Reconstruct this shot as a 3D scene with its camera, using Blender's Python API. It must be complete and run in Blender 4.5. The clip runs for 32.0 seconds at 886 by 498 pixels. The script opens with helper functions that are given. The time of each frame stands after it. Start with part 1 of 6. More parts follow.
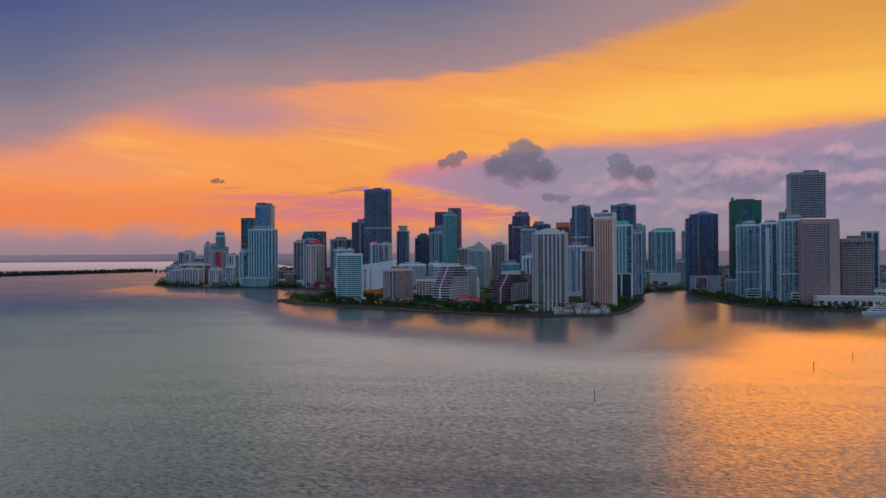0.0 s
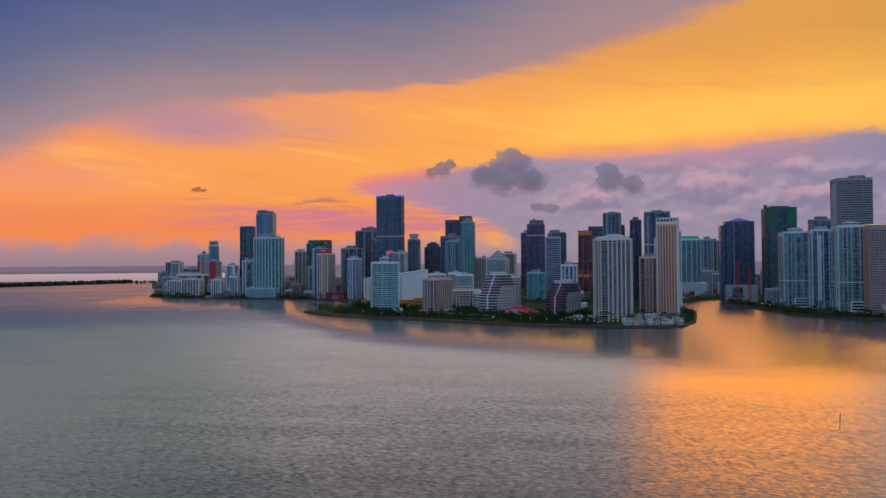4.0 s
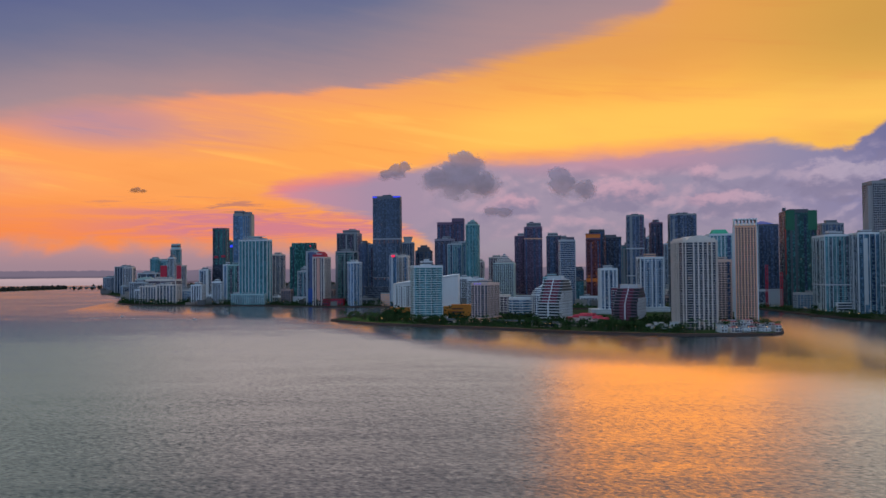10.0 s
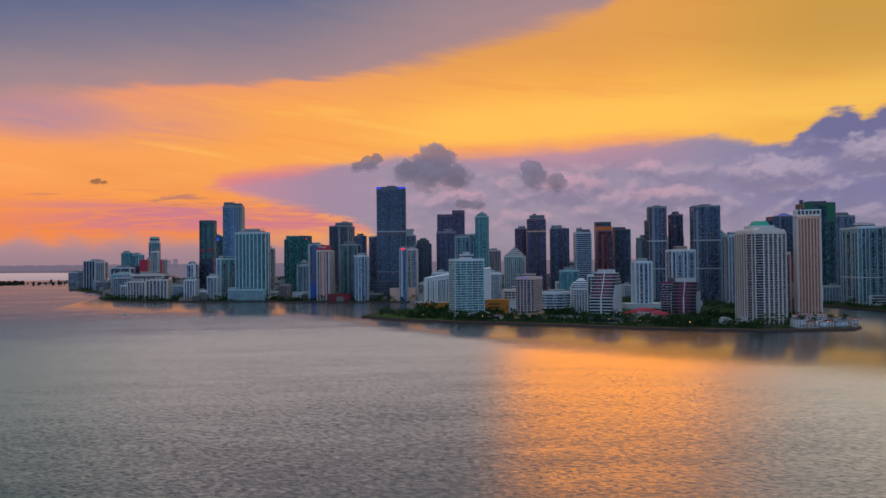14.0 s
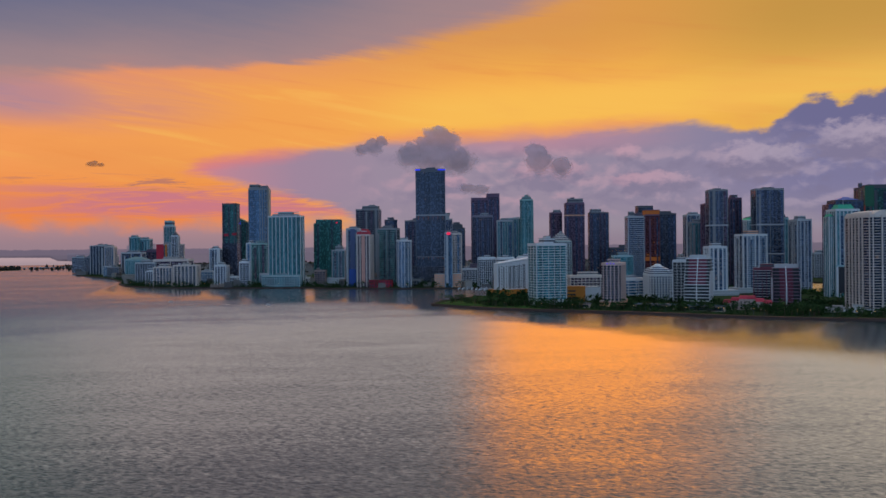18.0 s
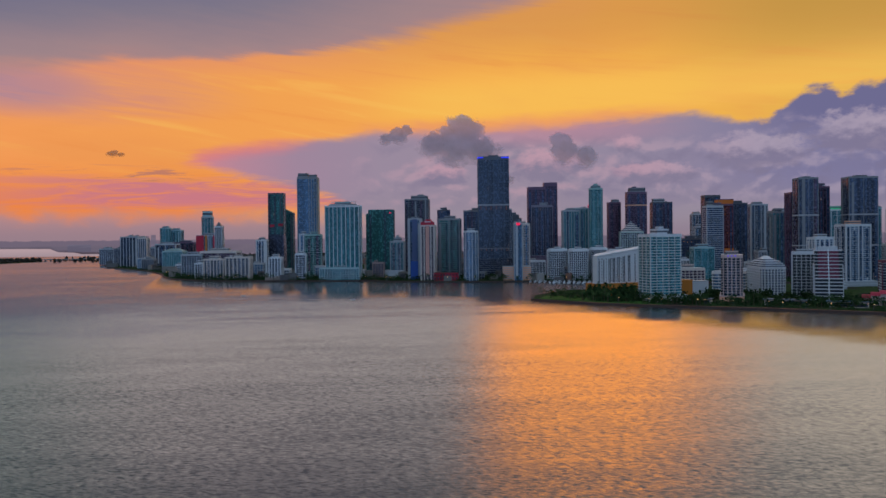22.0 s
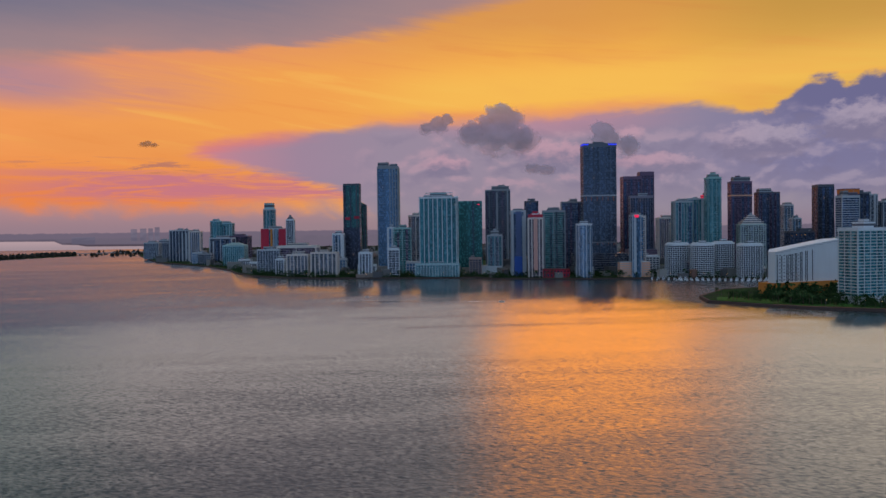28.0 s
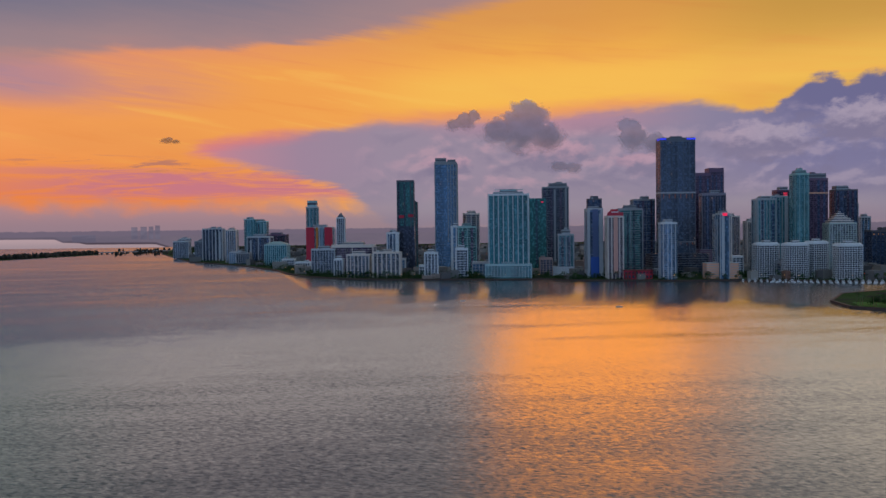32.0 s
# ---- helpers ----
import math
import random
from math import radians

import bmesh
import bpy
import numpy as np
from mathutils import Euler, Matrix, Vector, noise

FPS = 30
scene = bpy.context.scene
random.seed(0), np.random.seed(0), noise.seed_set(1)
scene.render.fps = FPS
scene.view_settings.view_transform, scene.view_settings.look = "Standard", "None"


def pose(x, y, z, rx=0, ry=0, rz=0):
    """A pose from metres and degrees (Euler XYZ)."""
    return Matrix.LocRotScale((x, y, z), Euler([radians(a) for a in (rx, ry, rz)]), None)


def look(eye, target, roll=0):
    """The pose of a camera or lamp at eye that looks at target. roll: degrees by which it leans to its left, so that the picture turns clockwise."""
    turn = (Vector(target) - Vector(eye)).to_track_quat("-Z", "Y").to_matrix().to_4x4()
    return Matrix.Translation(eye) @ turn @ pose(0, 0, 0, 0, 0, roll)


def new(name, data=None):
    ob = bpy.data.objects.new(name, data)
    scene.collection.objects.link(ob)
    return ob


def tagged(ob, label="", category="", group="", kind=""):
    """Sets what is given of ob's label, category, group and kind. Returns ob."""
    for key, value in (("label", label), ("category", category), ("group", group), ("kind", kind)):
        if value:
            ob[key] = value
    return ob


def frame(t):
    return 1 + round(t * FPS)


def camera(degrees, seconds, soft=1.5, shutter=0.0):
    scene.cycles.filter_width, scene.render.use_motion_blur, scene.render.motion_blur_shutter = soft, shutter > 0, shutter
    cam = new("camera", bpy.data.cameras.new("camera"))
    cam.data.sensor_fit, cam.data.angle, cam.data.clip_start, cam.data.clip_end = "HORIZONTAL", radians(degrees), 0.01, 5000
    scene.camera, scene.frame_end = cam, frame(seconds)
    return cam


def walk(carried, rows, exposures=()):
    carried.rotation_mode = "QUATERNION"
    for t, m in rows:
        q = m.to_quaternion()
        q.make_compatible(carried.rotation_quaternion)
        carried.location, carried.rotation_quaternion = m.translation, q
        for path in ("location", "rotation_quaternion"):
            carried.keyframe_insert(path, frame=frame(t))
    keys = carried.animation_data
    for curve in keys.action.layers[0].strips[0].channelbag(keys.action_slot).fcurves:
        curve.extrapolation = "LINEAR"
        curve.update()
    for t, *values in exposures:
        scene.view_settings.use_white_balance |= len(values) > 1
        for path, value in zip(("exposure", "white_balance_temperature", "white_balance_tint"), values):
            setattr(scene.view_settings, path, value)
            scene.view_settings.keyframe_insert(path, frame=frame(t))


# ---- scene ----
cam = camera(57.2, 32.0)
METRES, EYE, TILT, LEAN, TURN = 1160.0, 80.0, 1.43, 0.0, 0.0
ROWS = [
    (0.0, -0.0009, -0.0013, 0.0004, -0.044, -1.006, 0.360),
    (0.5, -0.0129, 0.0080, -0.0006, -0.322, -0.881, 0.320),
    (1.0, -0.0251, 0.0168, -0.0014, -0.605, -0.754, 0.340),
    (1.5, -0.0376, 0.0253, -0.0022, -0.882, -0.645, 0.380),
    (2.0, -0.0503, 0.0336, -0.0029, -1.178, -0.555, 0.390),
    (2.5, -0.0632, 0.0416, -0.0035, -1.475, -0.464, 0.400),
    (3.0, -0.0762, 0.0495, -0.0041, -1.783, -0.370, 0.360),
    (3.5, -0.0893, 0.0573, -0.0045, -2.090, -0.295, 0.330),
    (4.0, -0.1025, 0.0649, -0.0049, -2.387, -0.219, 0.360),
    (4.5, -0.1157, 0.0725, -0.0053, -2.669, -0.141, 0.360),
    (6.5, -0.1690, 0.1028, -0.0062, -4.014, -0.027, 0.310),
    (7.0, -0.1823, 0.1104, -0.0064, -4.526, -0.015, 0.310),
    (7.5, -0.1955, 0.1182, -0.0065, -5.088, -0.007, 0.300),
    (8.0, -0.2088, 0.1260, -0.0066, -5.669, 0.015, 0.280),
    (8.5, -0.2220, 0.1340, -0.0067, -6.269, 0.033, 0.270),
    (9.0, -0.2351, 0.1420, -0.0068, -6.904, 0.054, 0.270),
    (9.5, -0.2482, 0.1502, -0.0069, -7.538, 0.075, 0.260),
    (10.0, -0.2613, 0.1585, -0.0070, -8.146, 0.089, 0.260),
    (10.5, -0.2743, 0.1669, -0.0071, -8.701, 0.103, 0.260),
    (11.0, -0.2872, 0.1755, -0.0072, -9.198, 0.099, 0.260),
    (11.5, -0.3001, 0.1842, -0.0073, -9.717, 0.085, 0.260),
    (12.0, -0.3129, 0.1930, -0.0074, -10.184, 0.031, 0.300),
    (12.5, -0.3257, 0.2020, -0.0075, -10.640, -0.045, 0.360),
    (13.0, -0.3384, 0.2111, -0.0077, -11.067, -0.140, 0.350),
    (13.5, -0.3510, 0.2203, -0.0078, -11.456, -0.248, 0.360),
    (14.0, -0.3636, 0.2297, -0.0080, -11.792, -0.370, 0.320),
    (14.5, -0.3761, 0.2392, -0.0081, -12.094, -0.496, 0.310),
    (16.5, -0.4256, 0.2784, -0.0088, -13.002, -1.136, 0.280),
    (17.0, -0.4378, 0.2885, -0.0089, -13.105, -1.253, 0.270),
    (17.5, -0.4499, 0.2987, -0.0091, -13.163, -1.359, 0.280),
    (18.0, -0.4620, 0.3090, -0.0092, -13.188, -1.427, 0.240),
    (18.5, -0.4741, 0.3194, -0.0094, -13.207, -1.505, 0.260),
    (19.0, -0.4860, 0.3298, -0.0095, -13.201, -1.592, 0.260),
    (19.5, -0.4979, 0.3404, -0.0096, -13.200, -1.675, 0.260),
    (20.0, -0.5097, 0.3510, -0.0097, -13.248, -1.740, 0.280),
    (20.5, -0.5215, 0.3617, -0.0098, -13.251, -1.811, 0.260),
    (21.0, -0.5332, 0.3725, -0.0099, -13.242, -1.893, 0.290),
    (21.5, -0.5449, 0.3833, -0.0099, -13.216, -1.978, 0.300),
    (22.0, -0.5564, 0.3942, -0.0099, -13.177, -2.058, 0.270),
    (22.5, -0.5679, 0.4051, -0.0099, -13.116, -2.164, 0.290),
    (23.0, -0.5794, 0.4161, -0.0098, -13.071, -2.241, 0.320),
    (23.5, -0.5907, 0.4271, -0.0097, -13.055, -2.313, 0.370),
    (24.0, -0.6020, 0.4382, -0.0096, -13.026, -2.370, 0.410),
    (24.5, -0.6133, 0.4493, -0.0095, -13.016, -2.399, 0.410),
    (25.0, -0.6245, 0.4605, -0.0093, -12.988, -2.451, 0.430),
    (25.5, -0.6356, 0.4716, -0.0091, -12.979, -2.487, 0.450),
    (27.5, -0.6798, 0.5164, -0.0082, -12.953, -2.632, 0.420),
    (28.0, -0.6908, 0.5276, -0.0080, -12.939, -2.654, 0.430),
    (28.5, -0.7018, 0.5388, -0.0078, -12.932, -2.678, 0.420),
    (29.0, -0.7128, 0.5500, -0.0077, -12.930, -2.698, 0.430),
    (29.5, -0.7239, 0.5611, -0.0075, -12.924, -2.726, 0.430),
    (30.0, -0.7350, 0.5722, -0.0075, -12.920, -2.745, 0.400),
    (30.5, -0.7462, 0.5832, -0.0075, -12.905, -2.754, 0.350),
    (31.0, -0.7575, 0.5942, -0.0076, -12.906, -2.759, 0.330),
    (31.5, -0.7689, 0.6051, -0.0079, -12.904, -2.767, 0.360),
    (32.0, -0.7806, 0.6159, -0.0083, -12.909, -2.762, 0.370),
]
walk(cam, [(t, pose(0, 0, EYE, TILT, LEAN, TURN) @ pose(METRES * x, METRES * y, METRES * z, 90 + pitch, roll, yaw)) for t, x, y, z, yaw, pitch, roll in ROWS],
     exposures=((0.0, -0.02), (4.0, 0.04), (8.0, 0.09), (12.0, 0.09), (15.0, -0.03), (20.0, -0.1), (32.0, -0.12)))

# ---- world, sun ----
def lin(r, g, b):
    return tuple((c / 255 / 12.92) if c <= 10 else ((c / 255 + 0.055) / 1.055) ** 2.4 for c in (r, g, b))


class Tree:
    """Small helper to write node trees as formulas."""

    def __init__(self, tree):
        self.t = tree

    def node(self, kind, **props):
        n = self.t.nodes.new(kind)
        for k, v in props.items():
            if k == "operation":
                n.operation = v
            elif k == "blend_type":
                n.blend_type = v
            elif k == "data_type":
                n.data_type = v
            elif k == "noise_dimensions":
                n.noise_dimensions = v
        return n

    def put(self, socket, v):
        if isinstance(v, bpy.types.NodeSocket):
            self.t.links.new(v, socket)
        elif v is not None:
            if isinstance(v, (tuple, list)) and len(v) == 3 and socket.type == "RGBA":
                v = (*v, 1.0)
            socket.default_value = v

    def m(self, op, a, b=0.0, c=None):
        n = self.node("ShaderNodeMath", operation=op)
        self.put(n.inputs[0], a), self.put(n.inputs[1], b)
        if c is not None:
            self.put(n.inputs[2], c)
        return n.outputs[0]

    def v(self, op, a, b=(0, 0, 0)):
        n = self.node("ShaderNodeVectorMath", operation=op)
        self.put(n.inputs[0], a), self.put(n.inputs[1], b)
        return n.outputs[1] if op in ("LENGTH", "DOT_PRODUCT") else n.outputs[0]

    def step(self, x, lo, hi, a=0.0, b=1.0):
        n = self.node("ShaderNodeMapRange")
        n.interpolation_type = "SMOOTHSTEP"
        for s, val in zip(n.inputs, (x, lo, hi, a, b)):
            self.put(s, val)
        return n.outputs[0]

    def mix(self, f, a, b, blend="MIX"):
        n = self.node("ShaderNodeMix", data_type="RGBA", blend_type=blend)
        self.put(n.inputs[0], f), self.put(n.inputs[6], a), self.put(n.inputs[7], b)
        return n.outputs[2]

    def ramp(self, f, stops):
        n = self.node("ShaderNodeValToRGB")
        e = n.color_ramp.elements
        while len(e) < len(stops):
            e.new(0.5)
        for el, (p, c) in zip(e, stops):
            el.position, el.color = p, (*c, 1) if isinstance(c, (tuple, list)) else (c, c, c, 1)
        self.put(n.inputs[0], f)
        return n.outputs[0]

    def noise(self, vec, scale, detail=4.0, rough=0.55, distort=0.0):
        n = self.node("ShaderNodeTexNoise")
        self.put(n.inputs["Vector"], vec)
        n.inputs["Scale"].default_value, n.inputs["Detail"].default_value = scale, detail
        n.inputs["Roughness"].default_value, n.inputs["Distortion"].default_value = rough, distort
        return n.outputs[0]

    def xyz(self, x, y, z):
        n = self.node("ShaderNodeCombineXYZ")
        for s, val in zip(n.inputs, (x, y, z)):
            self.put(s, val)
        return n.outputs[0]

    def parts(self, vec):
        n = self.node("ShaderNodeSeparateXYZ")
        self.put(n.inputs[0], vec)
        return n.outputs[0], n.outputs[1], n.outputs[2]


SUN_AZ, SUN_EL = 24.5, 26.0
world = bpy.data.worlds.new("dusk_sky")
scene.world = world
world.use_nodes = True
W = Tree(world.node_tree)
world.node_tree.nodes.clear()
wx, wy, wz = W.parts(W.node("ShaderNodeTexCoord").outputs["Generated"])
az = W.m("DEGREES", W.m("ARCTAN2", wx, wy))
el = W.m("DEGREES", W.m("ARCSINE", W.m("MAXIMUM", W.m("MINIMUM", wz, 1.0), -1.0)))


def centred(n):
    return W.m("SUBTRACT", n, 0.5)


def times(*fs):
    out = fs[0]
    for f in fs[1:]:
        out = W.m("MULTIPLY", out, f)
    return out


def plus(*fs):
    out = fs[0]
    for f in fs[1:]:
        out = W.m("ADD", out, f)
    return out


def by_az(stops, k=30.0):
    """A height in degrees that follows the bearing: (bearing, degrees) stops."""
    return W.m("MULTIPLY", W.ramp(W.m("DIVIDE", W.m("ADD", az, 60.0), 120.0), [((a + 60) / 120, h / k) for a, h in stops]), k)


def col_az(stops):
    return W.ramp(W.m("DIVIDE", W.m("ADD", az, 60.0), 120.0), [((a + 60) / 120, lin(*c)) for a, c in stops])


def blob(a, e, ra, re, soft=0.6):
    """1 inside an oval of the sky round bearing a and height e, fading out to its rim."""
    u, v = W.m("DIVIDE", W.m("SUBTRACT", az, a), ra), W.m("DIVIDE", W.m("SUBTRACT", el, e), re)
    return W.step(W.m("SQRT", plus(times(u, u), times(v, v))), 1.0, 1.0 - soft)


flat = W.xyz(W.m("MULTIPLY", az, 0.22), el, 3.0)
n_big = centred(W.noise(flat, 0.30, 4, 0.5, 0.4))
n_fine = centred(W.noise(flat, 1.3, 6, 0.6, 0.6))
# long wisps that sink towards the north
wisp_at = W.xyz(W.m("MULTIPLY", az, 0.07), W.m("ADD", el, W.m("MULTIPLY", az, 0.13)), 9.0)
n_wisp = centred(W.noise(wisp_at, 0.9, 6, 0.62, 0.9))
level_at = W.xyz(W.m("MULTIPLY", az, 0.10), W.m("SUBTRACT", el, W.m("MULTIPLY", az, 0.02)), 15.0)
n_level = centred(W.noise(level_at, 1.9, 6, 0.62, 0.8))
puff_at = W.xyz(W.m("MULTIPLY", az, 0.75), W.m("MULTIPLY", el, 1.2), 20.0)
n_puff = centred(W.noise(puff_at, 0.5, 4, 0.5, 0.2))
n_caul = centred(W.noise(puff_at, 1.5, 5, 0.6))
n_above = centred(W.noise(W.v("ADD", puff_at, (-0.15, 0.5, 0.0)), 0.5, 4, 0.5, 0.2))

# high veil: slate blue, paling to mauve towards the lit sheet below it
edge = by_az([(-60, 4.0), (-30, 6.6), (-26, 7.3), (-21, 9.5), (-16, 10.8), (-9, 11.8), (0, 12.5), (5, 13.1), (9, 13.6), (14, 14.9), (19, 16.0), (23, 17.2), (27, 21.0), (31, 27.0), (38, 26.0), (46, 18.0), (60, 12.0)])
edge = plus(edge, times(n_big, 1.7), times(n_fine, 0.6), times(W.step(az, -10.0, 4.0, 0.4, 1.8), n_wisp))
above = times(W.m("SUBTRACT", el, edge), W.step(az, 0.0, 12.0, 1.0, 0.5))
veil = W.ramp(W.m("DIVIDE", W.m("ADD", above, 1.0), 14.0), [(0.0, lin(190, 140, 134)), (0.12, lin(164, 136, 140)), (0.28, lin(134, 124, 140)), (0.44, lin(106, 110, 140)), (0.72, lin(76, 88, 138)), (1.0, lin(74, 88, 132))])
veil = W.mix(times(W.step(az, -8.0, -20.0), W.step(above, 4.0, 0.0, 0.0, 0.4)), veil, lin(160, 138, 148))
# the lit cloud sheet
glow = col_az([(-60, (220, 130, 100)), (-29, (248, 152, 94)), (-16, (250, 160, 90)), (-4, (248, 164, 86)), (8, (250, 170, 84)), (18, (255, 182, 82)), (28, (252, 184, 82)), (38, (236, 180, 84)), (48, (214, 170, 90)), (60, (205, 160, 110))])
glow = W.mix(W.step(n_wisp, 0.03, 0.2, 0.0, 0.45), glow, lin(255, 194, 96))
glow = W.mix(W.step(n_wisp, -0.03, -0.2, 0.0, 0.42), glow, lin(240, 146, 76))
glow = W.mix(W.step(n_big, 0.02, 0.2, 0.0, 0.4), glow, lin(240, 152, 84))
bright = plus(times(el, 1.0), times(az, -0.03))
glow = W.mix(times(W.step(az, 4.0, 14.0), W.step(bright, 7.4, 8.6), W.step(bright, 11.8, 9.4), 0.6), glow, lin(255, 200, 92))
glow = W.mix(times(W.step(el, 10.5, 15.5), W.step(az, -6.0, 10.0, 0.2, 0.75), W.step(az, 40.0, 26.0, 0.6, 1.0)), glow, lin(214, 147, 78))
glow = W.mix(times(W.step(el, 9.5, 15.0), W.step(az, 25.0, 38.0, 0.0, 0.8)), glow, lin(196, 150, 72))
glow = W.mix(times(W.step(el, 6.0, 2.4), W.step(az, 8.0, -6.0, 0.0, 0.8)), glow, lin(242, 132, 66))
# rosy tint along the sheet's upper rim and in its southern lobe
glow = W.mix(times(W.step(above, -2.2, 0.2), W.step(az, 14.0, -8.0, 0.1, 0.55)), glow, lin(226, 142, 122))
glow = W.mix(times(blob(-12.0, 9.8, 14.0, 2.8, 0.9), W.step(n_wisp, -0.14, 0.12, 0.9, 0.3)), glow, lin(212, 144, 132))
glow = W.mix(times(blob(-15.0, 9.7, 7.5, 2.1, 0.8), W.step(n_wisp, -0.1, 0.1, 0.6, 0.95)), glow, lin(178, 138, 154))
glow = W.mix(times(blob(-24.0, 6.0, 9.0, 1.8, 0.9), 0.5), glow, lin(232, 146, 120))
lit = times(W.step(above, plus(W.step(az, -20.0, -6.0, 1.0, 0.28), W.step(az, 3.0, 12.0, 0.0, 0.2)), W.step(az, -20.0, -6.0, -1.2, -0.38)), W.step(az, -95, -40), W.step(az, 110, 60))
color = W.mix(lit, veil, glow)
# rose streaks low in the south, with bright gaps
low = times(W.step(plus(el, times(n_level, 1.4)), 4.5, 3.8), W.step(plus(el, times(n_level, 1.8)), 1.9, 2.7), W.step(az, 9.5, 6.0), W.step(az, -19.0, -8.0, 0.15, 1.0))
color = W.mix(times(low, W.step(n_level, 0.16, -0.06, 0.25, 0.95)), color, lin(204, 124, 138))
ash = times(W.step(n_level, 0.03, 0.13), blob(-9.0, 4.5, 9.0, 0.75, 0.6))
color = W.mix(times(ash, 0.75), color, lin(176, 118, 112))
# the violet cloud bank
top = by_az([(-60, 3.0), (-12, 4.4), (-4.4, 5.4), (-2.0, 6.2), (1, 6.6), (4, 6.9), (8, 7.5), (14, 7.7), (20, 7.9), (25, 8.2), (30.5, 8.4), (33, 7.7), (35, 7.4), (36, 8.3), (37.2, 9.3), (38.7, 9.4), (39.4, 8.8), (41, 9.2), (44, 10.2), (60, 10.0)])
top = plus(top, times(n_fine, 0.8), times(W.step(az, 2.0, -6.0, 0.0, 1.6), n_level), times(W.step(az, 31.0, 36.0, 0.4, 1.5), n_puff), times(W.step(az, 31.0, 36.0, 0.2, 0.8), n_caul))
foot = plus(by_az([(-60, 9), (-12, 6.4), (-4.4, 5.5), (-2, 4.7), (2, 3.8), (6, 2.8), (9.5, 0.0), (60, 0.0)]), times(n_fine, 0.8), times(n_level, 1.6))
inside = W.m("SUBTRACT", top, el)
bank = times(W.step(inside, W.step(az, 31.0, 35.0, -0.3, -0.22), W.step(az, 31.0, 35.0, 0.45, 0.34)), W.step(W.m("SUBTRACT", el, foot), -0.35, 0.5))
violet = col_az([(-60, (164, 144, 160)), (-3.5, (212, 136, 146)), (-1, (186, 138, 156)), (3, (164, 138, 160)), (9, (158, 142, 162)), (20, (156, 142, 162)), (30, (146, 136, 162)), (37, (128, 124, 160)), (60, (120, 116, 150))])
violet = W.mix(times(blob(20.0, 7.4, 12.0, 1.5, 0.9), 0.6), violet, lin(196, 140, 158))
violet = W.mix(times(W.step(az, 33.0, 37.0), W.step(el, 6.2, 8.0, 0.0, 0.75)), violet, lin(108, 106, 146))
violet = W.mix(W.step(el, 4.5, 1.5, 0.0, 0.6), violet, lin(150, 138, 154))
# banked puffs: pale rosy crowns over grey undersides
relief = W.m("SUBTRACT", n_puff, n_above)
band = times(W.step(az, 4.0, 13.0), W.step(plus(el, times(n_big, 2.0)), 7.4, 6.0), W.step(el, 1.6, 3.2))
far_band = times(W.step(az, 33.0, 37.0), W.step(el, 8.4, 7.2), W.step(el, 1.6, 3.0))
band = W.m("MAXIMUM", band, far_band)
violet = W.mix(times(band, W.step(relief, -0.02, 0.16), W.step(n_puff, -0.12, 0.06), 0.42), violet, col_az([(-60, (206, 166, 182)), (22, (206, 164, 178)), (34, (190, 170, 186)), (60, (170, 164, 184))]))
violet = W.mix(times(band, W.step(relief, 0.04, -0.14), W.step(n_puff, -0.14, 0.04), 0.45), violet, lin(126, 118, 146))


def puff(a, e, ra, re):
    """One cumulus of the bank: a rosy crown over a grey underside."""
    u, v = W.m("DIVIDE", W.m("SUBTRACT", az, a), ra), W.m("DIVIDE", W.m("SUBTRACT", el, e), re)
    d = plus(W.m("SQRT", plus(times(u, u), times(v, v))), times(n_caul, 1.3), times(n_puff, 0.9))
    crown = W.step(plus(v, times(n_caul, 1.6)), -0.3, 0.5)
    return times(W.step(d, 1.05, 0.6), 0.66), W.mix(crown, lin(132, 123, 149), W.mix(W.step(az, 24.0, 36.0), lin(204, 160, 176), lin(184, 168, 186)))


for spot in ((20.6, 5.1, 3.0, 1.3), (34.4, 5.5, 3.4, 1.5), (40.6, 6.4, 3.2, 1.6), (27.5, 4.3, 3.4, 1.0), (26.0, 6.3, 1.1, 0.7), (13.0, 4.5, 2.0, 0.9)):
    body, tone = puff(*spot)
    violet = W.mix(body, violet, tone)
color = W.mix(bank, color, violet)
# the bank's glowing rim
rim = times(W.step(W.m("ABSOLUTE", plus(inside, 0.1)), 0.85, 0.0), W.step(az, 4.0, 12.0), W.step(az, 32.0, 24.0))
color = W.mix(times(rim, 0.6), color, lin(238, 152, 112))
tip = times(W.step(W.m("ABSOLUTE", plus(inside, -0.1)), 0.8, 0.0), W.step(az, -5.0, -3.0), W.step(az, 6.0, 0.0))
color = W.mix(times(tip, 0.6), color, lin(226, 128, 128))
# small puffs rising from the haze, and the haze along the horizon
wall_top = plus(1.55, times(n_puff, 2.2), times(n_fine, 0.5))
haze = W.step(W.m("SUBTRACT", el, wall_top), 0.9, -0.5)
color = W.mix(times(haze, 0.92), color, W.mix(W.step(el, 0.2, 2.0), lin(146, 130, 146), W.mix(W.step(az, 2.0, 12.0), lin(176, 140, 148), lin(158, 146, 160))))
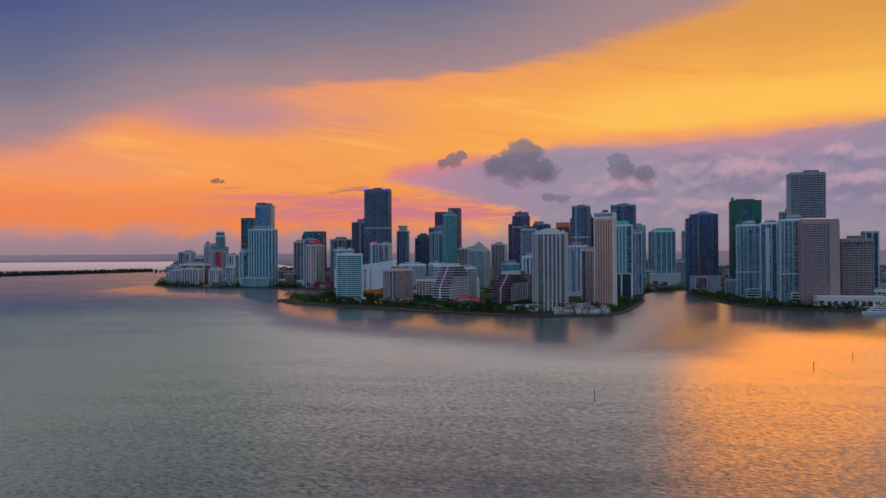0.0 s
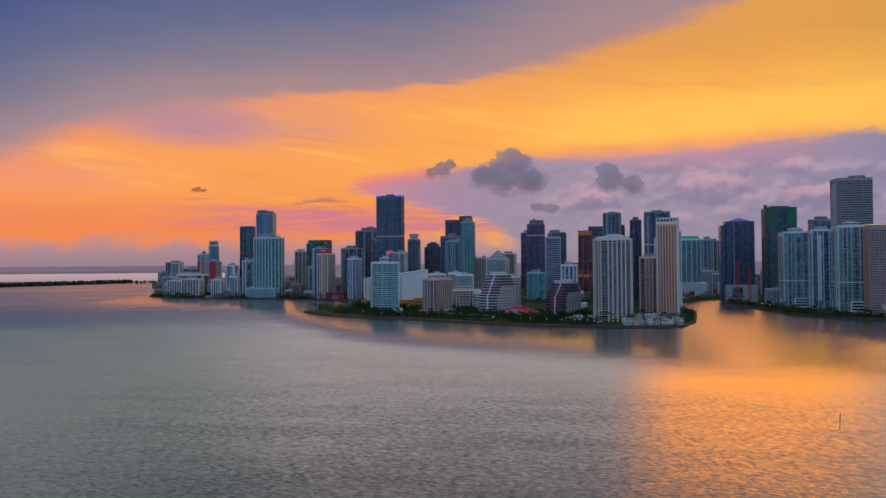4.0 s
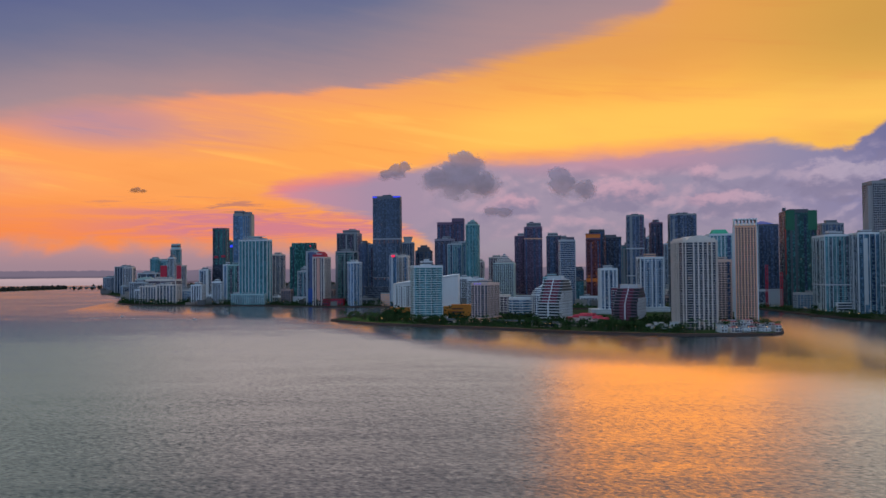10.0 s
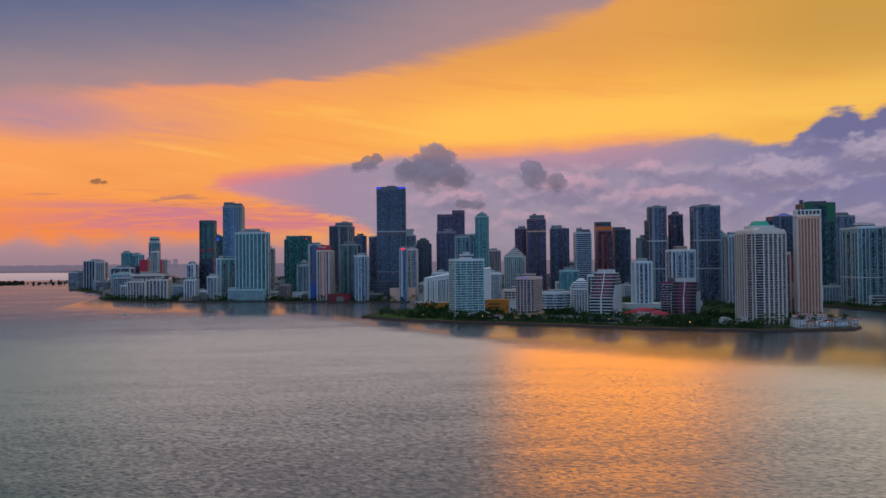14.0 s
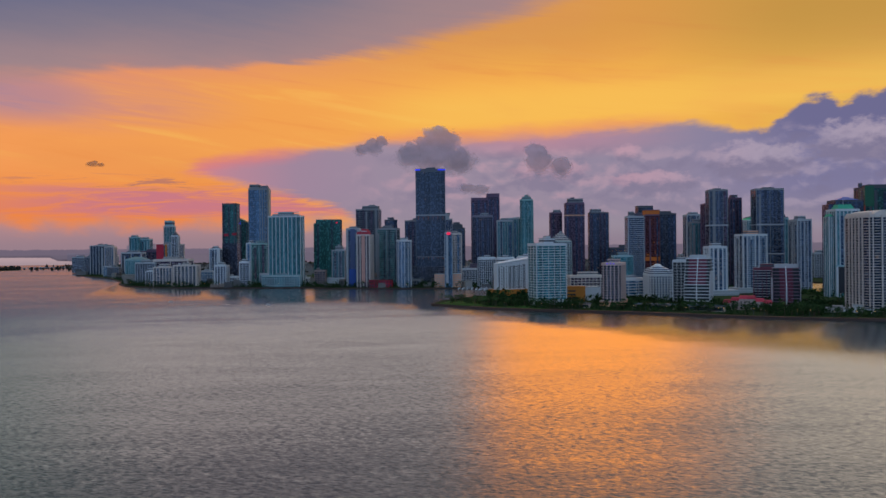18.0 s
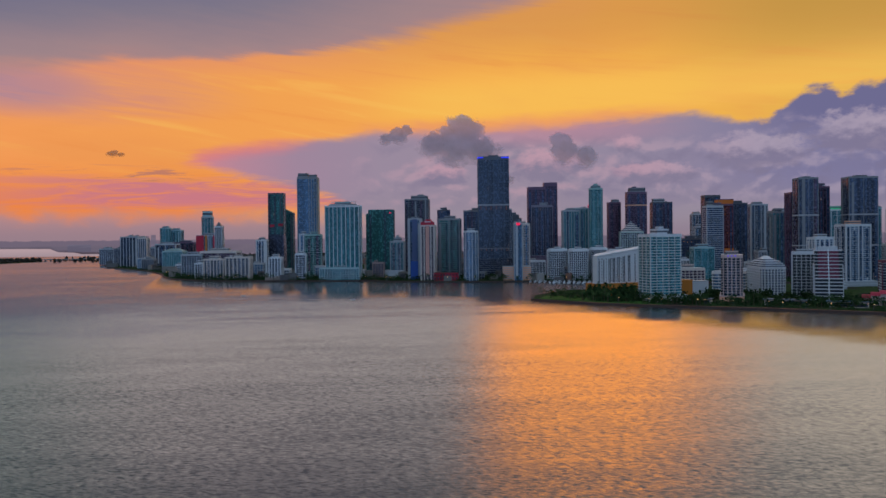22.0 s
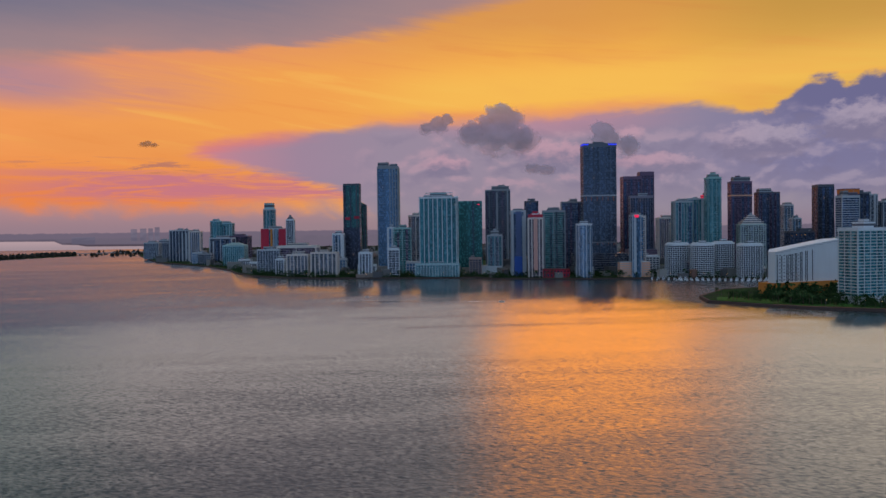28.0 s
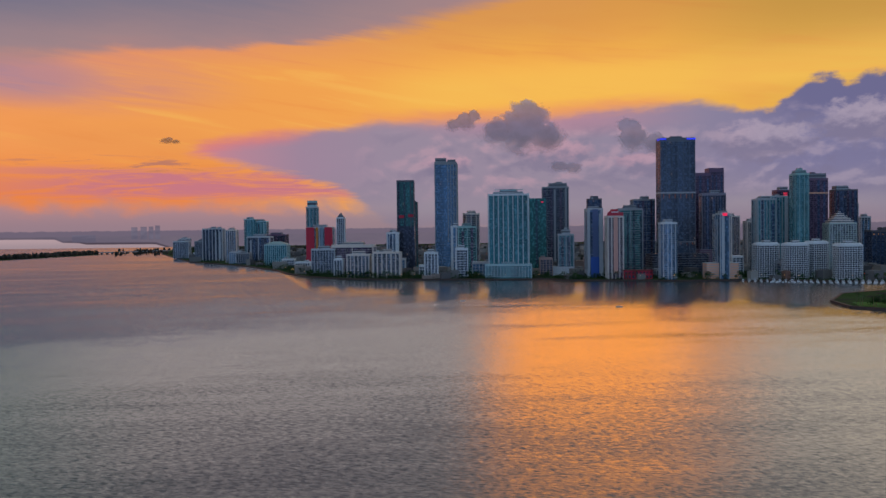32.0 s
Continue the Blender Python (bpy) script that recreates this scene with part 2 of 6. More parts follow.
# the far coast on the horizon, and the far bay below it, painted into the sky with haze in their colours
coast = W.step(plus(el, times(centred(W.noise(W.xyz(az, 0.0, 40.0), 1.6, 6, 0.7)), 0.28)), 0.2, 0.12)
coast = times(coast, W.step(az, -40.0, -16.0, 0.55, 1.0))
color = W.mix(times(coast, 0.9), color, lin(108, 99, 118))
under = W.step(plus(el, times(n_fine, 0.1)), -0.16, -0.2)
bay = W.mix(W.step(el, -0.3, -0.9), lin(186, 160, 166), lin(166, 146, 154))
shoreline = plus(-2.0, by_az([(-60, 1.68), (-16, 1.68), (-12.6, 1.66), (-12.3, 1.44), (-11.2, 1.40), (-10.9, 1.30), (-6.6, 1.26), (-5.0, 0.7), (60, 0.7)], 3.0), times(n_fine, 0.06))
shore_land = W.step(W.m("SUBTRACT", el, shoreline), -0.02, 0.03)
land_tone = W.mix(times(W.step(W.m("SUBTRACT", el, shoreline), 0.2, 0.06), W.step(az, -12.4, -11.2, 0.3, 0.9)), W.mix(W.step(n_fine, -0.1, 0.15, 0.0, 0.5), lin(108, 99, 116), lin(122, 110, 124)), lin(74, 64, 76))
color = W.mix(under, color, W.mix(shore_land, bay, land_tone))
# a hall and four towers on that far shore, painted flat in hazed tones
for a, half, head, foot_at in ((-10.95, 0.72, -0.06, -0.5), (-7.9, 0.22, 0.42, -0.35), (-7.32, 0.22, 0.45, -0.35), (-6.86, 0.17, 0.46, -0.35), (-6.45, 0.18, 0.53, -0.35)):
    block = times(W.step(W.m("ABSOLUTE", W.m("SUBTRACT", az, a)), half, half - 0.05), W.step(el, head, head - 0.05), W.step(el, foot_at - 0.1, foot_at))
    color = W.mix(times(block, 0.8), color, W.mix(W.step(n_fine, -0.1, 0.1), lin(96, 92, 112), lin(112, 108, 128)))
# overhead: the lit sheet thins out upwards, grey green in the north, slate in the south and east
upper = W.mix(W.step(az, 24.0, 44.0), W.mix(W.step(az, -22.0, -7.0), lin(206, 212, 206), tuple(1.2 * c for c in lin(255, 238, 233))), tuple(1.9 * c for c in lin(240, 222, 202)))
upper = W.mix(W.step(el, 24.0, 43.0), upper, W.mix(W.step(az, 0.0, 30.0), W.mix(W.step(az, -4.0, -22.0), lin(160, 144, 151), lin(122, 126, 126)), lin(192, 184, 180)))
# dark belt out of view, added so steep wavelets mirror dark flecks
upper = W.mix(W.step(el, 46.0, 56.0), upper, lin(100, 98, 106))
upper = W.mix(W.step(el, 66.0, 78.0), upper, lin(160, 184, 192))
fan = times(W.step(plus(az, times(n_big, 4.0)), 14.0, 20.5), W.step(az, 40.0, 27.5), W.step(el, 46.0, 25.0))
upper = W.mix(fan, upper, tuple(3.0 * c for c in lin(255, 154, 62)))
color = W.mix(W.step(el, 19.0, 22.5), color, upper)
east = W.mix(W.step(el, 4, 36), lin(116, 136, 172), lin(170, 204, 240))
color = W.mix(W.step(W.m("ABSOLUTE", az), 70, 120), color, east)
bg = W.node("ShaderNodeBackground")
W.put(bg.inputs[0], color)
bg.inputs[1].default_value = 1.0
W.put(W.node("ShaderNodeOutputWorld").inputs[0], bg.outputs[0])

sun_data = bpy.data.lights.new("low_sun", "SUN")
sun_data.energy, sun_data.angle, sun_data.color = 0.05, radians(14), (1.0, 0.36, 0.05)
sun = new("low_sun", sun_data)
_a, _e = radians(SUN_AZ), radians(SUN_EL)
_to = Vector((math.sin(_a) * math.cos(_e), math.cos(_a) * math.cos(_e), math.sin(_e)))
sun.matrix_world = look(_to * 3000, (0, 0, 0))


# ---- materials ----
MATS = {}


def material(name, build):
    if name not in MATS:
        mat = bpy.data.materials.new(name)
        mat.use_nodes = True
        mat.node_tree.nodes.clear()
        t = Tree(mat.node_tree)
        p = t.node("ShaderNodeBsdfPrincipled")
        t.put(t.node("ShaderNodeOutputMaterial").inputs[0], p.outputs[0])
        build(t, p)
        MATS[name] = mat
    return MATS[name]


def wall(name, c, rough=0.75):
    """Painted or bare concrete, with stains in large patches and streaks that run down."""

    def build(t, p):
        at = t.node("ShaderNodeTexCoord").outputs["Object"]
        rnd = t.node("ShaderNodeObjectInfo").outputs["Random"]
        big = t.noise(at, 0.06, 4)
        x, y, z = t.parts(at)
        run = t.noise(t.xyz(x, y, t.m("MULTIPLY", z, 0.06)), 0.5, 4)
        f = t.m("ADD", t.m("ADD", 0.80, t.m("MULTIPLY", rnd, 0.10)), t.m("ADD", t.m("MULTIPLY", big, 0.14), t.m("MULTIPLY", run, 0.14)))
        n = t.v("MULTIPLY", (*c,), t.xyz(f, f, f))
        t.put(p.inputs["Base Color"], n)
        p.inputs["Roughness"].default_value = rough

    return material(name, build)


def glazing(name, c, metal=0.45, rough=0.16, lit=0.9975, cell=(2.4, 2.4, 3.2), glow=(1.0, 0.62, 0.28)):
    """Window bands: every bay, column and storey differs in blind and tint, a few rooms are lit."""

    def build(t, p):
        at = t.node("ShaderNodeTexCoord").outputs["Object"]
        rnd = t.node("ShaderNodeObjectInfo").outputs["Random"]
        snapped = t.v("FLOOR", t.v("DIVIDE", t.v("ADD", at, (0.37, 0.41, 0.05)), cell))
        wn = t.node("ShaderNodeTexWhiteNoise")
        t.put(wn.inputs["Vector"], snapped)
        r = wn.outputs["Value"]
        x, y, z = t.parts(at)
        sx, sy, sz = t.parts(t.v("FLOOR", t.v("DIVIDE", t.v("ADD", at, (0.9, 0.7, 0.0)), (4.1, 4.1, 1000.0))))
        col = t.node("ShaderNodeTexWhiteNoise")
        t.put(col.inputs["Vector"], t.xyz(t.m("ADD", sx, t.m("MULTIPLY", rnd, 90.0)), sy, 7.0))
        big = t.noise(t.xyz(x, y, t.m("MULTIPLY", z, 0.35)), 0.06, 3)
        f = t.m("ADD", t.m("MULTIPLY", t.m("POWER", r, 3.0), 0.6), t.m("ADD", 0.12, t.m("ADD", t.m("MULTIPLY", col.outputs["Value"], 0.62), t.m("MULTIPLY", big, 0.75))))
        t.put(p.inputs["Base Color"], t.v("MULTIPLY", (*c,), t.xyz(f, f, f)))
        p.inputs["Metallic"].default_value = metal
        t.put(p.inputs["Roughness"], t.m("ADD", rough, t.m("MULTIPLY", r, 0.15)))
        t.put(p.inputs["Emission Color"], (*glow, 1.0))
        t.put(p.inputs["Emission Strength"], t.m("MULTIPLY", t.m("GREATER_THAN", r, lit), 0.14))

    return material(name, build)


def plain(name, c, rough=0.6, metal=0.0, scale=0.4, amount=0.35):
    def build(t, p):
        at = t.node("ShaderNodeTexCoord").outputs["Object"]
        rnd = t.node("ShaderNodeObjectInfo").outputs["Random"]
        f = t.m("ADD", t.m("MULTIPLY", t.noise(at, scale, 5), amount), t.m("ADD", 1.0 - amount, t.m("MULTIPLY", rnd, amount)))
        t.put(p.inputs["Base Color"], t.v("MULTIPLY", (*c,), t.xyz(f, f, f)))
        p.inputs["Roughness"].default_value, p.inputs["Metallic"].default_value = rough, metal
        p.inputs["Specular IOR Level"].default_value = 0.2

    return material(name, build)


def lamp_mat(name, c, strength):
    def build(t, p):
        p.inputs["Base Color"].default_value = (*c, 1)
        p.inputs["Emission Color"].default_value = (*c, 1)
        p.inputs["Emission Strength"].default_value = strength

    return material(name, build)


def water_build(t, p):
    at = t.node("ShaderNodeNewGeometry").outputs["Position"]
    x, y, z = t.parts(at)
    # wave crests lie across the wind, which blows off the shore
    u = t.m("SUBTRACT", t.m("MULTIPLY", x, 0.985), t.m("MULTIPLY", y, 0.174))
    w = t.m("ADD", t.m("MULTIPLY", x, 0.174), t.m("MULTIPLY", y, 0.985))
    fine = t.noise(t.xyz(u, t.m("ADD", w, t.m("MULTIPLY", u, 0.25)), 0.0), 0.75, 2, 0.6)
    mid = t.noise(t.xyz(t.m("MULTIPLY", u, 0.8), t.m("ADD", w, t.m("MULTIPLY", u, 0.25)), 5.0), 0.36, 2, 0.55)
    swell = t.noise(t.xyz(t.m("MULTIPLY", u, 0.3), w, 9.0), 0.05, 3, 0.5)
    cross = t.noise(t.xyz(u, w, 15.0), 0.7, 3, 0.6)
    calm = t.noise(t.xyz(t.m("MULTIPLY", x, 0.22), y, 2.0), 0.009, 4, 0.6, 0.8)
    # sheltered water in the lee of the shores lies calmer
    shore = t.m("MULTIPLY", t.ramp(t.m("DIVIDE", t.m("ADD", x, 1000.0), 2000.0), [(0.0, 0.87), (0.075, 0.77), (0.2, 0.70), (0.31, 0.645), (0.40, 0.455), (0.55, 0.355), (0.61, 0.347), (0.66, 0.42), (0.78, 0.368), (0.95, 0.31)]), 3000.0)
    lee = t.step(t.m("SUBTRACT", shore, y), 60.0, 700.0, 0.15, 1.0)
    rough = t.m("MULTIPLY", t.step(calm, 0.33, 0.68, 0.7, 1.1), lee)
    along = t.m("ADD", t.m("ADD", t.m("MULTIPLY", t.m("SUBTRACT", fine, 0.5), 0.16), t.m("MULTIPLY", t.m("SUBTRACT", mid, 0.5), 0.16)), t.m("MULTIPLY", t.m("SUBTRACT", swell, 0.5), 0.08))
    # normals lean to the viewing side so the water mirrors higher sky, most of all out in the open bay
    fetch = t.m("ADD", t.m("SUBTRACT", shore, y), t.step(x, -820.0, -980.0, 0.0, 4000.0))
    near_shore = t.m("MULTIPLY", t.step(fetch, 70.0, 300.0), 0.042)
    offing = t.step(fetch, t.step(x, -230.0, -90.0, 150.0, 180.0), t.step(x, -230.0, -90.0, 500.0, 620.0))
    sky_tilt = t.m("MULTIPLY", t.m("ADD", near_shore, t.m("MULTIPLY", offing, 0.128)), t.step(calm, 0.32, 0.6, t.step(y, 700.0, 1500.0, 0.97, 0.75), 1.05))
    sky_tilt = t.m("MULTIPLY", sky_tilt, t.step(y, 900.0, 1900.0, 1.0, 0.52))
    # normals lean further in this wedge, to place the mirrored orange glow off the river mouth
    out = t.m("SUBTRACT", y, 650.0)
    mouth = t.m("MULTIPLY", t.step(t.m("SUBTRACT", x, t.m("MULTIPLY", out, 0.27)), 20.0, 140.0), t.step(t.m("SUBTRACT", x, t.m("MULTIPLY", out, 0.40)), 250.0, 110.0))
    mouth = t.m("MULTIPLY", mouth, t.step(y, 480.0, 700.0))
    sky_tilt = t.m("MAXIMUM", sky_tilt, t.m("MULTIPLY", mouth, 0.12))
    along = t.m("SUBTRACT", t.m("MULTIPLY", along, rough), sky_tilt)
    # short steep wavelets
    crest = t.noise(t.xyz(t.m("MULTIPLY", u, 0.42), t.m("ADD", w, t.m("MULTIPLY", u, 0.3)), 31.0), 0.8, 1, 0.5)
    along = t.m("SUBTRACT", along, t.m("MULTIPLY", t.m("MULTIPLY", t.step(crest, 0.48, 0.78), 0.10), lee))
    side = t.m("MULTIPLY", t.m("SUBTRACT", cross, 0.5), 0.16)
    nx = t.m("ADD", t.m("MULTIPLY", along, 0.174), t.m("MULTIPLY", side, 0.985))
    ny = t.m("SUBTRACT", t.m("MULTIPLY", along, 0.985), t.m("MULTIPLY", side, 0.174))
    t.put(p.inputs["Normal"], t.v("NORMALIZE", t.xyz(nx, ny, 1.0)))
    t.put(p.inputs["Roughness"], t.step(fetch, 60.0, 400.0, 0.21, 0.16))
    t.put(p.inputs["Base Color"], t.mix(calm, (0.016, 0.036, 0.044), (0.021, 0.044, 0.052)))
    p.inputs["IOR"].default_value = 2.05


WATER = material("bay_water", water_build)


def land_build(t, p):
    at = t.node("ShaderNodeNewGeometry").outputs["Position"]
    patch = t.noise(at, 0.02, 5, 0.6)
    grain = t.noise(at, 0.4, 4)
    c = t.ramp(patch, [(0.36, (0.035, 0.06, 0.022)), (0.5, (0.05, 0.075, 0.03)), (0.62, (0.045, 0.04, 0.036)), (0.8, (0.075, 0.07, 0.065))])
    f = t.m("ADD", 0.6, t.m("MULTIPLY", grain, 0.8))
    t.put(p.inputs["Base Color"], t.v("MULTIPLY", c, t.xyz(f, f, f)))
    p.inputs["Roughness"].default_value = 0.9
    p.inputs["Specular IOR Level"].default_value = 0.0


LAND = material("urban_ground", land_build)


def lawn_build(t, p):
    at = t.node("ShaderNodeNewGeometry").outputs["Position"]
    c = t.ramp(t.noise(at, 0.12, 5, 0.6), [(0.3, (0.03, 0.10, 0.015)), (0.7, (0.06, 0.16, 0.025))])
    t.put(p.inputs["Base Color"], c)
    p.inputs["Roughness"].default_value = 0.9
    p.inputs["Specular IOR Level"].default_value = 0.1


LAWN = material("lawn", lawn_build)


def leaf_build(t, p):
    r = t.node("ShaderNodeNewGeometry").outputs["Random Per Island"]
    rnd = t.node("ShaderNodeObjectInfo").outputs["Random"]
    c = t.ramp(r, [(0.0, (0.014, 0.036, 0.012)), (0.6, (0.026, 0.062, 0.020)), (1.0, (0.060, 0.100, 0.030))])
    f = t.m("ADD", 0.65, t.m("MULTIPLY", rnd, 0.7))
    t.put(p.inputs["Base Color"], t.v("MULTIPLY", c, t.xyz(f, f, f)))
    p.inputs["Roughness"].default_value = 0.85
    p.inputs["Specular IOR Level"].default_value = 0.1


LEAF = material("foliage", leaf_build)


# brown-grey tones hold the backlit shade and haze of the far woods
def far_leaf_build(t, p):
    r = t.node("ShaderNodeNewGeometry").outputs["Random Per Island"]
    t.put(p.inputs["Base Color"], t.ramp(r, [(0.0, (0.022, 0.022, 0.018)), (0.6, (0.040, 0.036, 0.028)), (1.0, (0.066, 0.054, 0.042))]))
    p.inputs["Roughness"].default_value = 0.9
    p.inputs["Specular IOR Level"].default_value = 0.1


FAR_LEAF = material("backlit_far_foliage", far_leaf_build)
BARK = plain("bark", (0.12, 0.09, 0.065), 0.9)
SEAWALL = plain("seawall_concrete", (0.085, 0.055, 0.047), 0.85, scale=0.2)
WHITE = wall("white_paint", (0.66, 0.68, 0.71))
PALE = wall("pale_grey_paint", (0.46, 0.48, 0.51))
GREY = wall("grey_concrete", (0.27, 0.28, 0.30))
DARK = wall("dark_cladding", (0.085, 0.095, 0.12), 0.5)
BLACK = wall("black_cladding", (0.025, 0.027, 0.035), 0.4)
CREAM = wall("cream_stucco", (0.68, 0.59, 0.54))
PINK = wall("salmon_stucco", (0.84, 0.42, 0.27))
BROWN = wall("brown_granite", (0.40, 0.27, 0.25))
UMBER = wall("dark_umber_cladding", (0.15, 0.085, 0.15), 0.5)
MAROON = wall("maroon_panels", (0.17, 0.04, 0.07))
TEALWALL = wall("pale_teal_paint", (0.34, 0.52, 0.56))
SEAGREEN = wall("sea_green_paint", (0.28, 0.47, 0.46))
REDWALL = wall("red_paint", (0.55, 0.025, 0.06))
ORANGE = wall("orange_paint", (0.60, 0.21, 0.03))
ROOFTILE = plain("red_roof_tile", (0.50, 0.055, 0.085), 0.8)
GLASS_BLUE = glazing("blue_glazing", (0.10, 0.20, 0.34), metal=0.25)
GLASS_NAVY = glazing("navy_glazing", (0.06, 0.10, 0.19), metal=0.3, lit=0.998)
GLASS_TEAL = glazing("teal_glazing", (0.06, 0.22, 0.27), metal=0.12)
GLASS_GREEN = glazing("green_glazing", (0.045, 0.19, 0.19))
GLASS_DARK = glazing("dark_glazing", (0.055, 0.07, 0.11))
GLASS_GREY = glazing("grey_glazing", (0.13, 0.155, 0.21))
GLASS_WARM = glazing("bronze_glazing", (0.11, 0.08, 0.13), lit=0.998)
# its glowing amber cells stand for sunset glints on the glass
GLASS_GLINT = glazing("sunset_glint_glazing", (0.15, 0.035, 0.03), lit=0.975, glow=(1.0, 0.36, 0.06))
BLUE_LIGHT = lamp_mat("blue_led", (0.03, 0.05, 0.9), 0.9)
GREEN_LIGHT = lamp_mat("green_led", (0.05, 0.55, 0.25), 0.35)
RED_LIGHT = lamp_mat("red_led", (0.95, 0.02, 0.08), 0.8)
AMBER_LIGHT = lamp_mat("amber_led", (1.0, 0.45, 0.06), 0.8)
VIOLET_LIGHT = lamp_mat("violet_led", (0.30, 0.18, 0.95), 0.3)
STREET_LIGHT = lamp_mat("street_lamp_glow", (1.0, 0.5, 0.16), 5.0)


# ---- mesh helpers ----
def finish(bm, name, mat):
    me = bpy.data.meshes.new(name)
    bm.to_mesh(me)
    bm.free()
    me.materials.append(mat)
    return me


def child(name, me, parent, label="", at=(0, 0, 0), yaw=0.0):
    ob = new(name, me)
    ob.parent = parent
    ob.location = at
    ob.rotation_euler = (0, 0, yaw)
    if label:
        tagged(ob, label)
    return ob


def part(name, bm, mat, parent, label="", at=(0, 0, 0), yaw=0.0):
    return child(name, finish(bm, name, mat), parent, label, at, yaw)


def root(name, x, y, z, yaw, label, category, group=""):
    ob = new(name)
    ob.empty_display_size = 5
    ob.matrix_world = pose(x, y, z, 0, 0, yaw)
    return tagged(ob, label, category, group)


def box(bm, x0, x1, y0, y1, z0, z1, yaw=0.0, at=(0, 0, 0)):
    c, s = math.cos(yaw), math.sin(yaw)
    vs = [bm.verts.new((at[0] + c * x - s * y, at[1] + s * x + c * y, at[2] + z)) for z in (z0, z1) for x, y in ((x0, y0), (x1, y0), (x1, y1), (x0, y1))]
    for f in ((3, 2, 1, 0), (4, 5, 6, 7), (0, 1, 5, 4), (1, 2, 6, 5), (2, 3, 7, 6), (3, 0, 4, 7)):
        bm.faces.new([vs[i] for i in f])
    return bm


def prism(bm, poly, z0, z1, top=None):
    """An upright solid over a footprint; top: another outline of as many corners."""
    lo = [bm.verts.new((x, y, z0)) for x, y in poly]
    hi = [bm.verts.new((x, y, z1)) for x, y in (top or poly)]
    bm.faces.new(lo[::-1]), bm.faces.new(hi)
    n = len(poly)
    for i in range(n):
        bm.faces.new((lo[i], lo[(i + 1) % n], hi[(i + 1) % n], hi[i]))
    return bm


def grown(poly, o):
    """A convex outline moved outwards by o."""
    out, n = [], len(poly)
    for i in range(n):
        a, b, c = Vector(poly[i - 1]), Vector(poly[i]), Vector(poly[(i + 1) % n])
        d1, d2 = (b - a).normalized(), (c - b).normalized()
        n1, n2 = Vector((d1.y, -d1.x)), Vector((d2.y, -d2.x))
        m = n1 + n2
        m = m / max(m.dot(m) / 2, 0.3)
        out.append((b.x + m.x * o, b.y + m.y * o))
    return out


def rect(w, d):
    return [(-w / 2, -d / 2), (w / 2, -d / 2), (w / 2, d / 2), (-w / 2, d / 2)]


def cut(w, d, c):
    """A rectangle with its corners cut off."""
    return [(-w / 2 + c, -d / 2), (w / 2 - c, -d / 2), (w / 2, -d / 2 + c), (w / 2, d / 2 - c), (w / 2 - c, d / 2), (-w / 2 + c, d / 2), (-w / 2, d / 2 - c), (-w / 2, -d / 2 + c)]


def oval(w, d, n=20):
    return [(w / 2 * math.cos(2 * math.pi * i / n), d / 2 * math.sin(2 * math.pi * i / n)) for i in range(n)]


def bowed(w, d, b, n=8):
    """A rectangle whose front swells out by b."""
    front = [(-w / 2 + w * i / n, -d / 2 + b - b * math.sin(math.pi * i / n) - b * 0.0) for i in range(n + 1)]
    return front + [(w / 2, d / 2), (-w / 2, d / 2)]


GROUND = 2.2
FEET = []


def faces_bay(a, b, yaw, run):
    """Whether a side of a footprint looks out over the bay, where the shot is taken from."""
    return (b.x - a.x) * math.cos(radians(yaw)) - (b.y - a.y) * math.sin(radians(yaw)) > -0.35 * run


def upright(bm, p, ang, w, y0, y1, z0, z1):
    """A standing strip at the point p of a front that runs in the direction ang."""
    return box(bm, -w / 2, w / 2, y0, y1, z0, z1, yaw=ang, at=(p.x, p.y, 0))


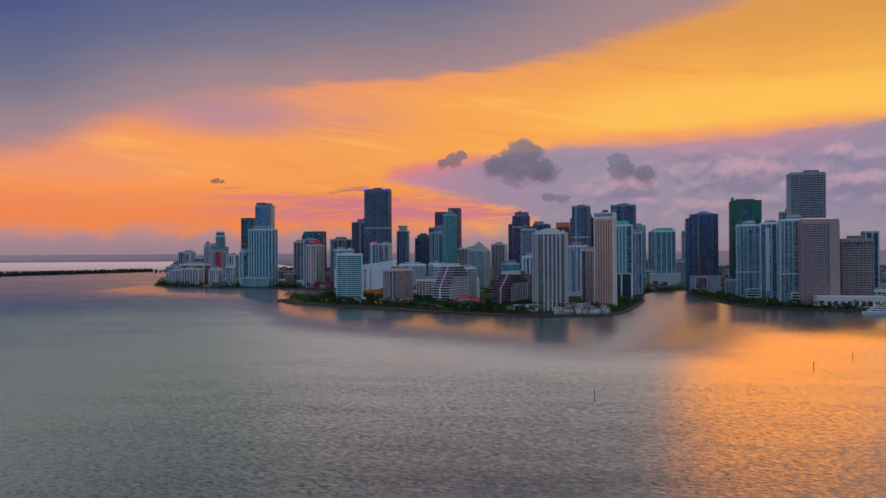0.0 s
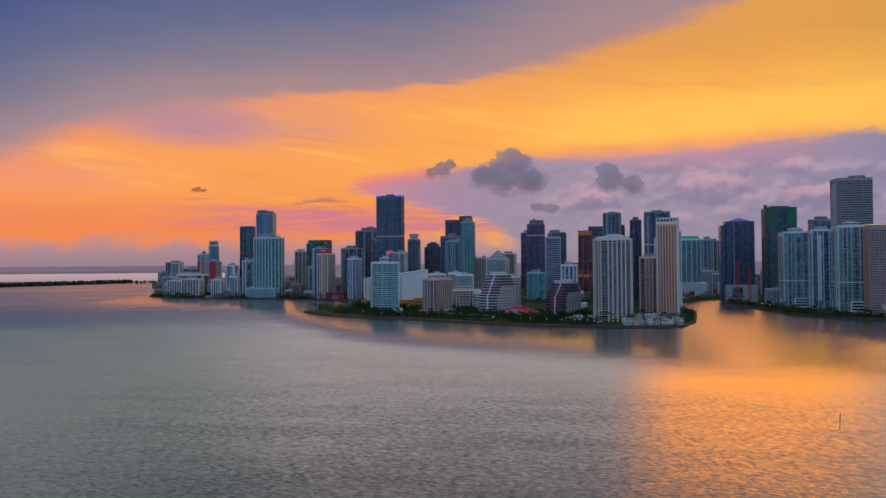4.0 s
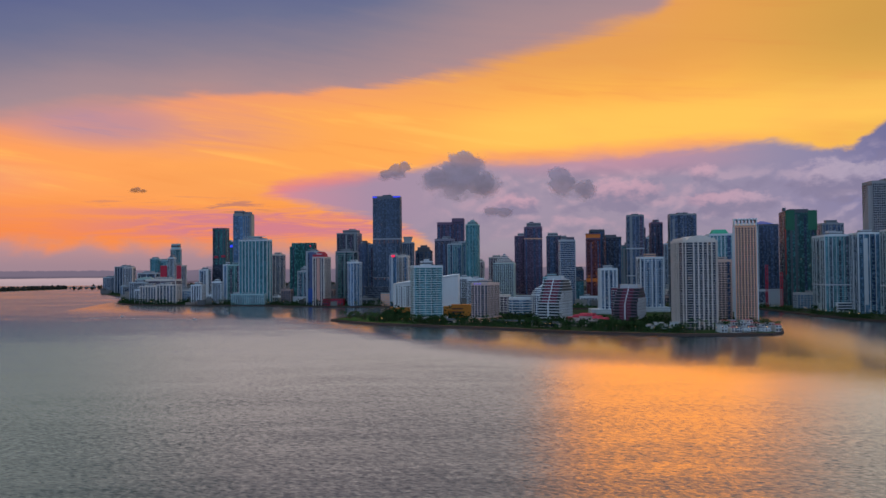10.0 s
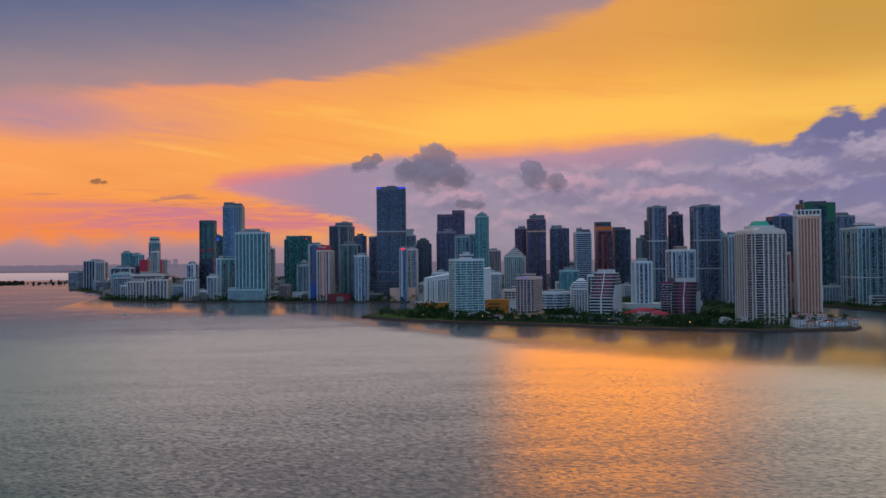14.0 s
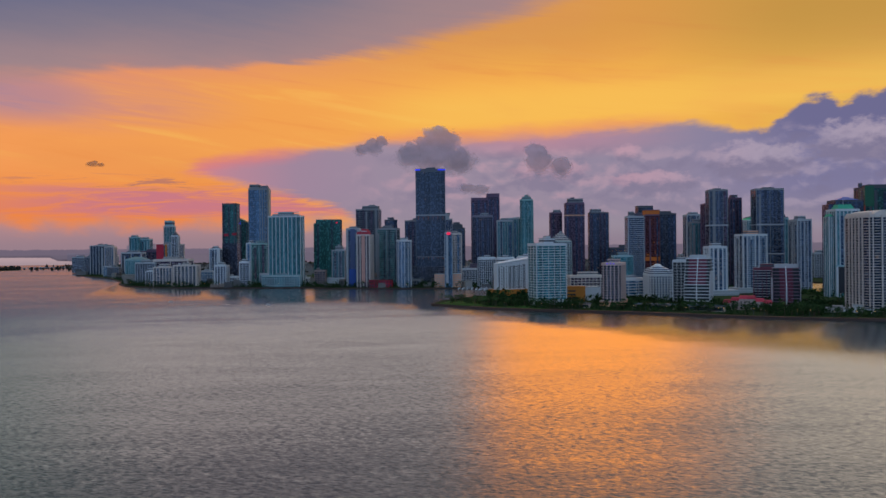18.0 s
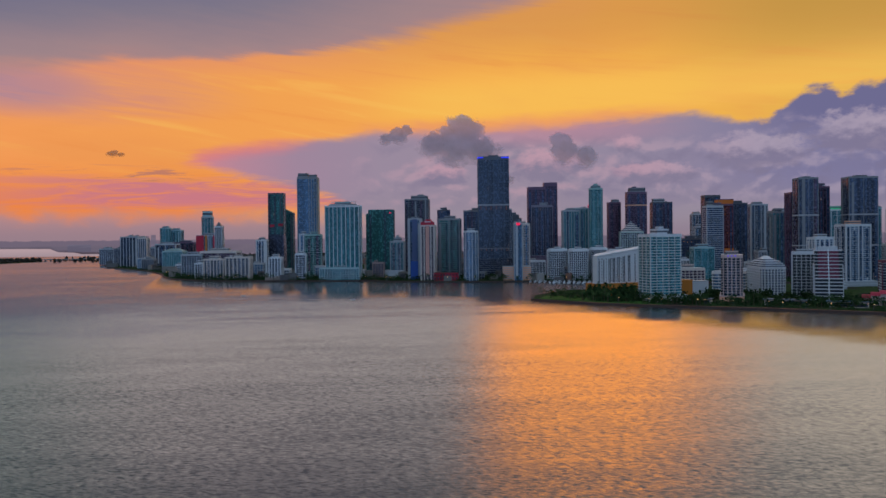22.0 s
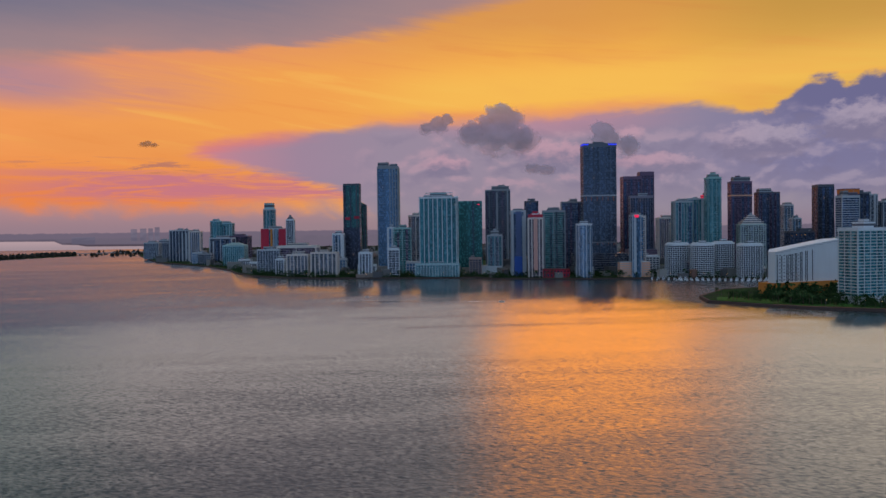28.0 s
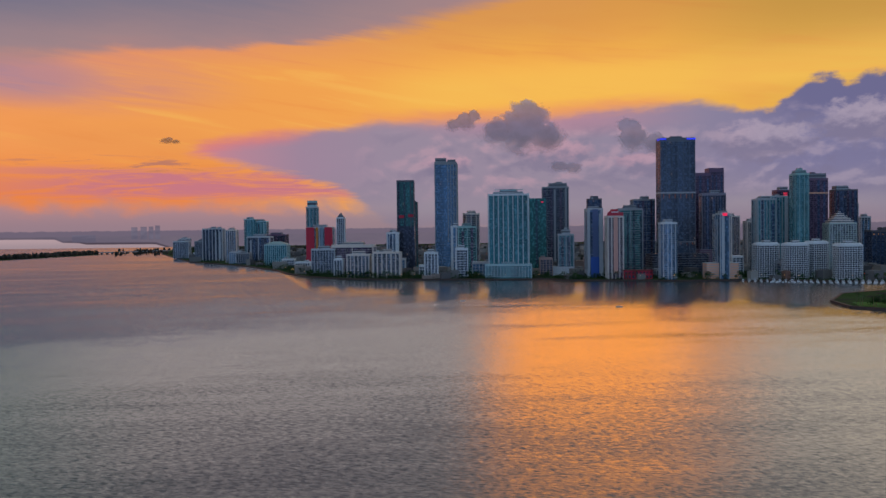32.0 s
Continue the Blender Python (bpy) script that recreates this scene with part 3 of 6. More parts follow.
def tower(name, x, y, w, d, yaw, h, label, category="building", shape=None, fh=3.3, wallm=None, glass=None, slab=(0.9, 0.5), pier=(7.0, 0.9, 1.1),
          base=0.0, crown=3.0, pent=((0.5, 0.5, 5.0),), podium=None, belts=(), roofm=None, skip=1, slabm=None, bays=None):
    """A tower: glazed core, floor slabs, piers, glazed bays, parapet, rooftop plant, and a podium where it has one."""
    wallm, glass, h = wallm or WHITE, glass or GLASS_BLUE, h - GROUND
    away = math.hypot(x, y)
    far = away > 1950
    if slab and away > 2150:
        skip = max(skip, 1.3)
    rng = random.Random(int(x * 31 + y * 17 + h))
    top = root(name, x, y, GROUND, yaw, label, category)
    FEET.append((x, y, max(w, d) * 0.5))
    poly = shape or rect(w, d)
    part("glazed_core", prism(bmesh.new(), poly, 0, h - crown * 0.5), glass, top)
    if podium:
        pw, pd, ph, pm = podium[:4]
        px, py = podium[4:6] if len(podium) > 4 else (0, 0)
        part("podium", prism(bmesh.new(), [(a + px, b + py) for a, b in rect(pw, pd)], 0, ph), pm, top, "broad low podium")
        rail = finish(prism(bmesh.new(), [(a + px, b + py) for a, b in rect(pw + 0.8, pd + 0.8)], 0, 0.9), "podium_ledge", wallm)
        for k in range(1, int(ph / 3.6) + 1):
            child("podium_ledge", rail, top, at=(0, 0, k * ph / int(ph / 3.6) - 0.6))
    if slab:
        over, thick = slab[0], slab[1] * 0.85
        n = max(2, int((h - base - crown) / (fh * skip)))
        levels = [base + (k + 1) * (h - base - crown) / n - thick for k in range(n)]
        outline = grown(poly, over)
        if far:
            bm = bmesh.new()
            for z in levels:
                prism(bm, outline, z, z + thick)
            tagged(part("slab_edging", bm, slabm or wallm, top), kind="stuff")
        else:
            me = finish(prism(bmesh.new(), outline, 0, thick), "floor_slab", slabm or wallm)
            for z in levels:
                child("floor_slab", me, top, at=(0, 0, z))
    n = len(poly)
    if pier:
        gap, pw, proud = pier
        pw, proud = pw * (0.66 if pw < 3.4 else 0.85), proud * 0.65
        joined = bmesh.new()
        me = finish(box(bmesh.new(), -pw / 2, pw / 2, -proud, 0.4, base * 0.6, h - crown * 0.4), "pier", wallm)
        for i in range(n):
            a, b = Vector(poly[i]), Vector(poly[(i + 1) % n])
            run = (b - a).length
            k = max(1, round(run / (gap if faces_bay(a, b, yaw, run) else 8 * gap)))
            if n > 8 and i % 2:
                continue
            ang = math.atan2(b.y - a.y, b.x - a.x)
            for j in range(k + (0 if n > 4 else 1)):
                p = a.lerp(b, j / k if n <= 4 else (j + 0.5) / k)
                if n <= 4:
                    p = a.lerp(b, min(max(j / k, pw / 2 / run), 1 - pw / 2 / run))
                if far:
                    upright(joined, p, ang, pw, -proud, 0.4, base * 0.6, h - crown * 0.4)
                else:
                    child("pier", me, top, at=(p.x, p.y, 0), yaw=ang)
        if far:
            tagged(part("pier_facing", joined, wallm, top), kind="stuff")
        else:
            joined.free()
    if bays is None:
        bays = shape is None and h > 64
    if bays:
        # glazed bays and stair shafts that stand proud of the slabs and run up most of the height
        proud = (slab[0] if slab else 0.3) + 0.22
        second = rng.choice([m for m in ((GLASS_NAVY, GLASS_GREY, GLASS_BLUE) if glass in (GLASS_BLUE, GLASS_TEAL, GLASS_GREY) else (GLASS_DARK, GLASS_WARM, GLASS_NAVY)) if m is not glass])
        for i in range(n):
            a, b = Vector(poly[i]), Vector(poly[(i + 1) % n])
            run = (b - a).length
            if run < 13 or not faces_bay(a, b, yaw, run):
                continue
            ang, k = math.atan2(b.y - a.y, b.x - a.x), max(1, round(run / rng.uniform(11, 16)))
            for j in range(k):
                wide = min(run / k * rng.uniform(0.22, 0.36), 5.0)
                p = a.lerp(b, (j + rng.choice((0.32, 0.5, 0.68))) / k)
                solid = rng.random() < 0.25
                strip_bm = upright(bmesh.new(), p, ang, wide, -proud, 0.2, base + rng.choice((0.0, 6.0, 14.0)), h - crown - rng.choice((0.0, 3.4, 6.8)))
                bay = part("stair_shaft" if solid else "glazed_bay", strip_bm, wallm if solid else second, top)
                if not solid:
                    rail = bmesh.new()
                    for q in range(2, int((h - crown - 8) / (fh * 2))):
                        upright(rail, p, ang, wide + 0.1, -proud - 0.12, -proud + 0.05, base + q * fh * 2, base + q * fh * 2 + 0.55)
                    tagged(part("bay_railing", rail, slabm or wallm, bay), kind="stuff")
    part("parapet", prism(bmesh.new(), grown(poly, 0.55 if not slab else slab[0] * 0.7), h - crown, h), roofm or wallm, top)
    for q in pent:
        bm = bmesh.new()
        fx, fy, ph = q[:3]
        ox, oy = q[3:5] if len(q) > 3 else (0, 0)
        prism(bm, [(a + ox * w, b + oy * d) for a, b in rect(w * fx, d * fy)], h - 0.05, h + ph)
        plant = part("rooftop_plant", bm, q[5] if len(q) > 5 else (roofm or wallm), top)
        bm = bmesh.new()
        prism(bm, [(a + ox * w, b + oy * d) for a, b in rect(w * fx + 0.8, d * fy + 0.8)], h + ph, h + ph + 0.5)
        part("plant_coping", bm, GREY, plant)
        part("plant_louvre", prism(bmesh.new(), [(a + ox * w, b + oy * d) for a, b in rect(w * fx + 0.3, d * fy + 0.3)], h + 0.3 * ph, h + 0.7 * ph), DARK, plant)
        mast = box(bmesh.new(), -0.18, 0.18, -0.18, 0.18, h + ph + 0.5, h + ph + 4.5, at=(ox * w + w * fx * 0.3, oy * d, 0))
        part("roof_mast", mast, GREY, plant)
    if h > 40 and pent:
        for k in range(rng.randrange(2, 5)):
            ux, uy, us = rng.uniform(-0.36, 0.36) * w, rng.uniform(-0.36, 0.36) * d, rng.uniform(1.0, 2.2)
            part("rooftop_unit", box(bmesh.new(), ux - us, ux + us, uy - us * 0.7, uy + us * 0.7, h - 0.04, h + rng.uniform(1.2, 2.8)), rng.choice((PALE, GREY, DARK)), top)
    for z, thick, m, lab in belts:
        part("belt_course", prism(bmesh.new(), grown(poly, (slab[0] if slab else 0.5) + 0.35), z, z + thick), m, top, lab)
    return top


# ---- setting: water, land, shores ----
def sheet(name, poly, z0, z1, mat, label, cat):
    bm = bmesh.new()
    prism(bm, poly, z0, z1)
    return tagged(new(name, finish(bm, name, mat)), label, cat, kind="structure")


bm = bmesh.new()
bm.faces.new([bm.verts.new(p) for p in ((-30000, -12000, 0), (30000, -12000, 0), (30000, 45000, 0), (-30000, 45000, 0))])
tagged(new("water", finish(bm, "water", WATER)), "wide calm bay with fine ripples under a sunset", "water", kind="structure")

SHORE = [(-1330, 4700), (-1290, 4250), (-1190, 3700), (-1100, 3240), (-930, 2830), (-862, 2560), (-848, 2430), (-815, 2290), (-755, 2190), (-680, 2130), (-600, 2098), (-520, 2064), (-415, 2030),
         (-400, 1985), (-320, 1952), (-250, 1912), (-165, 1884), (-110, 1862), (-60, 1826), (0, 1780), (80, 1738), (170, 1690), (270, 1640), (360, 1612), (392, 1610), (440, 1690), (570, 1800)]
NORTH = [(600, 1780), (512, 1690), (486, 1600), (462, 1420), (450, 1290), (462, 1210), (494, 1150), (570, 1105), (650, 1050), (900, 940), (1600, 760)]
MAIN = SHORE + NORTH + [(6000, 700), (9000, 30000), (-1330, 30000), (-1330, 5600)]
sheet("ground", MAIN, -3, GROUND, LAND, "built-up mainland shore with streets and trees", "ground")
ISLE = [(-296, 1452), (-262, 1382), (-243, 1352), (-177, 1287), (-115, 1234), (-60, 1178), (-10, 1125), (40, 1088), (98, 1056), (150, 1050), (194, 1041), (218, 1060), (254, 1125), (300, 1250), (338, 1370),
        (342, 1480), (300, 1590), (180, 1625), (40, 1620), (-100, 1622), (-190, 1596), (-270, 1515)]
sheet("ground", ISLE, -3, GROUND, LAND, "built-up island ground with gardens and drives", "ground")


def strip(name, line, width, z0, z1, mat, label, cat, kind="structure"):
    """A band of even width along a line."""
    bm = bmesh.new()
    rows = []
    for i, p in enumerate(line):
        a, b = Vector(line[max(i - 1, 0)]), Vector(line[min(i + 1, len(line) - 1)])
        d = (b - a).normalized()
        n = Vector((-d.y, d.x)) * width / 2
        rows.append([bm.verts.new((p[0] + s * n.x, p[1] + s * n.y, z)) for s, z in ((-1, z0), (1, z0), (1, z1), (-1, z1))])
    for r, q in zip(rows, rows[1:]):
        for k in range(4):
            bm.faces.new((r[k], q[k], q[(k + 1) % 4], r[(k + 1) % 4]))
    bm.faces.new(rows[0][::-1]), bm.faces.new(rows[-1])
    bmesh.ops.recalc_face_normals(bm, faces=bm.faces)
    return tagged(new(name, finish(bm, name, mat)), label, cat, kind=kind)


strip("seawall", ISLE + ISLE[:1], 3.0, -2, GROUND + 0.5, SEAWALL, "weathered concrete seawall round the island", "seawall")
strip("seawall", SHORE, 3.0, -2, GROUND + 0.4, SEAWALL, "weathered concrete seawall along the mainland", "seawall")
strip("seawall", NORTH, 3.0, -2, GROUND + 0.4, SEAWALL, "weathered concrete seawall at the river mouth", "seawall")
strip("path", [(x + 3.5, y + 5) for x, y in ISLE[1:11]], 5.0, GROUND - 1, GROUND + 0.12, plain("promenade_paving", (0.32, 0.11, 0.08), 0.85), "paved waterside promenade on the island", "path")
sheet("lawn", [(-286, 1452), (-236, 1364), (-190, 1312), (-172, 1330), (-200, 1400), (-225, 1470), (-262, 1492)], GROUND - 1, GROUND + 0.25, LAWN, "mown green lawn on the island's point", "lawn")

# ---- towers on the mainland, from the south ----
T = tower
T("apartment_block", -1034, 3286, 62, 26, -17, 100, "pale apartment slab with dark window stripes on the far shore", wallm=PALE, glass=GLASS_DARK, pier=(10, 3.2, 1.2), slab=None, pent=((0.2, 0.5, 5), (0.15, 0.4, 4, 0.3, 0)))
T("apartment_block", -975, 3110, 30, 26, -14, 95, "cream apartment block with striped front on the far shore", wallm=CREAM, glass=GLASS_GREY, pier=(6, 2, 1.0), slab=None)
T("apartment_block", -1068, 3330, 46, 24, -14, 62, "low grey apartment block on the far shore", wallm=GREY, glass=GLASS_GREY, slab=(0.6, 0.6))
T("apartment_block", -1150, 3560, 50, 30, -14, 60, "grey apartment block among far trees", wallm=PALE, glass=GLASS_GREY, slab=(0.6, 0.6))
T("condo_tower", -925, 3284, 34, 32, -16, 128, "teal glass tower with a curved crown", shape=cut(34, 32, 7), wallm=TEALWALL, glass=GLASS_TEAL, pier=(12, 0.8, 0.7))
T("condo_tower", -893, 3290, 40, 30, -16, 121, "teal glass tower beside its taller twin", wallm=TEALWALL, glass=GLASS_TEAL, pier=(8, 1.6, 0.7))
T("office_block", -897, 3040, 66, 30, -20, 76, "dark glazed office block in a white frame", wallm=PALE, glass=GLASS_DARK, pier=(33, 3.0, 1.4), slab=(0.4, 0.4), crown=4)
T("office_block", -850, 3120, 62, 30, -20, 80, "dark brown office block with a flat roof", wallm=UMBER, glass=GLASS_DARK, pier=(15, 1.0, 0.8), slab=(0.4, 0.4))
hipped = T("apartment_block", -856, 2813, 56, 38, -15, 56, "pale teal apartment block with a hipped roof", wallm=TEALWALL, glass=GLASS_TEAL, pier=(5, 1.6, 0.9), pent=())
part("hipped_roof", prism(bmesh.new(), grown(rect(56, 38), 0.8), 53.8, 61, rect(20, 6)), plain("teal_roof", (0.20, 0.30, 0.30)), hipped)
T("condo_tower", -767, 2803, 30, 26, -18, 150, "slender grey-green tower stepped at its crown", shape=cut(30, 26, 6), wallm=PALE, glass=GLASS_TEAL, pier=(10, 1.2, 1.0), pent=((0.72, 0.72, 15, 0, 0, TEALWALL),))
slim = T("condo_tower", -725, 2507, 17, 15, -15, 118, "slender white tower with a pointed roof", wallm=WHITE, glass=GLASS_GREY, pier=(4.2, 1.3, 0.9), pent=(), bays=False)
part("pointed_roof", prism(bmesh.new(), rect(14, 12), 115.8, 126, rect(1, 1)), DARK, slim)
mural = T("apartment_block", -755, 2700, 62, 40, -14, 98, "apartment block with red painted end walls", wallm=PALE, glass=GLASS_GREY, pier=(14, 3, 1.0), slab=(0.5, 0.5))
for x0, x1, m in ((-31.6, -12, REDWALL), (-8, -3, ORANGE), (3, 9, wall("blue_grey_paint", (0.2, 0.28, 0.36))), (13, 31.6, REDWALL)):
    part("painted_panel", box(bmesh.new(), x0, x1, -21.9, -19.5, 6, 95), m, mural, "tall painted wall panel")
T("apartment_block", -716, 2345, 84, 30, -20, 60, "long brown apartment block with a pale roof band", wallm=CREAM, glass=GLASS_WARM, pier=(42, 2.2, 1.3), slab=(0.5, 0.5), crown=5)
T("apartment_block", -775, 2352, 46, 24, -17, 53, "pale grey apartment block near the southern point", wallm=PALE, glass=GLASS_GREY, pier=(6, 1.2, 1.2))
T("apartment_block", -722, 2214, 42, 22, -18, 45, "beige waterside apartment block", wallm=CREAM, glass=GLASS_GREY, pier=(7, 2.4, 1.2))
T("apartment_block", -674, 2185, 50, 24, -16, 49, "cream waterside apartment block with deep bays", wallm=CREAM, glass=GLASS_GREY, pier=(8, 3.2, 1.8), pent=((0.3, 0.5, 4),))
T("apartment_block", -755, 2255, 16, 20, -16, 36, "small white waterside block", wallm=WHITE, glass=GLASS_GREY, pier=(5, 1.5, 1.2))
T("apartment_block", -624, 2418, 25, 18, -15, 84, "slim white apartment tower with window slots", wallm=WHITE, glass=GLASS_BLUE, pier=(6, 2.6, 1.2))
T("apartment_block", -600, 2147, 24, 30, -12, 48, "small white apartment tower by the water", wallm=WHITE, glass=GLASS_GREY, pier=(6, 2.4, 1.2))
echo = T("condo_tower", -588, 2461, 36, 26, -16, 196, "dark glass tower flaring towards its base", wallm=DARK, glass=GLASS_GREEN, pier=(18, 0.8, 0.7), slab=(0.35, 0.7), pent=(), crown=4)
part("lower_skirt", prism(bmesh.new(), grown(rect(36, 26), 2.4), 0, 95, grown(rect(36, 26), 0.5)), GLASS_DARK, echo)
part("sign", box(bmesh.new(), -14, -3, -13.9, -13.2, 112, 118), REDWALL, echo, "dark red sign panel")
part("sign", box(bmesh.new(), 6, 17.6, -13.9, -13.2, 114, 120), REDWALL, echo, "dark red sign panel")
olive = T("office_tower", -560, 2560, 34, 30, -14, 152, "dark olive office tower with a slanted top", wallm=DARK, glass=GLASS_GREEN, pier=(6, 0.5, 0.4), slab=(0.25, 0.5), pent=(), crown=2)
part("slanted_roof", prism(bmesh.new(), rect(34, 30), 149, 150, None), DARK, olive)
bm = bmesh.new()
vs = [bm.verts.new(p) for p in ((-17, -15, 149.8), (17, -15, 149.8), (17, 15, 149.8), (-17, 15, 149.8), (-17, -15, 166), (-17, 15, 166))]
for f in ((0, 1, 2, 3), (0, 4, 1), (3, 2, 5), (0, 3, 5, 4), (1, 4, 5, 2)):
    bm.faces.new([vs[i] for i in f])
bmesh.ops.recalc_face_normals(bm, faces=bm.faces)
part("wedge_top", bm, GLASS_GREEN, olive)
part("sign", box(bmesh.new(), -10, -3, -15.8, -15.2, 144, 151), BLUE_LIGHT, olive, "small blue lit sign")
four = T("hotel_tower", -519, 2371, 46, 30, -12, 228, "tall grey-blue tower with a paler side and notched crown", wallm=GREY, glass=GLASS_BLUE, slab=(0.3, 0.45), fh=3.8, pier=(46, 1.2, 0.9), pent=((0.5, 0.7, 8, -0.22, 0), (0.36, 0.6, 5, 0.26, 0)), crown=5, bays=False)
part("side_bay", box(bmesh.new(), 23.1, 25.0, -13, 13, 0, 222), wall("warm_grey_stone", (0.42, 0.38, 0.33)), four)
four_fin = finish(box(bmesh.new(), -0.5, 0.5, -0.9, 0.4, 60, 222), "stone_pier", wall("warm_grey_stone", (0.42, 0.38, 0.33)))
for x in (4, 10, 16, 21):
    child("stone_pier", four_fin, four, at=(x, -15, 0))
T("condo_tower", -436, 2480, 34, 44, -8, 124, "beige oval tower with vertical window strips", shape=oval(38, 46), wallm=CREAM, glass=GLASS_GREY, pier=(5, 2.2, 0.9), slab=(0.5, 0.6))
T("condo_tower", -520, 2198, 34, 24, -10, 94, "pale green tower with white balconies", wallm=SEAGREEN, slabm=WHITE, glass=GLASS_GREEN, pier=(8, 1.6, 1.1))
T("condo_tower", -540, 2205, 16, 24, -10, 95, "white stair tower beside the green tower", wallm=WHITE, glass=GLASS_GREY, pier=(8, 4, 1.1))
T("apartment_block", -552, 2113, 20, 18, -10, 55, "small white waterside apartment tower", wallm=WHITE, glass=GLASS_GREY, pier=(7, 1.0, 1.3), slab=(1.2, 0.9))
jade = T("condo_tower", -467, 2104, 70, 30, -20, 150, "broad blue-green tower with white vertical fins", shape=bowed(70, 30, 5), wallm=WHITE, slabm=wall("sea_teal_rail", (0.14, 0.33, 0.34)), glass=GLASS_TEAL, pier=None, slab=(0.9, 0.5), fh=3.4, pent=((0.75, 0.6, 3.5), (0.42, 0.45, 8, 0, 0, TEALWALL)))
jade_fin = finish(box(bmesh.new(), -0.6, 0.6, -2.0, 0.6, 0, 149), "vertical_fin", WHITE)
for i in range(9):
    u = i / 8
    child("vertical_fin", jade_fin, jade, at=(-34.5 + 69 * u, -10 - 5 * math.sin(math.pi * u), 0))
    child("vertical_fin", jade_fin, jade, at=(-34.5 + 69 * u, 15.0, 0), yaw=math.pi)
for sx in (-1, 1):
    child("vertical_fin", jade_fin, jade, at=(35 * sx, 2, 0), yaw=sx * math.pi / 2)
part("roof_wing", box(bmesh.new(), -24, 27, -6, 6, 155, 156.0), WHITE, jade, "thin roof wing")
T("apartment_block", -478, 2072, 80, 14, -20, 27, "low waterfront wing with teal balconies and white fins", wallm=TEALWALL, slabm=WHITE, glass=GLASS_TEAL, pier=(5.5, 1.5, 1.2), slab=(1.0, 0.6), pent=((0.3, 0.5, 3),))
grn = T("office_tower", -360, 2288, 56, 30, -16, 149, "dark green glass office slab", wallm=GLASS_GREEN, glass=GLASS_GREEN, pier=(28, 0.5, 0.4), slab=(0.2, 0.5), fh=3.9, pent=(), crown=4)
part("lower_wing", box(bmesh.new(), -34, -27.8, -13, 13, 0, 138), GLASS_GREEN, grn)
part("sign", box(bmesh.new(), 19, 23, -15.9, -15.2, 138, 140), RED_LIGHT, grn, "small red lit sign")
T("office_tower", -240, 2470, 58, 48, -18, 182, "dark grey office tower with a stepped roof", wallm=GREY, glass=GLASS_DARK, pier=(9.6, 0.9, 0.9), slab=(0.5, 0.6), fh=3.9, pent=((0.7, 0.6, 8, 0.1, 0), (0.25, 0.4, 11, 0.15, 0)))
T("office_tower", -205, 2330, 30, 28, -14, 150, "navy glass tower with a sloping shoulder", shape=cut(30, 28, 6), wallm=DARK, glass=GLASS_NAVY, pier=(8, 0.5, 0.5), slab=(0.3, 0.5))
T("condo_tower", -354, 2116, 28, 20, -18, 78, "white stepped waterside tower with teal glass", wallm=PALE, glass=GLASS_TEAL, pier=(7, 2.0, 1.1), pent=((0.55, 0.6, 7), (0.2, 0.3, 11)), podium=(38, 26, 16, WHITE, -6, 0))
slab_b = T("condo_tower", -332, 2040, 26, 34, -14, 122, "white and blue apartment tower", wallm=PALE, glass=GLASS_BLUE, pier=(13, 4.5, 1.1), slab=(0.8, 0.5), pent=((0.6, 0.5, 3),))
part("blue_bay", box(bmesh.new(), -8, 6, -18.8, -16.5, 0, 36), wall("blue_panels", (0.03, 0.10, 0.42), 0.4), slab_b, "blue panelled bay")
part("blue_strip", box(bmesh.new(), -5, 5, -18.7, -16.6, 36.1, 118), wall("dull_blue_panels", (0.09, 0.13, 0.27), 0.4), slab_b, "dull blue panelled strip")
santa = T("condo_tower", -314, 1996, 26, 46, -18, 108, "cream tower with a red arched crown", wallm=CREAM, glass=GLASS_WARM, pier=(6.5, 2.6, 1.0), slab=(0.7, 0.5), pent=(), bays=False)
part("pink_strip", box(bmesh.new(), -3.4, 3.4, -24.6, -22.5, 10, 104), wall("pink_strip", (0.66, 0.34, 0.28)), santa, "pink painted centre strip")
bm = bmesh.new()
for k in range(6):
    a0, a1 = math.pi * k / 6, math.pi * (k + 1) / 6
    box(bm, -9 * math.cos(a0) if k < 3 else -9 * math.cos(a0), -9 * math.cos(a1), -16, 16, 105.7, 107 + 9 * min(math.sin(a0), math.sin(a1)) + 2)
part("arched_crown", bm, wall("red_crown", (0.5, 0.03, 0.06)), santa, "red arched crown")
part("arched_crown", box(bmesh.new(), -13, 13, -22, -16.2, 105.7, 111), wall("red_crown", (0.5, 0.03, 0.06)), santa, "red crown band")
part("white_rib", box(bmesh.new(), -6, 6, -16.8, -16.0, 107, 113), WHITE, santa)
T("office_tower", -257, 2054, 42, 36, -20, 122, "grey office block with bands of dark glass", wallm=GREY, glass=GLASS_GREEN, slab=(0.6, 1.3), fh=3.9, pier=(21, 2.0, 1.0), pent=((0.5, 0.5, 5),))
T("office_tower", -178, 2162, 40, 48, -18, 142, "blue-grey office tower with a light roof frame", wallm=GREY, glass=GLASS_NAVY, slab=(0.4, 0.6), pier=(8, 0.7, 0.7), fh=3.8, pent=((0.35, 0.4, 5, 0.1, 0),))
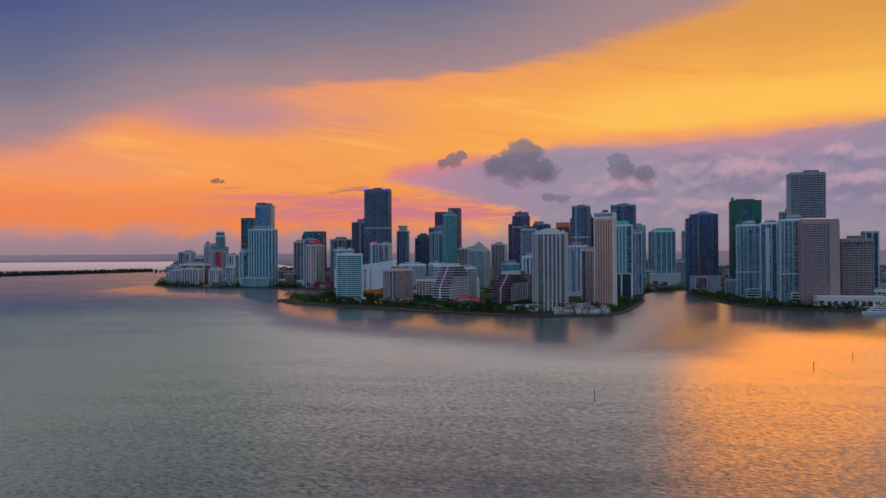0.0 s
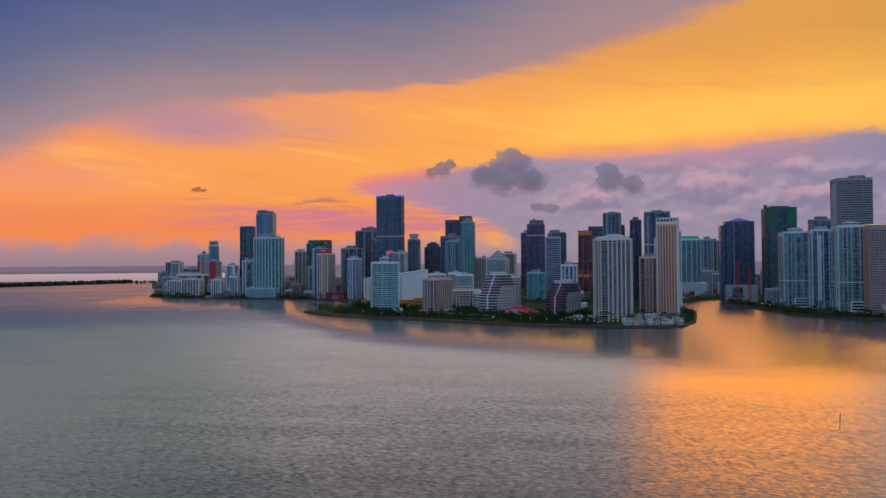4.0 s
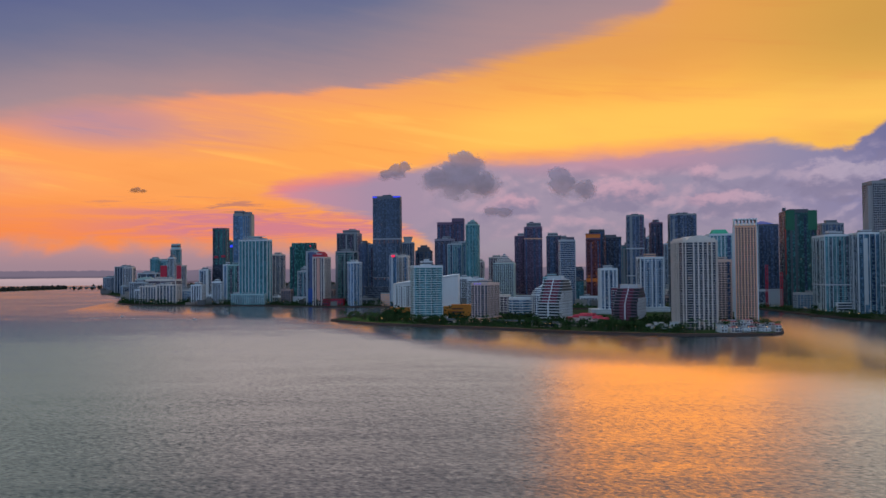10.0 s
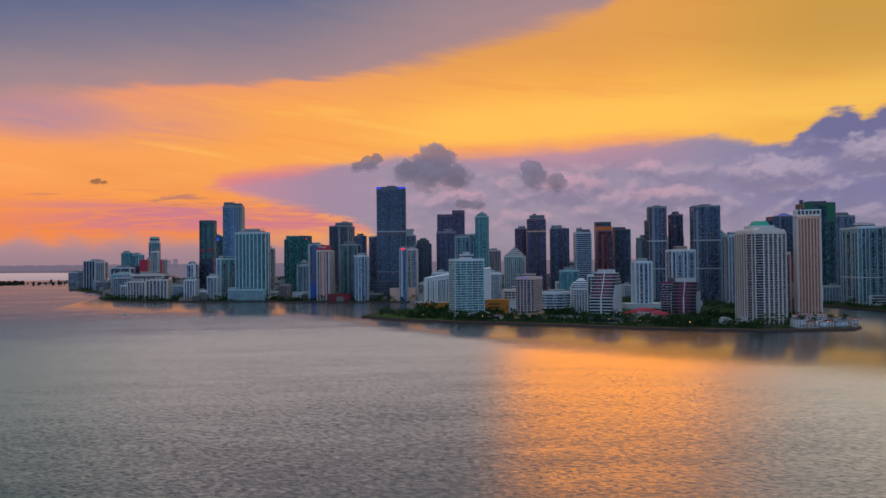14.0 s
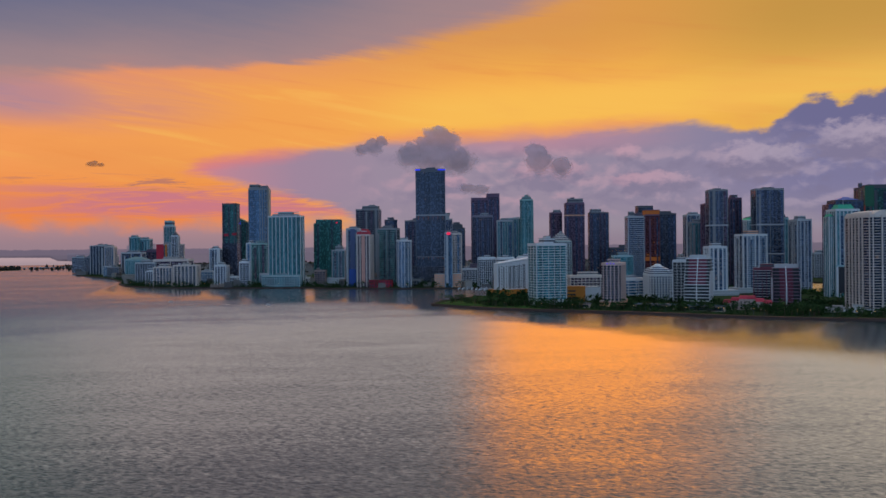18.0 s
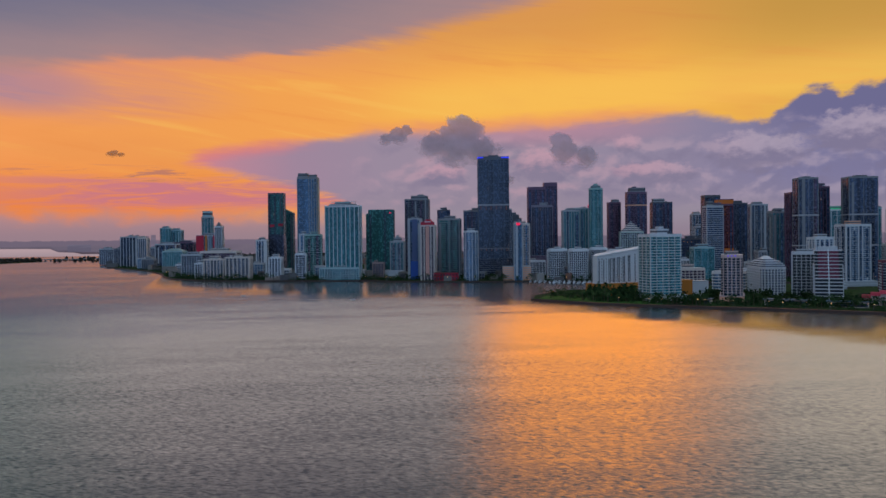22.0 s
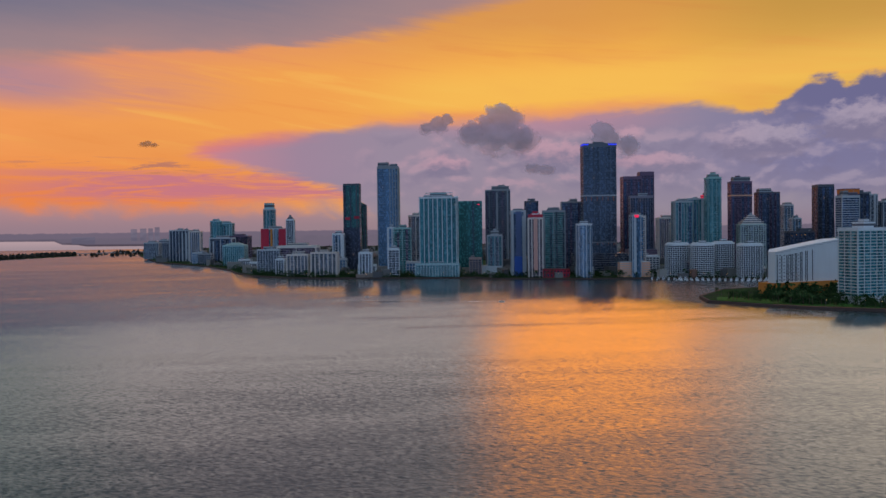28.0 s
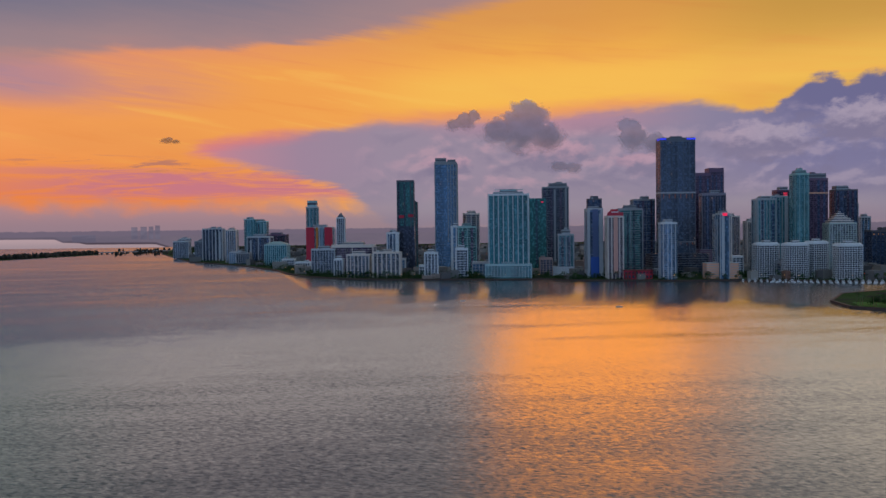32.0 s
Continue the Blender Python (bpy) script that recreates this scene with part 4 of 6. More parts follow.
pan = T("condo_tower", -164, 2059, 62, 30, -13, 248, "very tall dark blue tower with a blue-lit crown", wallm=wall("slate_cladding", (0.13, 0.15, 0.19), 0.5), glass=glazing("slate_glazing", (0.08, 0.115, 0.18), metal=0.35), slab=(0.5, 0.4), fh=3.3, pier=(10.3, 0.9, 0.8), pent=((0.3, 0.4, 3),), crown=7,
        belts=((146, 2.5, PALE, "pale mid-height belt"), (58, 1.6, GREY, "grey lower belt")), bays=False)
for x0, x1 in ((-31.9, -21), (16, 31.9)):
    part("crown_light", box(bmesh.new(), x0, x1, -16.3, -15.6, 242.2, 244.6), BLUE_LIGHT, pan, "blue lit crown panel")
part("crown_light", box(bmesh.new(), -32.2, -31.4, -12, 4, 242.2, 244.6), BLUE_LIGHT, pan, "blue lit crown panel")
DIM_AMBER = lamp_mat("dim_amber_led", (0.45, 0.13, 0.04), 0.12)
for k in range(6):
    for z0, z1 in ((137, 145.5), (54, 57.5)):
        part("facade_lamp", box(bmesh.new(), -26 + 10.3 * k - 0.35, -26 + 10.3 * k + 0.35, -16.2, -15.4, z0, z1), DIM_AMBER, pan, "amber lamp strip under a belt")
part("podium", box(bmesh.new(), -48, 52, -24, 30, 0, 38), GLASS_DARK, pan, "dark parking podium")
for k in range(9):
    part("podium_ledge", box(bmesh.new(), -48.5, 52.5, -24.5, 30.5, k * 4.2 + 3.4, k * 4.2 + 4.0), GREY, pan)
T("condo_tower", -244, 1941, 26, 34, -18, 96, "slender white tower with curved glazed bays", shape=cut(26, 38, 7), wallm=WHITE, glass=GLASS_BLUE, pier=(8, 1.6, 1.0), pent=((0.5, 0.5, 4),))
T("office_tower", 2, 2262, 40, 34, -14, 200, "dark umber tower with a stepped flat top", wallm=UMBER, glass=GLASS_WARM, slab=(0.4, 0.9), pier=(8, 1.0, 0.7), fh=3.9, pent=(), crown=6)
T("office_tower", 34, 2256, 30, 30, -14, 210, "dark umber tower joined to its lower twin", wallm=UMBER, glass=GLASS_WARM, slab=(0.4, 0.9), pier=(8, 1.0, 0.7), fh=3.9, pent=(), crown=8)
T("office_tower", -11, 2190, 46, 28, -17, 155, "black-brown tower with pale vertical ribs", wallm=wall("rib_grey", (0.28, 0.26, 0.32)), slabm=UMBER, glass=GLASS_DARK, slab=(0.3, 0.7), pier=(5.1, 0.7, 0.9), fh=3.9, pent=((0.4, 0.4, 5, 0.1, 0, PALE),), crown=5, podium=(60, 40, 40, UMBER))
blade = T("office_tower", -161, 1912, 15, 24, -14, 110, "slim blue glass tower with white edges", wallm=PALE, slabm=wall("blue_spandrel", (0.06, 0.13, 0.20)), glass=GLASS_BLUE, slab=(0.15, 0.5), pier=(15, 1.4, 0.8), pent=((0.7, 0.6, 3),), podium=(52, 22, 26, PINK, -2, 4))
part("sign", box(bmesh.new(), -3.5, 3.5, -13.3, -12.6, 103, 107.5), RED_LIGHT, blade, "red lit sign")
T("office_tower", -138, 1950, 26, 22, -16, 109, "grey-beige office slab with fine window rows", wallm=CREAM, glass=GLASS_GREY, slab=(0.3, 1.4), pier=(13, 2.2, 0.6), pent=((0.4, 0.5, 4),))
T("apartment_block", 60, 2150, 40, 26, -14, 98, "beige apartment tower with ribbed front", wallm=CREAM, glass=GLASS_WARM, slab=None, pier=(4, 1.5, 1.2), pent=((0.2, 0.4, 4, 0.3, 0), (0.2, 0.4, 4, -0.3, 0)))
T("condo_tower", -12, 2018, 32, 30, -14, 137, "pale tower with rows of glazed balconies", wallm=PALE, slabm=TEALWALL, glass=GLASS_TEAL, pier=(5.3, 1.5, 1.2), pent=((0.5, 0.5, 4),))
T("condo_tower", 12, 2016, 30, 30, -14, 142, "pale balconied tower with a red-lit edge", wallm=PALE, slabm=TEALWALL, glass=GLASS_TEAL, pier=(5, 1.5, 1.2), pent=((0.12, 0.3, 5, 0.44, -0.3, RED_LIGHT),))
T("condo_tower", 18, 1960, 26, 34, -22, 178, "tall sea-green glass tower with a rounded crown", shape=cut(26, 38, 5), wallm=SEAGREEN, glass=GLASS_TEAL, slab=(0.6, 0.45), pier=(7, 1.2, 0.8), pent=((0.7, 0.6, 5), (0.3, 0.3, 9)))
T("office_tower", 199, 2264, 28, 26, -13, 165, "dark plum tower with a notched roof", wallm=UMBER, glass=GLASS_WARM, slab=(0.3, 1.0), pier=(7, 0.8, 0.6), pent=((0.6, 0.6, 6, 0.1, 0, PALE),))
# the salmon belt puts the glow of a row of lights into paint
T("office_tower", 210, 2170, 44, 22, -13, 184, "dark umber tower with a pale rounded cap", wallm=UMBER, glass=GLASS_WARM, slab=(0.3, 0.9), pier=(6.8, 0.8, 0.7), crown=4, pent=((0.8, 0.8, 9, 0.04, 0, GREY), (0.2, 0.3, 12, -0.1, 0)), belts=((150, 3, PINK, "salmon band painted for a row of lit recesses"),))
hip = T("apartment_block", 86, 1944, 44, 36, -20, 92, "pale gridded block with a stepped pyramid top", wallm=wall("pale_green_stone", (0.50, 0.58, 0.54)), glass=GLASS_GREY, slab=(0.5, 0.8), pier=(4.4, 1.1, 0.6), pent=(), crown=2, bays=False)
for k in range(5):
    q = 1 - 0.19 * (k + 1) + 0.05
    part("stepped_top", prism(bmesh.new(), rect(44 * q, 36 * q), 89.7 + 4 * k, 93.8 + 4 * k), CREAM if k < 4 else PALE, hip)
    part("top_window_band", prism(bmesh.new(), rect(44 * q + 0.5, 36 * q + 0.5), 91 + 4 * k, 92.6 + 4 * k), GLASS_GREY, hip)
T("office_tower", 262, 2150, 44, 28, -14, 160, "navy office tower with a faceted pale crown", wallm=DARK, glass=GLASS_NAVY, slab=(0.3, 0.6), pier=(7.5, 0.8, 0.6), pent=((0.55, 0.7, 7, -0.15, 0, PALE),))
T("office_tower", 520, 2440, 24, 24, -14, 142, "pale grey tower with a yellowish rounded cap", wallm=PALE, glass=GLASS_GREY, slab=(0.3, 0.6), pier=(7, 1.4, 0.8), pent=((0.7, 0.7, 5, 0, 0, CREAM),))
T("office_tower", 463, 2330, 22, 20, -14, 107, "pale grey tower with ribs", wallm=PALE, glass=GLASS_GREY, slab=(0.3, 0.6), pier=(7, 1.2, 0.8))
lowb = T("office_block", 280, 2068, 50, 30, -14, 77, "low dark glass block with amber roof lamps", wallm=DARK, glass=GLASS_NAVY, slab=(0.3, 0.7), pier=(8, 0.7, 0.6), pent=((0.5, 0.6, 5, 0.2, 0, DARK),), bays=False)
for k in range(4):
    part("roof_lamp", box(bmesh.new(), -22 + 9 * k, -20.8 + 9 * k, -15.6, -15.0, 66 + (k % 2), 67 + (k % 2)), AMBER_LIGHT, lowb, "small amber lamp")
T("office_block", 268, 2008, 36, 24, -14, 52, "low teal glass block", wallm=DARK, glass=GLASS_TEAL, slab=(0.3, 0.7), pier=(9, 0.6, 0.6), bays=False)
T("office_tower", 345, 2080, 34, 26, -12, 172, "dark tower rising behind a banded one", wallm=DARK, glass=GLASS_DARK, slab=(0.3, 0.7), pier=(9, 0.8, 0.7), pent=(), crown=5)
for cx, cy, cw, cd, ch in ((-84, 1907, 38, 30, 58), (-58, 1868, 36, 30, 58), (-16, 1872, 32, 30, 60), (-1, 1817, 38, 30, 57)):
    c = T("apartment_block", cx, cy, cw, cd, -14, ch, "white gridded waterfront block with cut corners", shape=cut(cw, cd, 5), wallm=WHITE, glass=GLASS_DARK, slab=(0.5, 0.9), pier=(3.9, 1.0, 0.7), pent=((0.3, 0.3, 6),), crown=2)
    part("mansard_roof", prism(bmesh.new(), cut(cw, cd, 5), ch - 2.25, ch + 0.6, cut(cw * 0.8, cd * 0.8, 4)), PALE, c)
T("office_tower", 168, 2416, 40, 40, -16, 112, "beige ribbed office tower", wallm=CREAM, glass=GLASS_WARM, slab=None, pier=(4.5, 1.6, 1.2))
b69 = T("condo_tower", -106, 2166, 30, 30, -13, 146, "navy tower with white ribs and a flared crown", shape=cut(30, 30, 6), wallm=PALE, glass=GLASS_NAVY, slab=(0.4, 0.5), pier=(7, 1.0, 1.0), pent=())
part("flared_crown", prism(bmesh.new(), rect(16, 16), 143.7, 157, rect(21, 21)), PALE, b69)
T("condo_tower", -54, 2272, 40, 32, -14, 128, "navy striped tower with a rounded stepped top", wallm=DARK, slabm=GREY, glass=GLASS_NAVY, pier=(5, 1.1, 0.9), pent=((0.75, 0.7, 8), (0.4, 0.5, 13)))
T("office_tower", 352, 1990, 36, 22, -8, 151, "dark glass tower with a sloping roofline", wallm=DARK, glass=GLASS_DARK, slab=(0.25, 0.6), pier=(12, 0.6, 0.6), fh=3.9, pent=((0.7, 0.8, 4, -0.15, 0),))
red = T("office_tower", 287, 1936, 30, 24, -14, 146, "black-red tower with amber sunset glints at crown and base", wallm=UMBER, glass=GLASS_GLINT, slab=(0.2, 0.6), pier=(10, 0.7, 0.5), pent=(), crown=3)
# crown and lower band glow amber in place of reflected sunset
part("lit_crown", prism(bmesh.new(), grown(rect(30, 24), 0.3), 143.9, 152), lamp_mat("sunset_amber", (0.42, 0.12, 0.02), 0.14), red, "crown with sunset glint put in as amber glow")
part("crown_cap", prism(bmesh.new(), grown(rect(30, 24), 0.8), 152.1, 153.5), UMBER, red)
part("lit_lobby", prism(bmesh.new(), grown(rect(30, 24), 0.4), 46, 54), lamp_mat("sunset_amber", (0.42, 0.12, 0.02), 0.14), red, "band above the base with sunset glint put in as amber glow")
T("office_tower", 192, 1822, 32, 20, -8, 138, "blue-grey banded office tower", wallm=PALE, glass=GLASS_NAVY, slab=(0.25, 1.3), pier=(32, 1.4, 0.7), fh=3.9, pent=((0.3, 0.5, 8, -0.2, 0, GREY), (0.5, 0.6, 5, 0.2, 0, UMBER)), belts=(), bays=False)
T("office_block", 150, 1790, 36, 30, -14, 62, "low teal glass block", wallm=TEALWALL, glass=GLASS_TEAL, slab=(0.2, 0.4), pier=(12, 0.5, 0.4))
T("condo_tower", 522, 2170, 38, 40, -16, 156, "grey tower with pale balconies", wallm=PALE, glass=GLASS_GREY, pier=(7.5, 1.6, 1.1))
T("condo_tower", 566, 2150, 40, 40, -16, 140, "grey tower stepping down from its neighbour", wallm=PALE, glass=GLASS_BLUE, pier=(8, 1.6, 1.1))
T("condo_tower", 640, 2120, 30, 30, -16, 140, "pale blue tower with a pointed cap", wallm=PALE, glass=GLASS_BLUE, pier=(6, 1.8, 1.0), pent=((0.5, 0.5, 6),))
for bx, by, bw, bd, bh, byaw in ((288, 1687, 32, 34, 180, -20), (368, 1652, 48, 30, 180, -16)):
    T("condo_tower", bx, by, bw, bd, byaw, bh, "dark blue-grey tower with a fine frame of ribs", wallm=GREY, glass=GLASS_NAVY, slab=(0.6, 0.45), pier=(8, 1.0, 0.9), pent=((0.4, 0.5, 2),), crown=3, belts=((112, 2.5, PALE, "pale belt"), (60, 2, PALE, "pale belt")))
T("condo_tower", 308, 1735, 34, 30, -15, 158, "dark plum tower with a ribbed front", wallm=UMBER, glass=GLASS_DARK, slab=(0.5, 0.5), pier=(5, 1.0, 0.9), pent=((0.4, 0.5, 6, 0.1, 0, GREY),))
T("condo_tower", 345, 1722, 22, 26, -15, 168, "dark ribbed tower behind the pair of towers", wallm=UMBER, glass=GLASS_DARK, slab=(0.5, 0.5), pier=(5, 1.0, 0.9))
T("condo_tower", 320, 1810, 26, 30, -18, 126, "teal-grey tower between darker ones", wallm=GREY, glass=GLASS_TEAL, pier=(6, 1.2, 0.8))
T("condo_tower", 400, 1655, 18, 18, -16, 128, "slim teal tower with a rounded edge", shape=cut(20, 20, 5), wallm=TEALWALL, glass=GLASS_TEAL, pier=(6, 1.0, 0.8))
crown60 = T("condo_tower", 523, 1912, 46, 28, -13, 134, "white tower with fins and a green-lit crown", shape=bowed(46, 28, 5), wallm=WHITE, glass=GLASS_TEAL, slab=(0.7, 0.4), pier=(5, 1.8, 1.2), pent=((0.8, 0.7, 6, 0, 0, SEAGREEN),), podium=(70, 40, 32, PALE))
part("lit_cornice", prism(bmesh.new(), grown(bowed(46, 28, 5), 1.0), 132.4, 134.2), GREEN_LIGHT, crown60, "green lit cornice")
T("condo_tower", 678, 2185, 44, 30, -13, 138, "grey ribbed tower beyond the river", wallm=GREY, glass=GLASS_DARK, slab=(0.4, 0.5), pier=(5, 1.3, 1.0))
blue = T("condo_tower", 531, 1652, 52, 30, -11, 160, "dark blue tower with a blue-lit peaked roof", wallm=DARK, glass=GLASS_NAVY, slab=(0.35, 0.45), pier=(10.4, 0.8, 0.7), pent=(), crown=3, podium=(60, 40, 34, PALE))
part("side_wing", box(bmesh.new(), -36, -26.8, -10, 14, 0, 150), GLASS_NAVY, blue)
part("white_line", box(bmesh.new(), -12.4, -11.6, -16.2, -15.0, 34, 158), PALE, blue)
part("framed_box", box(bmesh.new(), -20, 4, -21.6, -19.9, 6, 31), PALE, blue, "pale framed box on the podium")
part("box_glazing", box(bmesh.new(), -18, 2, -21.8, -21.5, 8, 29), GLASS_GREY, blue)
part("peaked_roof", prism(bmesh.new(), rect(40, 26), 157.9, 164, rect(8, 3)), lamp_mat("blue_roof", (0.06, 0.10, 0.35), 0.1), blue, "blue lit peaked roof")
green = T("condo_tower", 629, 1690, 58, 44, -14, 188, "unfinished dark green tower wrapped at its top", wallm=DARK, glass=GLASS_GREEN, slab=(0.4, 0.5), pier=(11.6, 0.8, 0.7), pent=((0.6, 0.5, 4), (0.1, 0.1, 8, -0.4, 0.2)), crown=3)
wrap = wall("green_netting", (0.03, 0.15, 0.09), 0.8)
for x0, x1 in ((-29.8, -13), (13, 29.8)):
    part("safety_netting", box(bmesh.new(), x0, x1, -23.3, -21.5, 148, 187), wrap, green, "green safety netting")
part("safety_netting", box(bmesh.new(), 28.9, 30.4, -22, 20, 148, 187), wrap, green, "green safety netting")
part("red_edge", box(bmesh.new(), -30.6, -29.4, -23, -20, 60, 150), wall("site_red", (0.4, 0.05, 0.04)), green)
T("condo_tower", 770, 1795, 44, 28, -13, 171, "grey tower with a stepped roof", wallm=GREY, glass=GLASS_GREY, slab=(0.4, 0.6), pier=(6, 1.0, 0.8), pent=((0.5, 0.5, 6),))
for ix, iy, iw, idp, ih in ((552, 1466, 42, 80, 131), (566, 1312, 42, 62, 134)):
    ic = T("condo_tower", ix, iy, iw, idp, -19, ih, "pale blue glazed twin tower with white frames", wallm=WHITE, slabm=wall("pale_aqua_rail", (0.42, 0.58, 0.60)), glass=GLASS_TEAL, slab=(0.7, 0.7), fh=3.2, pier=(6.0, 1.0, 1.2), pent=((0.5, 0.3, 5, 0, -0.2), (0.3, 0.25, 8, 0.1, 0.25)),
           belts=((44, 2.0, WHITE, "white belt"),))
    part("terrace_block", box(bmesh.new(), -6, 30, -idp / 2 - 12, -idp / 2 - 0.5, 0, 16), WHITE, ic, "white stepped terrace wing")
    for k in range(3):
        part("terrace_opening", box(bmesh.new(), -5, 29, -idp / 2 - 12.4, -idp / 2 - 11.6, 3 + 4.4 * k, 5.6 + 4.4 * k), GLASS_DARK, ic)
T("condo_tower", 562, 1392, 34, 44, -19, 132, "pale blue glazed tower between the twins", wallm=WHITE, slabm=TEALWALL, glass=GLASS_BLUE, slab=(0.6, 0.4), fh=3.2, pier=(8.5, 1.6, 1.2), pent=((0.5, 0.4, 4),))
sef = T("office_tower", 660, 1474, 58, 40, -13, 225, "tall grey stone office tower with a saw-tooth corner", wallm=wall("pale_granite", (0.33, 0.31, 0.32)), glass=GLASS_DARK, slab=(0.35, 1.5), fh=4.0, pier=(3.6, 1.3, 0.6), pent=((0.4, 0.5, 4, 0.15, 0),), crown=4, bays=False)
for k in range(7):
    part("saw_tooth_bay", box(bmesh.new(), -29.5 - 0.9 * (7 - k), -29.4, -19 + 5.2 * k, -15 + 5.2 * k, 0, 214 - 9 * k), wall("pale_granite", (0.33, 0.31, 0.32)), sef)
inter = T("hotel_tower", 553, 1196, 50, 26, -13, 131, "brown stone hotel tower with a lit cornice", wallm=BROWN, glass=GLASS_WARM, slab=(0.3, 1.5), fh=3.3, pier=(3.3, 1.4, 0.5), pent=(), crown=7, bays=False)
part("lit_cornice", prism(bmesh.new(), grown(rect(50, 26), 0.7), 127.6, 128.2), lamp_mat("cornice_glow", (1.0, 0.72, 0.5), 0.45), inter, "warm lit cornice line")
part("corner_pier", box(bmesh.new(), 12, 25.8, -15.4, -12.6, 0, 124), BROWN, inter)
part("podium", box(bmesh.new(), -10, 80, -40, -13.5, 0, 16), CREAM, inter, "long pale podium with arcades")
for k in range(9):
    part("arcade_opening", box(bmesh.new(), -6 + 9 * k, -1 + 9 * k, -40.4, -39.5, 2, 9), GLASS_WARM, inter)
part("lit_sign", box(bmesh.new(), 25.9, 26.5, -12, -6, 14, 40), RED_LIGHT, inter, "red lit vertical panel")
off2 = T("office_tower", 618, 1216, 42, 30, -13, 101, "beige stone office tower with a top row of arches", wallm=wall("beige_stone", (0.36, 0.29, 0.24)), glass=GLASS_WARM, slab=(0.3, 1.5), fh=3.5, pier=(3.5, 1.2, 0.6), pent=((0.5, 0.4, 4),), crown=5, bays=False)
arch = finish(box(bmesh.new(), -1.0, 1.0, -0.3, 0.3, 90, 94.5), "top_opening", GLASS_DARK)
for k in range(9):
    child("top_opening", arch, off2, at=(-18 + 4.5 * k, -16.0, 0))
T("office_tower", 758, 1440, 22, 26, -13, 118, "dark tower with pale vertical edges", wallm=PALE, glass=GLASS_DARK, slab=None, pier=(13, 3, 1.0), pent=())
T("office_block", 830, 1350, 70, 40, -13, 56, "brown office block with window bands", wallm=BROWN, glass=GLASS_WARM, slab=(0.4, 1.5), pier=(9, 1.4, 0.7))
T("office_block", 690, 1195, 40, 30, -13, 50, "low stepped pink office block", wallm=PINK, glass=GLASS_WARM, slab=(1.2, 1.4), pier=None)

for hx, hy, hh in ((500, 1584, 80), (506, 1545, 66)):
    hoist = root("construction_hoist", hx, hy, GROUND, -12, "slim red construction mast by the river", "crane")
    for a in (-1.6, 1.6):
        for b in (-1.6, 1.6):
            part("mast_leg", box(bmesh.new(), a - 0.3, a + 0.3, b - 0.3, b + 0.3, 0, hh), REDWALL, hoist)
    rung = finish(box(bmesh.new(), -1.9, 1.9, -1.9, 1.9, 0, 0.5), "mast_frame", REDWALL)
    for k in range(int(hh / 6)):
        child("mast_frame", rung, hoist, at=(0, 0, 3 + 6 * k))
    part("lit_cab", box(bmesh.new(), -2.0, 2.0, -2.0, 2.0, hh * 0.55, hh * 0.55 + 3), REDWALL, hoist, "red cab")
for x, y, w, h in ((590, 2010, 40, 62), (640, 2060, 44, 54), (700, 2180, 50, 66), (560, 2260, 46, 58), (640, 2330, 40, 70), (470, 2060, 44, 48), (500, 1990, 30, 40), (750, 2000, 40, 60)):
    T("low_block", x, y, w, 30, -15, h, "mid-rise block beyond the river", wallm=PALE, glass=GLASS_GREY, slab=(0.3, 1.2), fh=3.8, pier=(6, 1.6, 0.6))

# ---- towers and houses on the island ----
T("condo_tower", -158, 1371, 42, 27, 4, 84, "white tower of stacked balcony bands on the island", wallm=WHITE, slabm=wall("pale_mint_paint", (0.60, 0.70, 0.68)), glass=GLASS_TEAL, slab=(1.2, 0.95), fh=3.25, pier=(8.4, 0.8, 1.0), pent=((0.38, 0.6, 6), (0.16, 0.3, 9)), base=5, podium=(50, 34, 7, WHITE, 3, 0), bays=False)
beige = T("apartment_block", -75, 1345, 24, 58, -33, 58, "rose-beige tower with paired window bays", shape=cut(24, 60, 5), wallm=wall("rose_stucco", (0.60, 0.45, 0.42)), glass=GLASS_DARK, slab=(0.6, 0.8), fh=3.1, pier=(5.5, 1.8, 0.9), pent=((0.6, 0.3, 4, 0, 0),), base=8, podium=(28, 64, 7, PINK))
for k in range(3):
    part("roof_light", box(bmesh.new(), -5 + 4 * k, -3 + 4 * k, -31.4, -30.6, 54, 55.4), VIOLET_LIGHT, beige, "violet roof light")
# fan-shaped hotel: white slabs that step up towards one end, cut by dark vertical slots
fan = root("hotel", -151, 1494, GROUND, 11, "white fan-shaped hotel with tall dark window slots", "building")
front = [(-49 + 13.4 * k, 4.0 * math.sin(math.pi * k / 8) - 14) for k in range(9)]
outline = front + [(66, 0), (58, 14), (-30, 14), (-48.3, -2)]
bm = bmesh.new()
lo = [bm.verts.new((a, b, 6)) for a, b in outline]
hi = [bm.verts.new((a, b, 60 + 0.13 * a)) for a, b in outline]
bm.faces.new(lo[::-1]), bm.faces.new(hi)
for k in range(len(outline)):
    m = (k + 1) % len(outline)
    bm.faces.new((lo[k], lo[m], hi[m], hi[k]))
part("body", bm, WHITE, fan, "smooth white walls with a sloping roofline")
for k in range(8):
    (xa, ya), (xb, yb) = front[k], front[k + 1]
    part("roof_coping", box(bmesh.new(), 0, 13.5, -0.5, 0.6, 0, 0.9), PALE, fan, at=(xa, ya, 58.6 + 0.13 * xa), yaw=math.atan2(yb - ya, xb - xa))
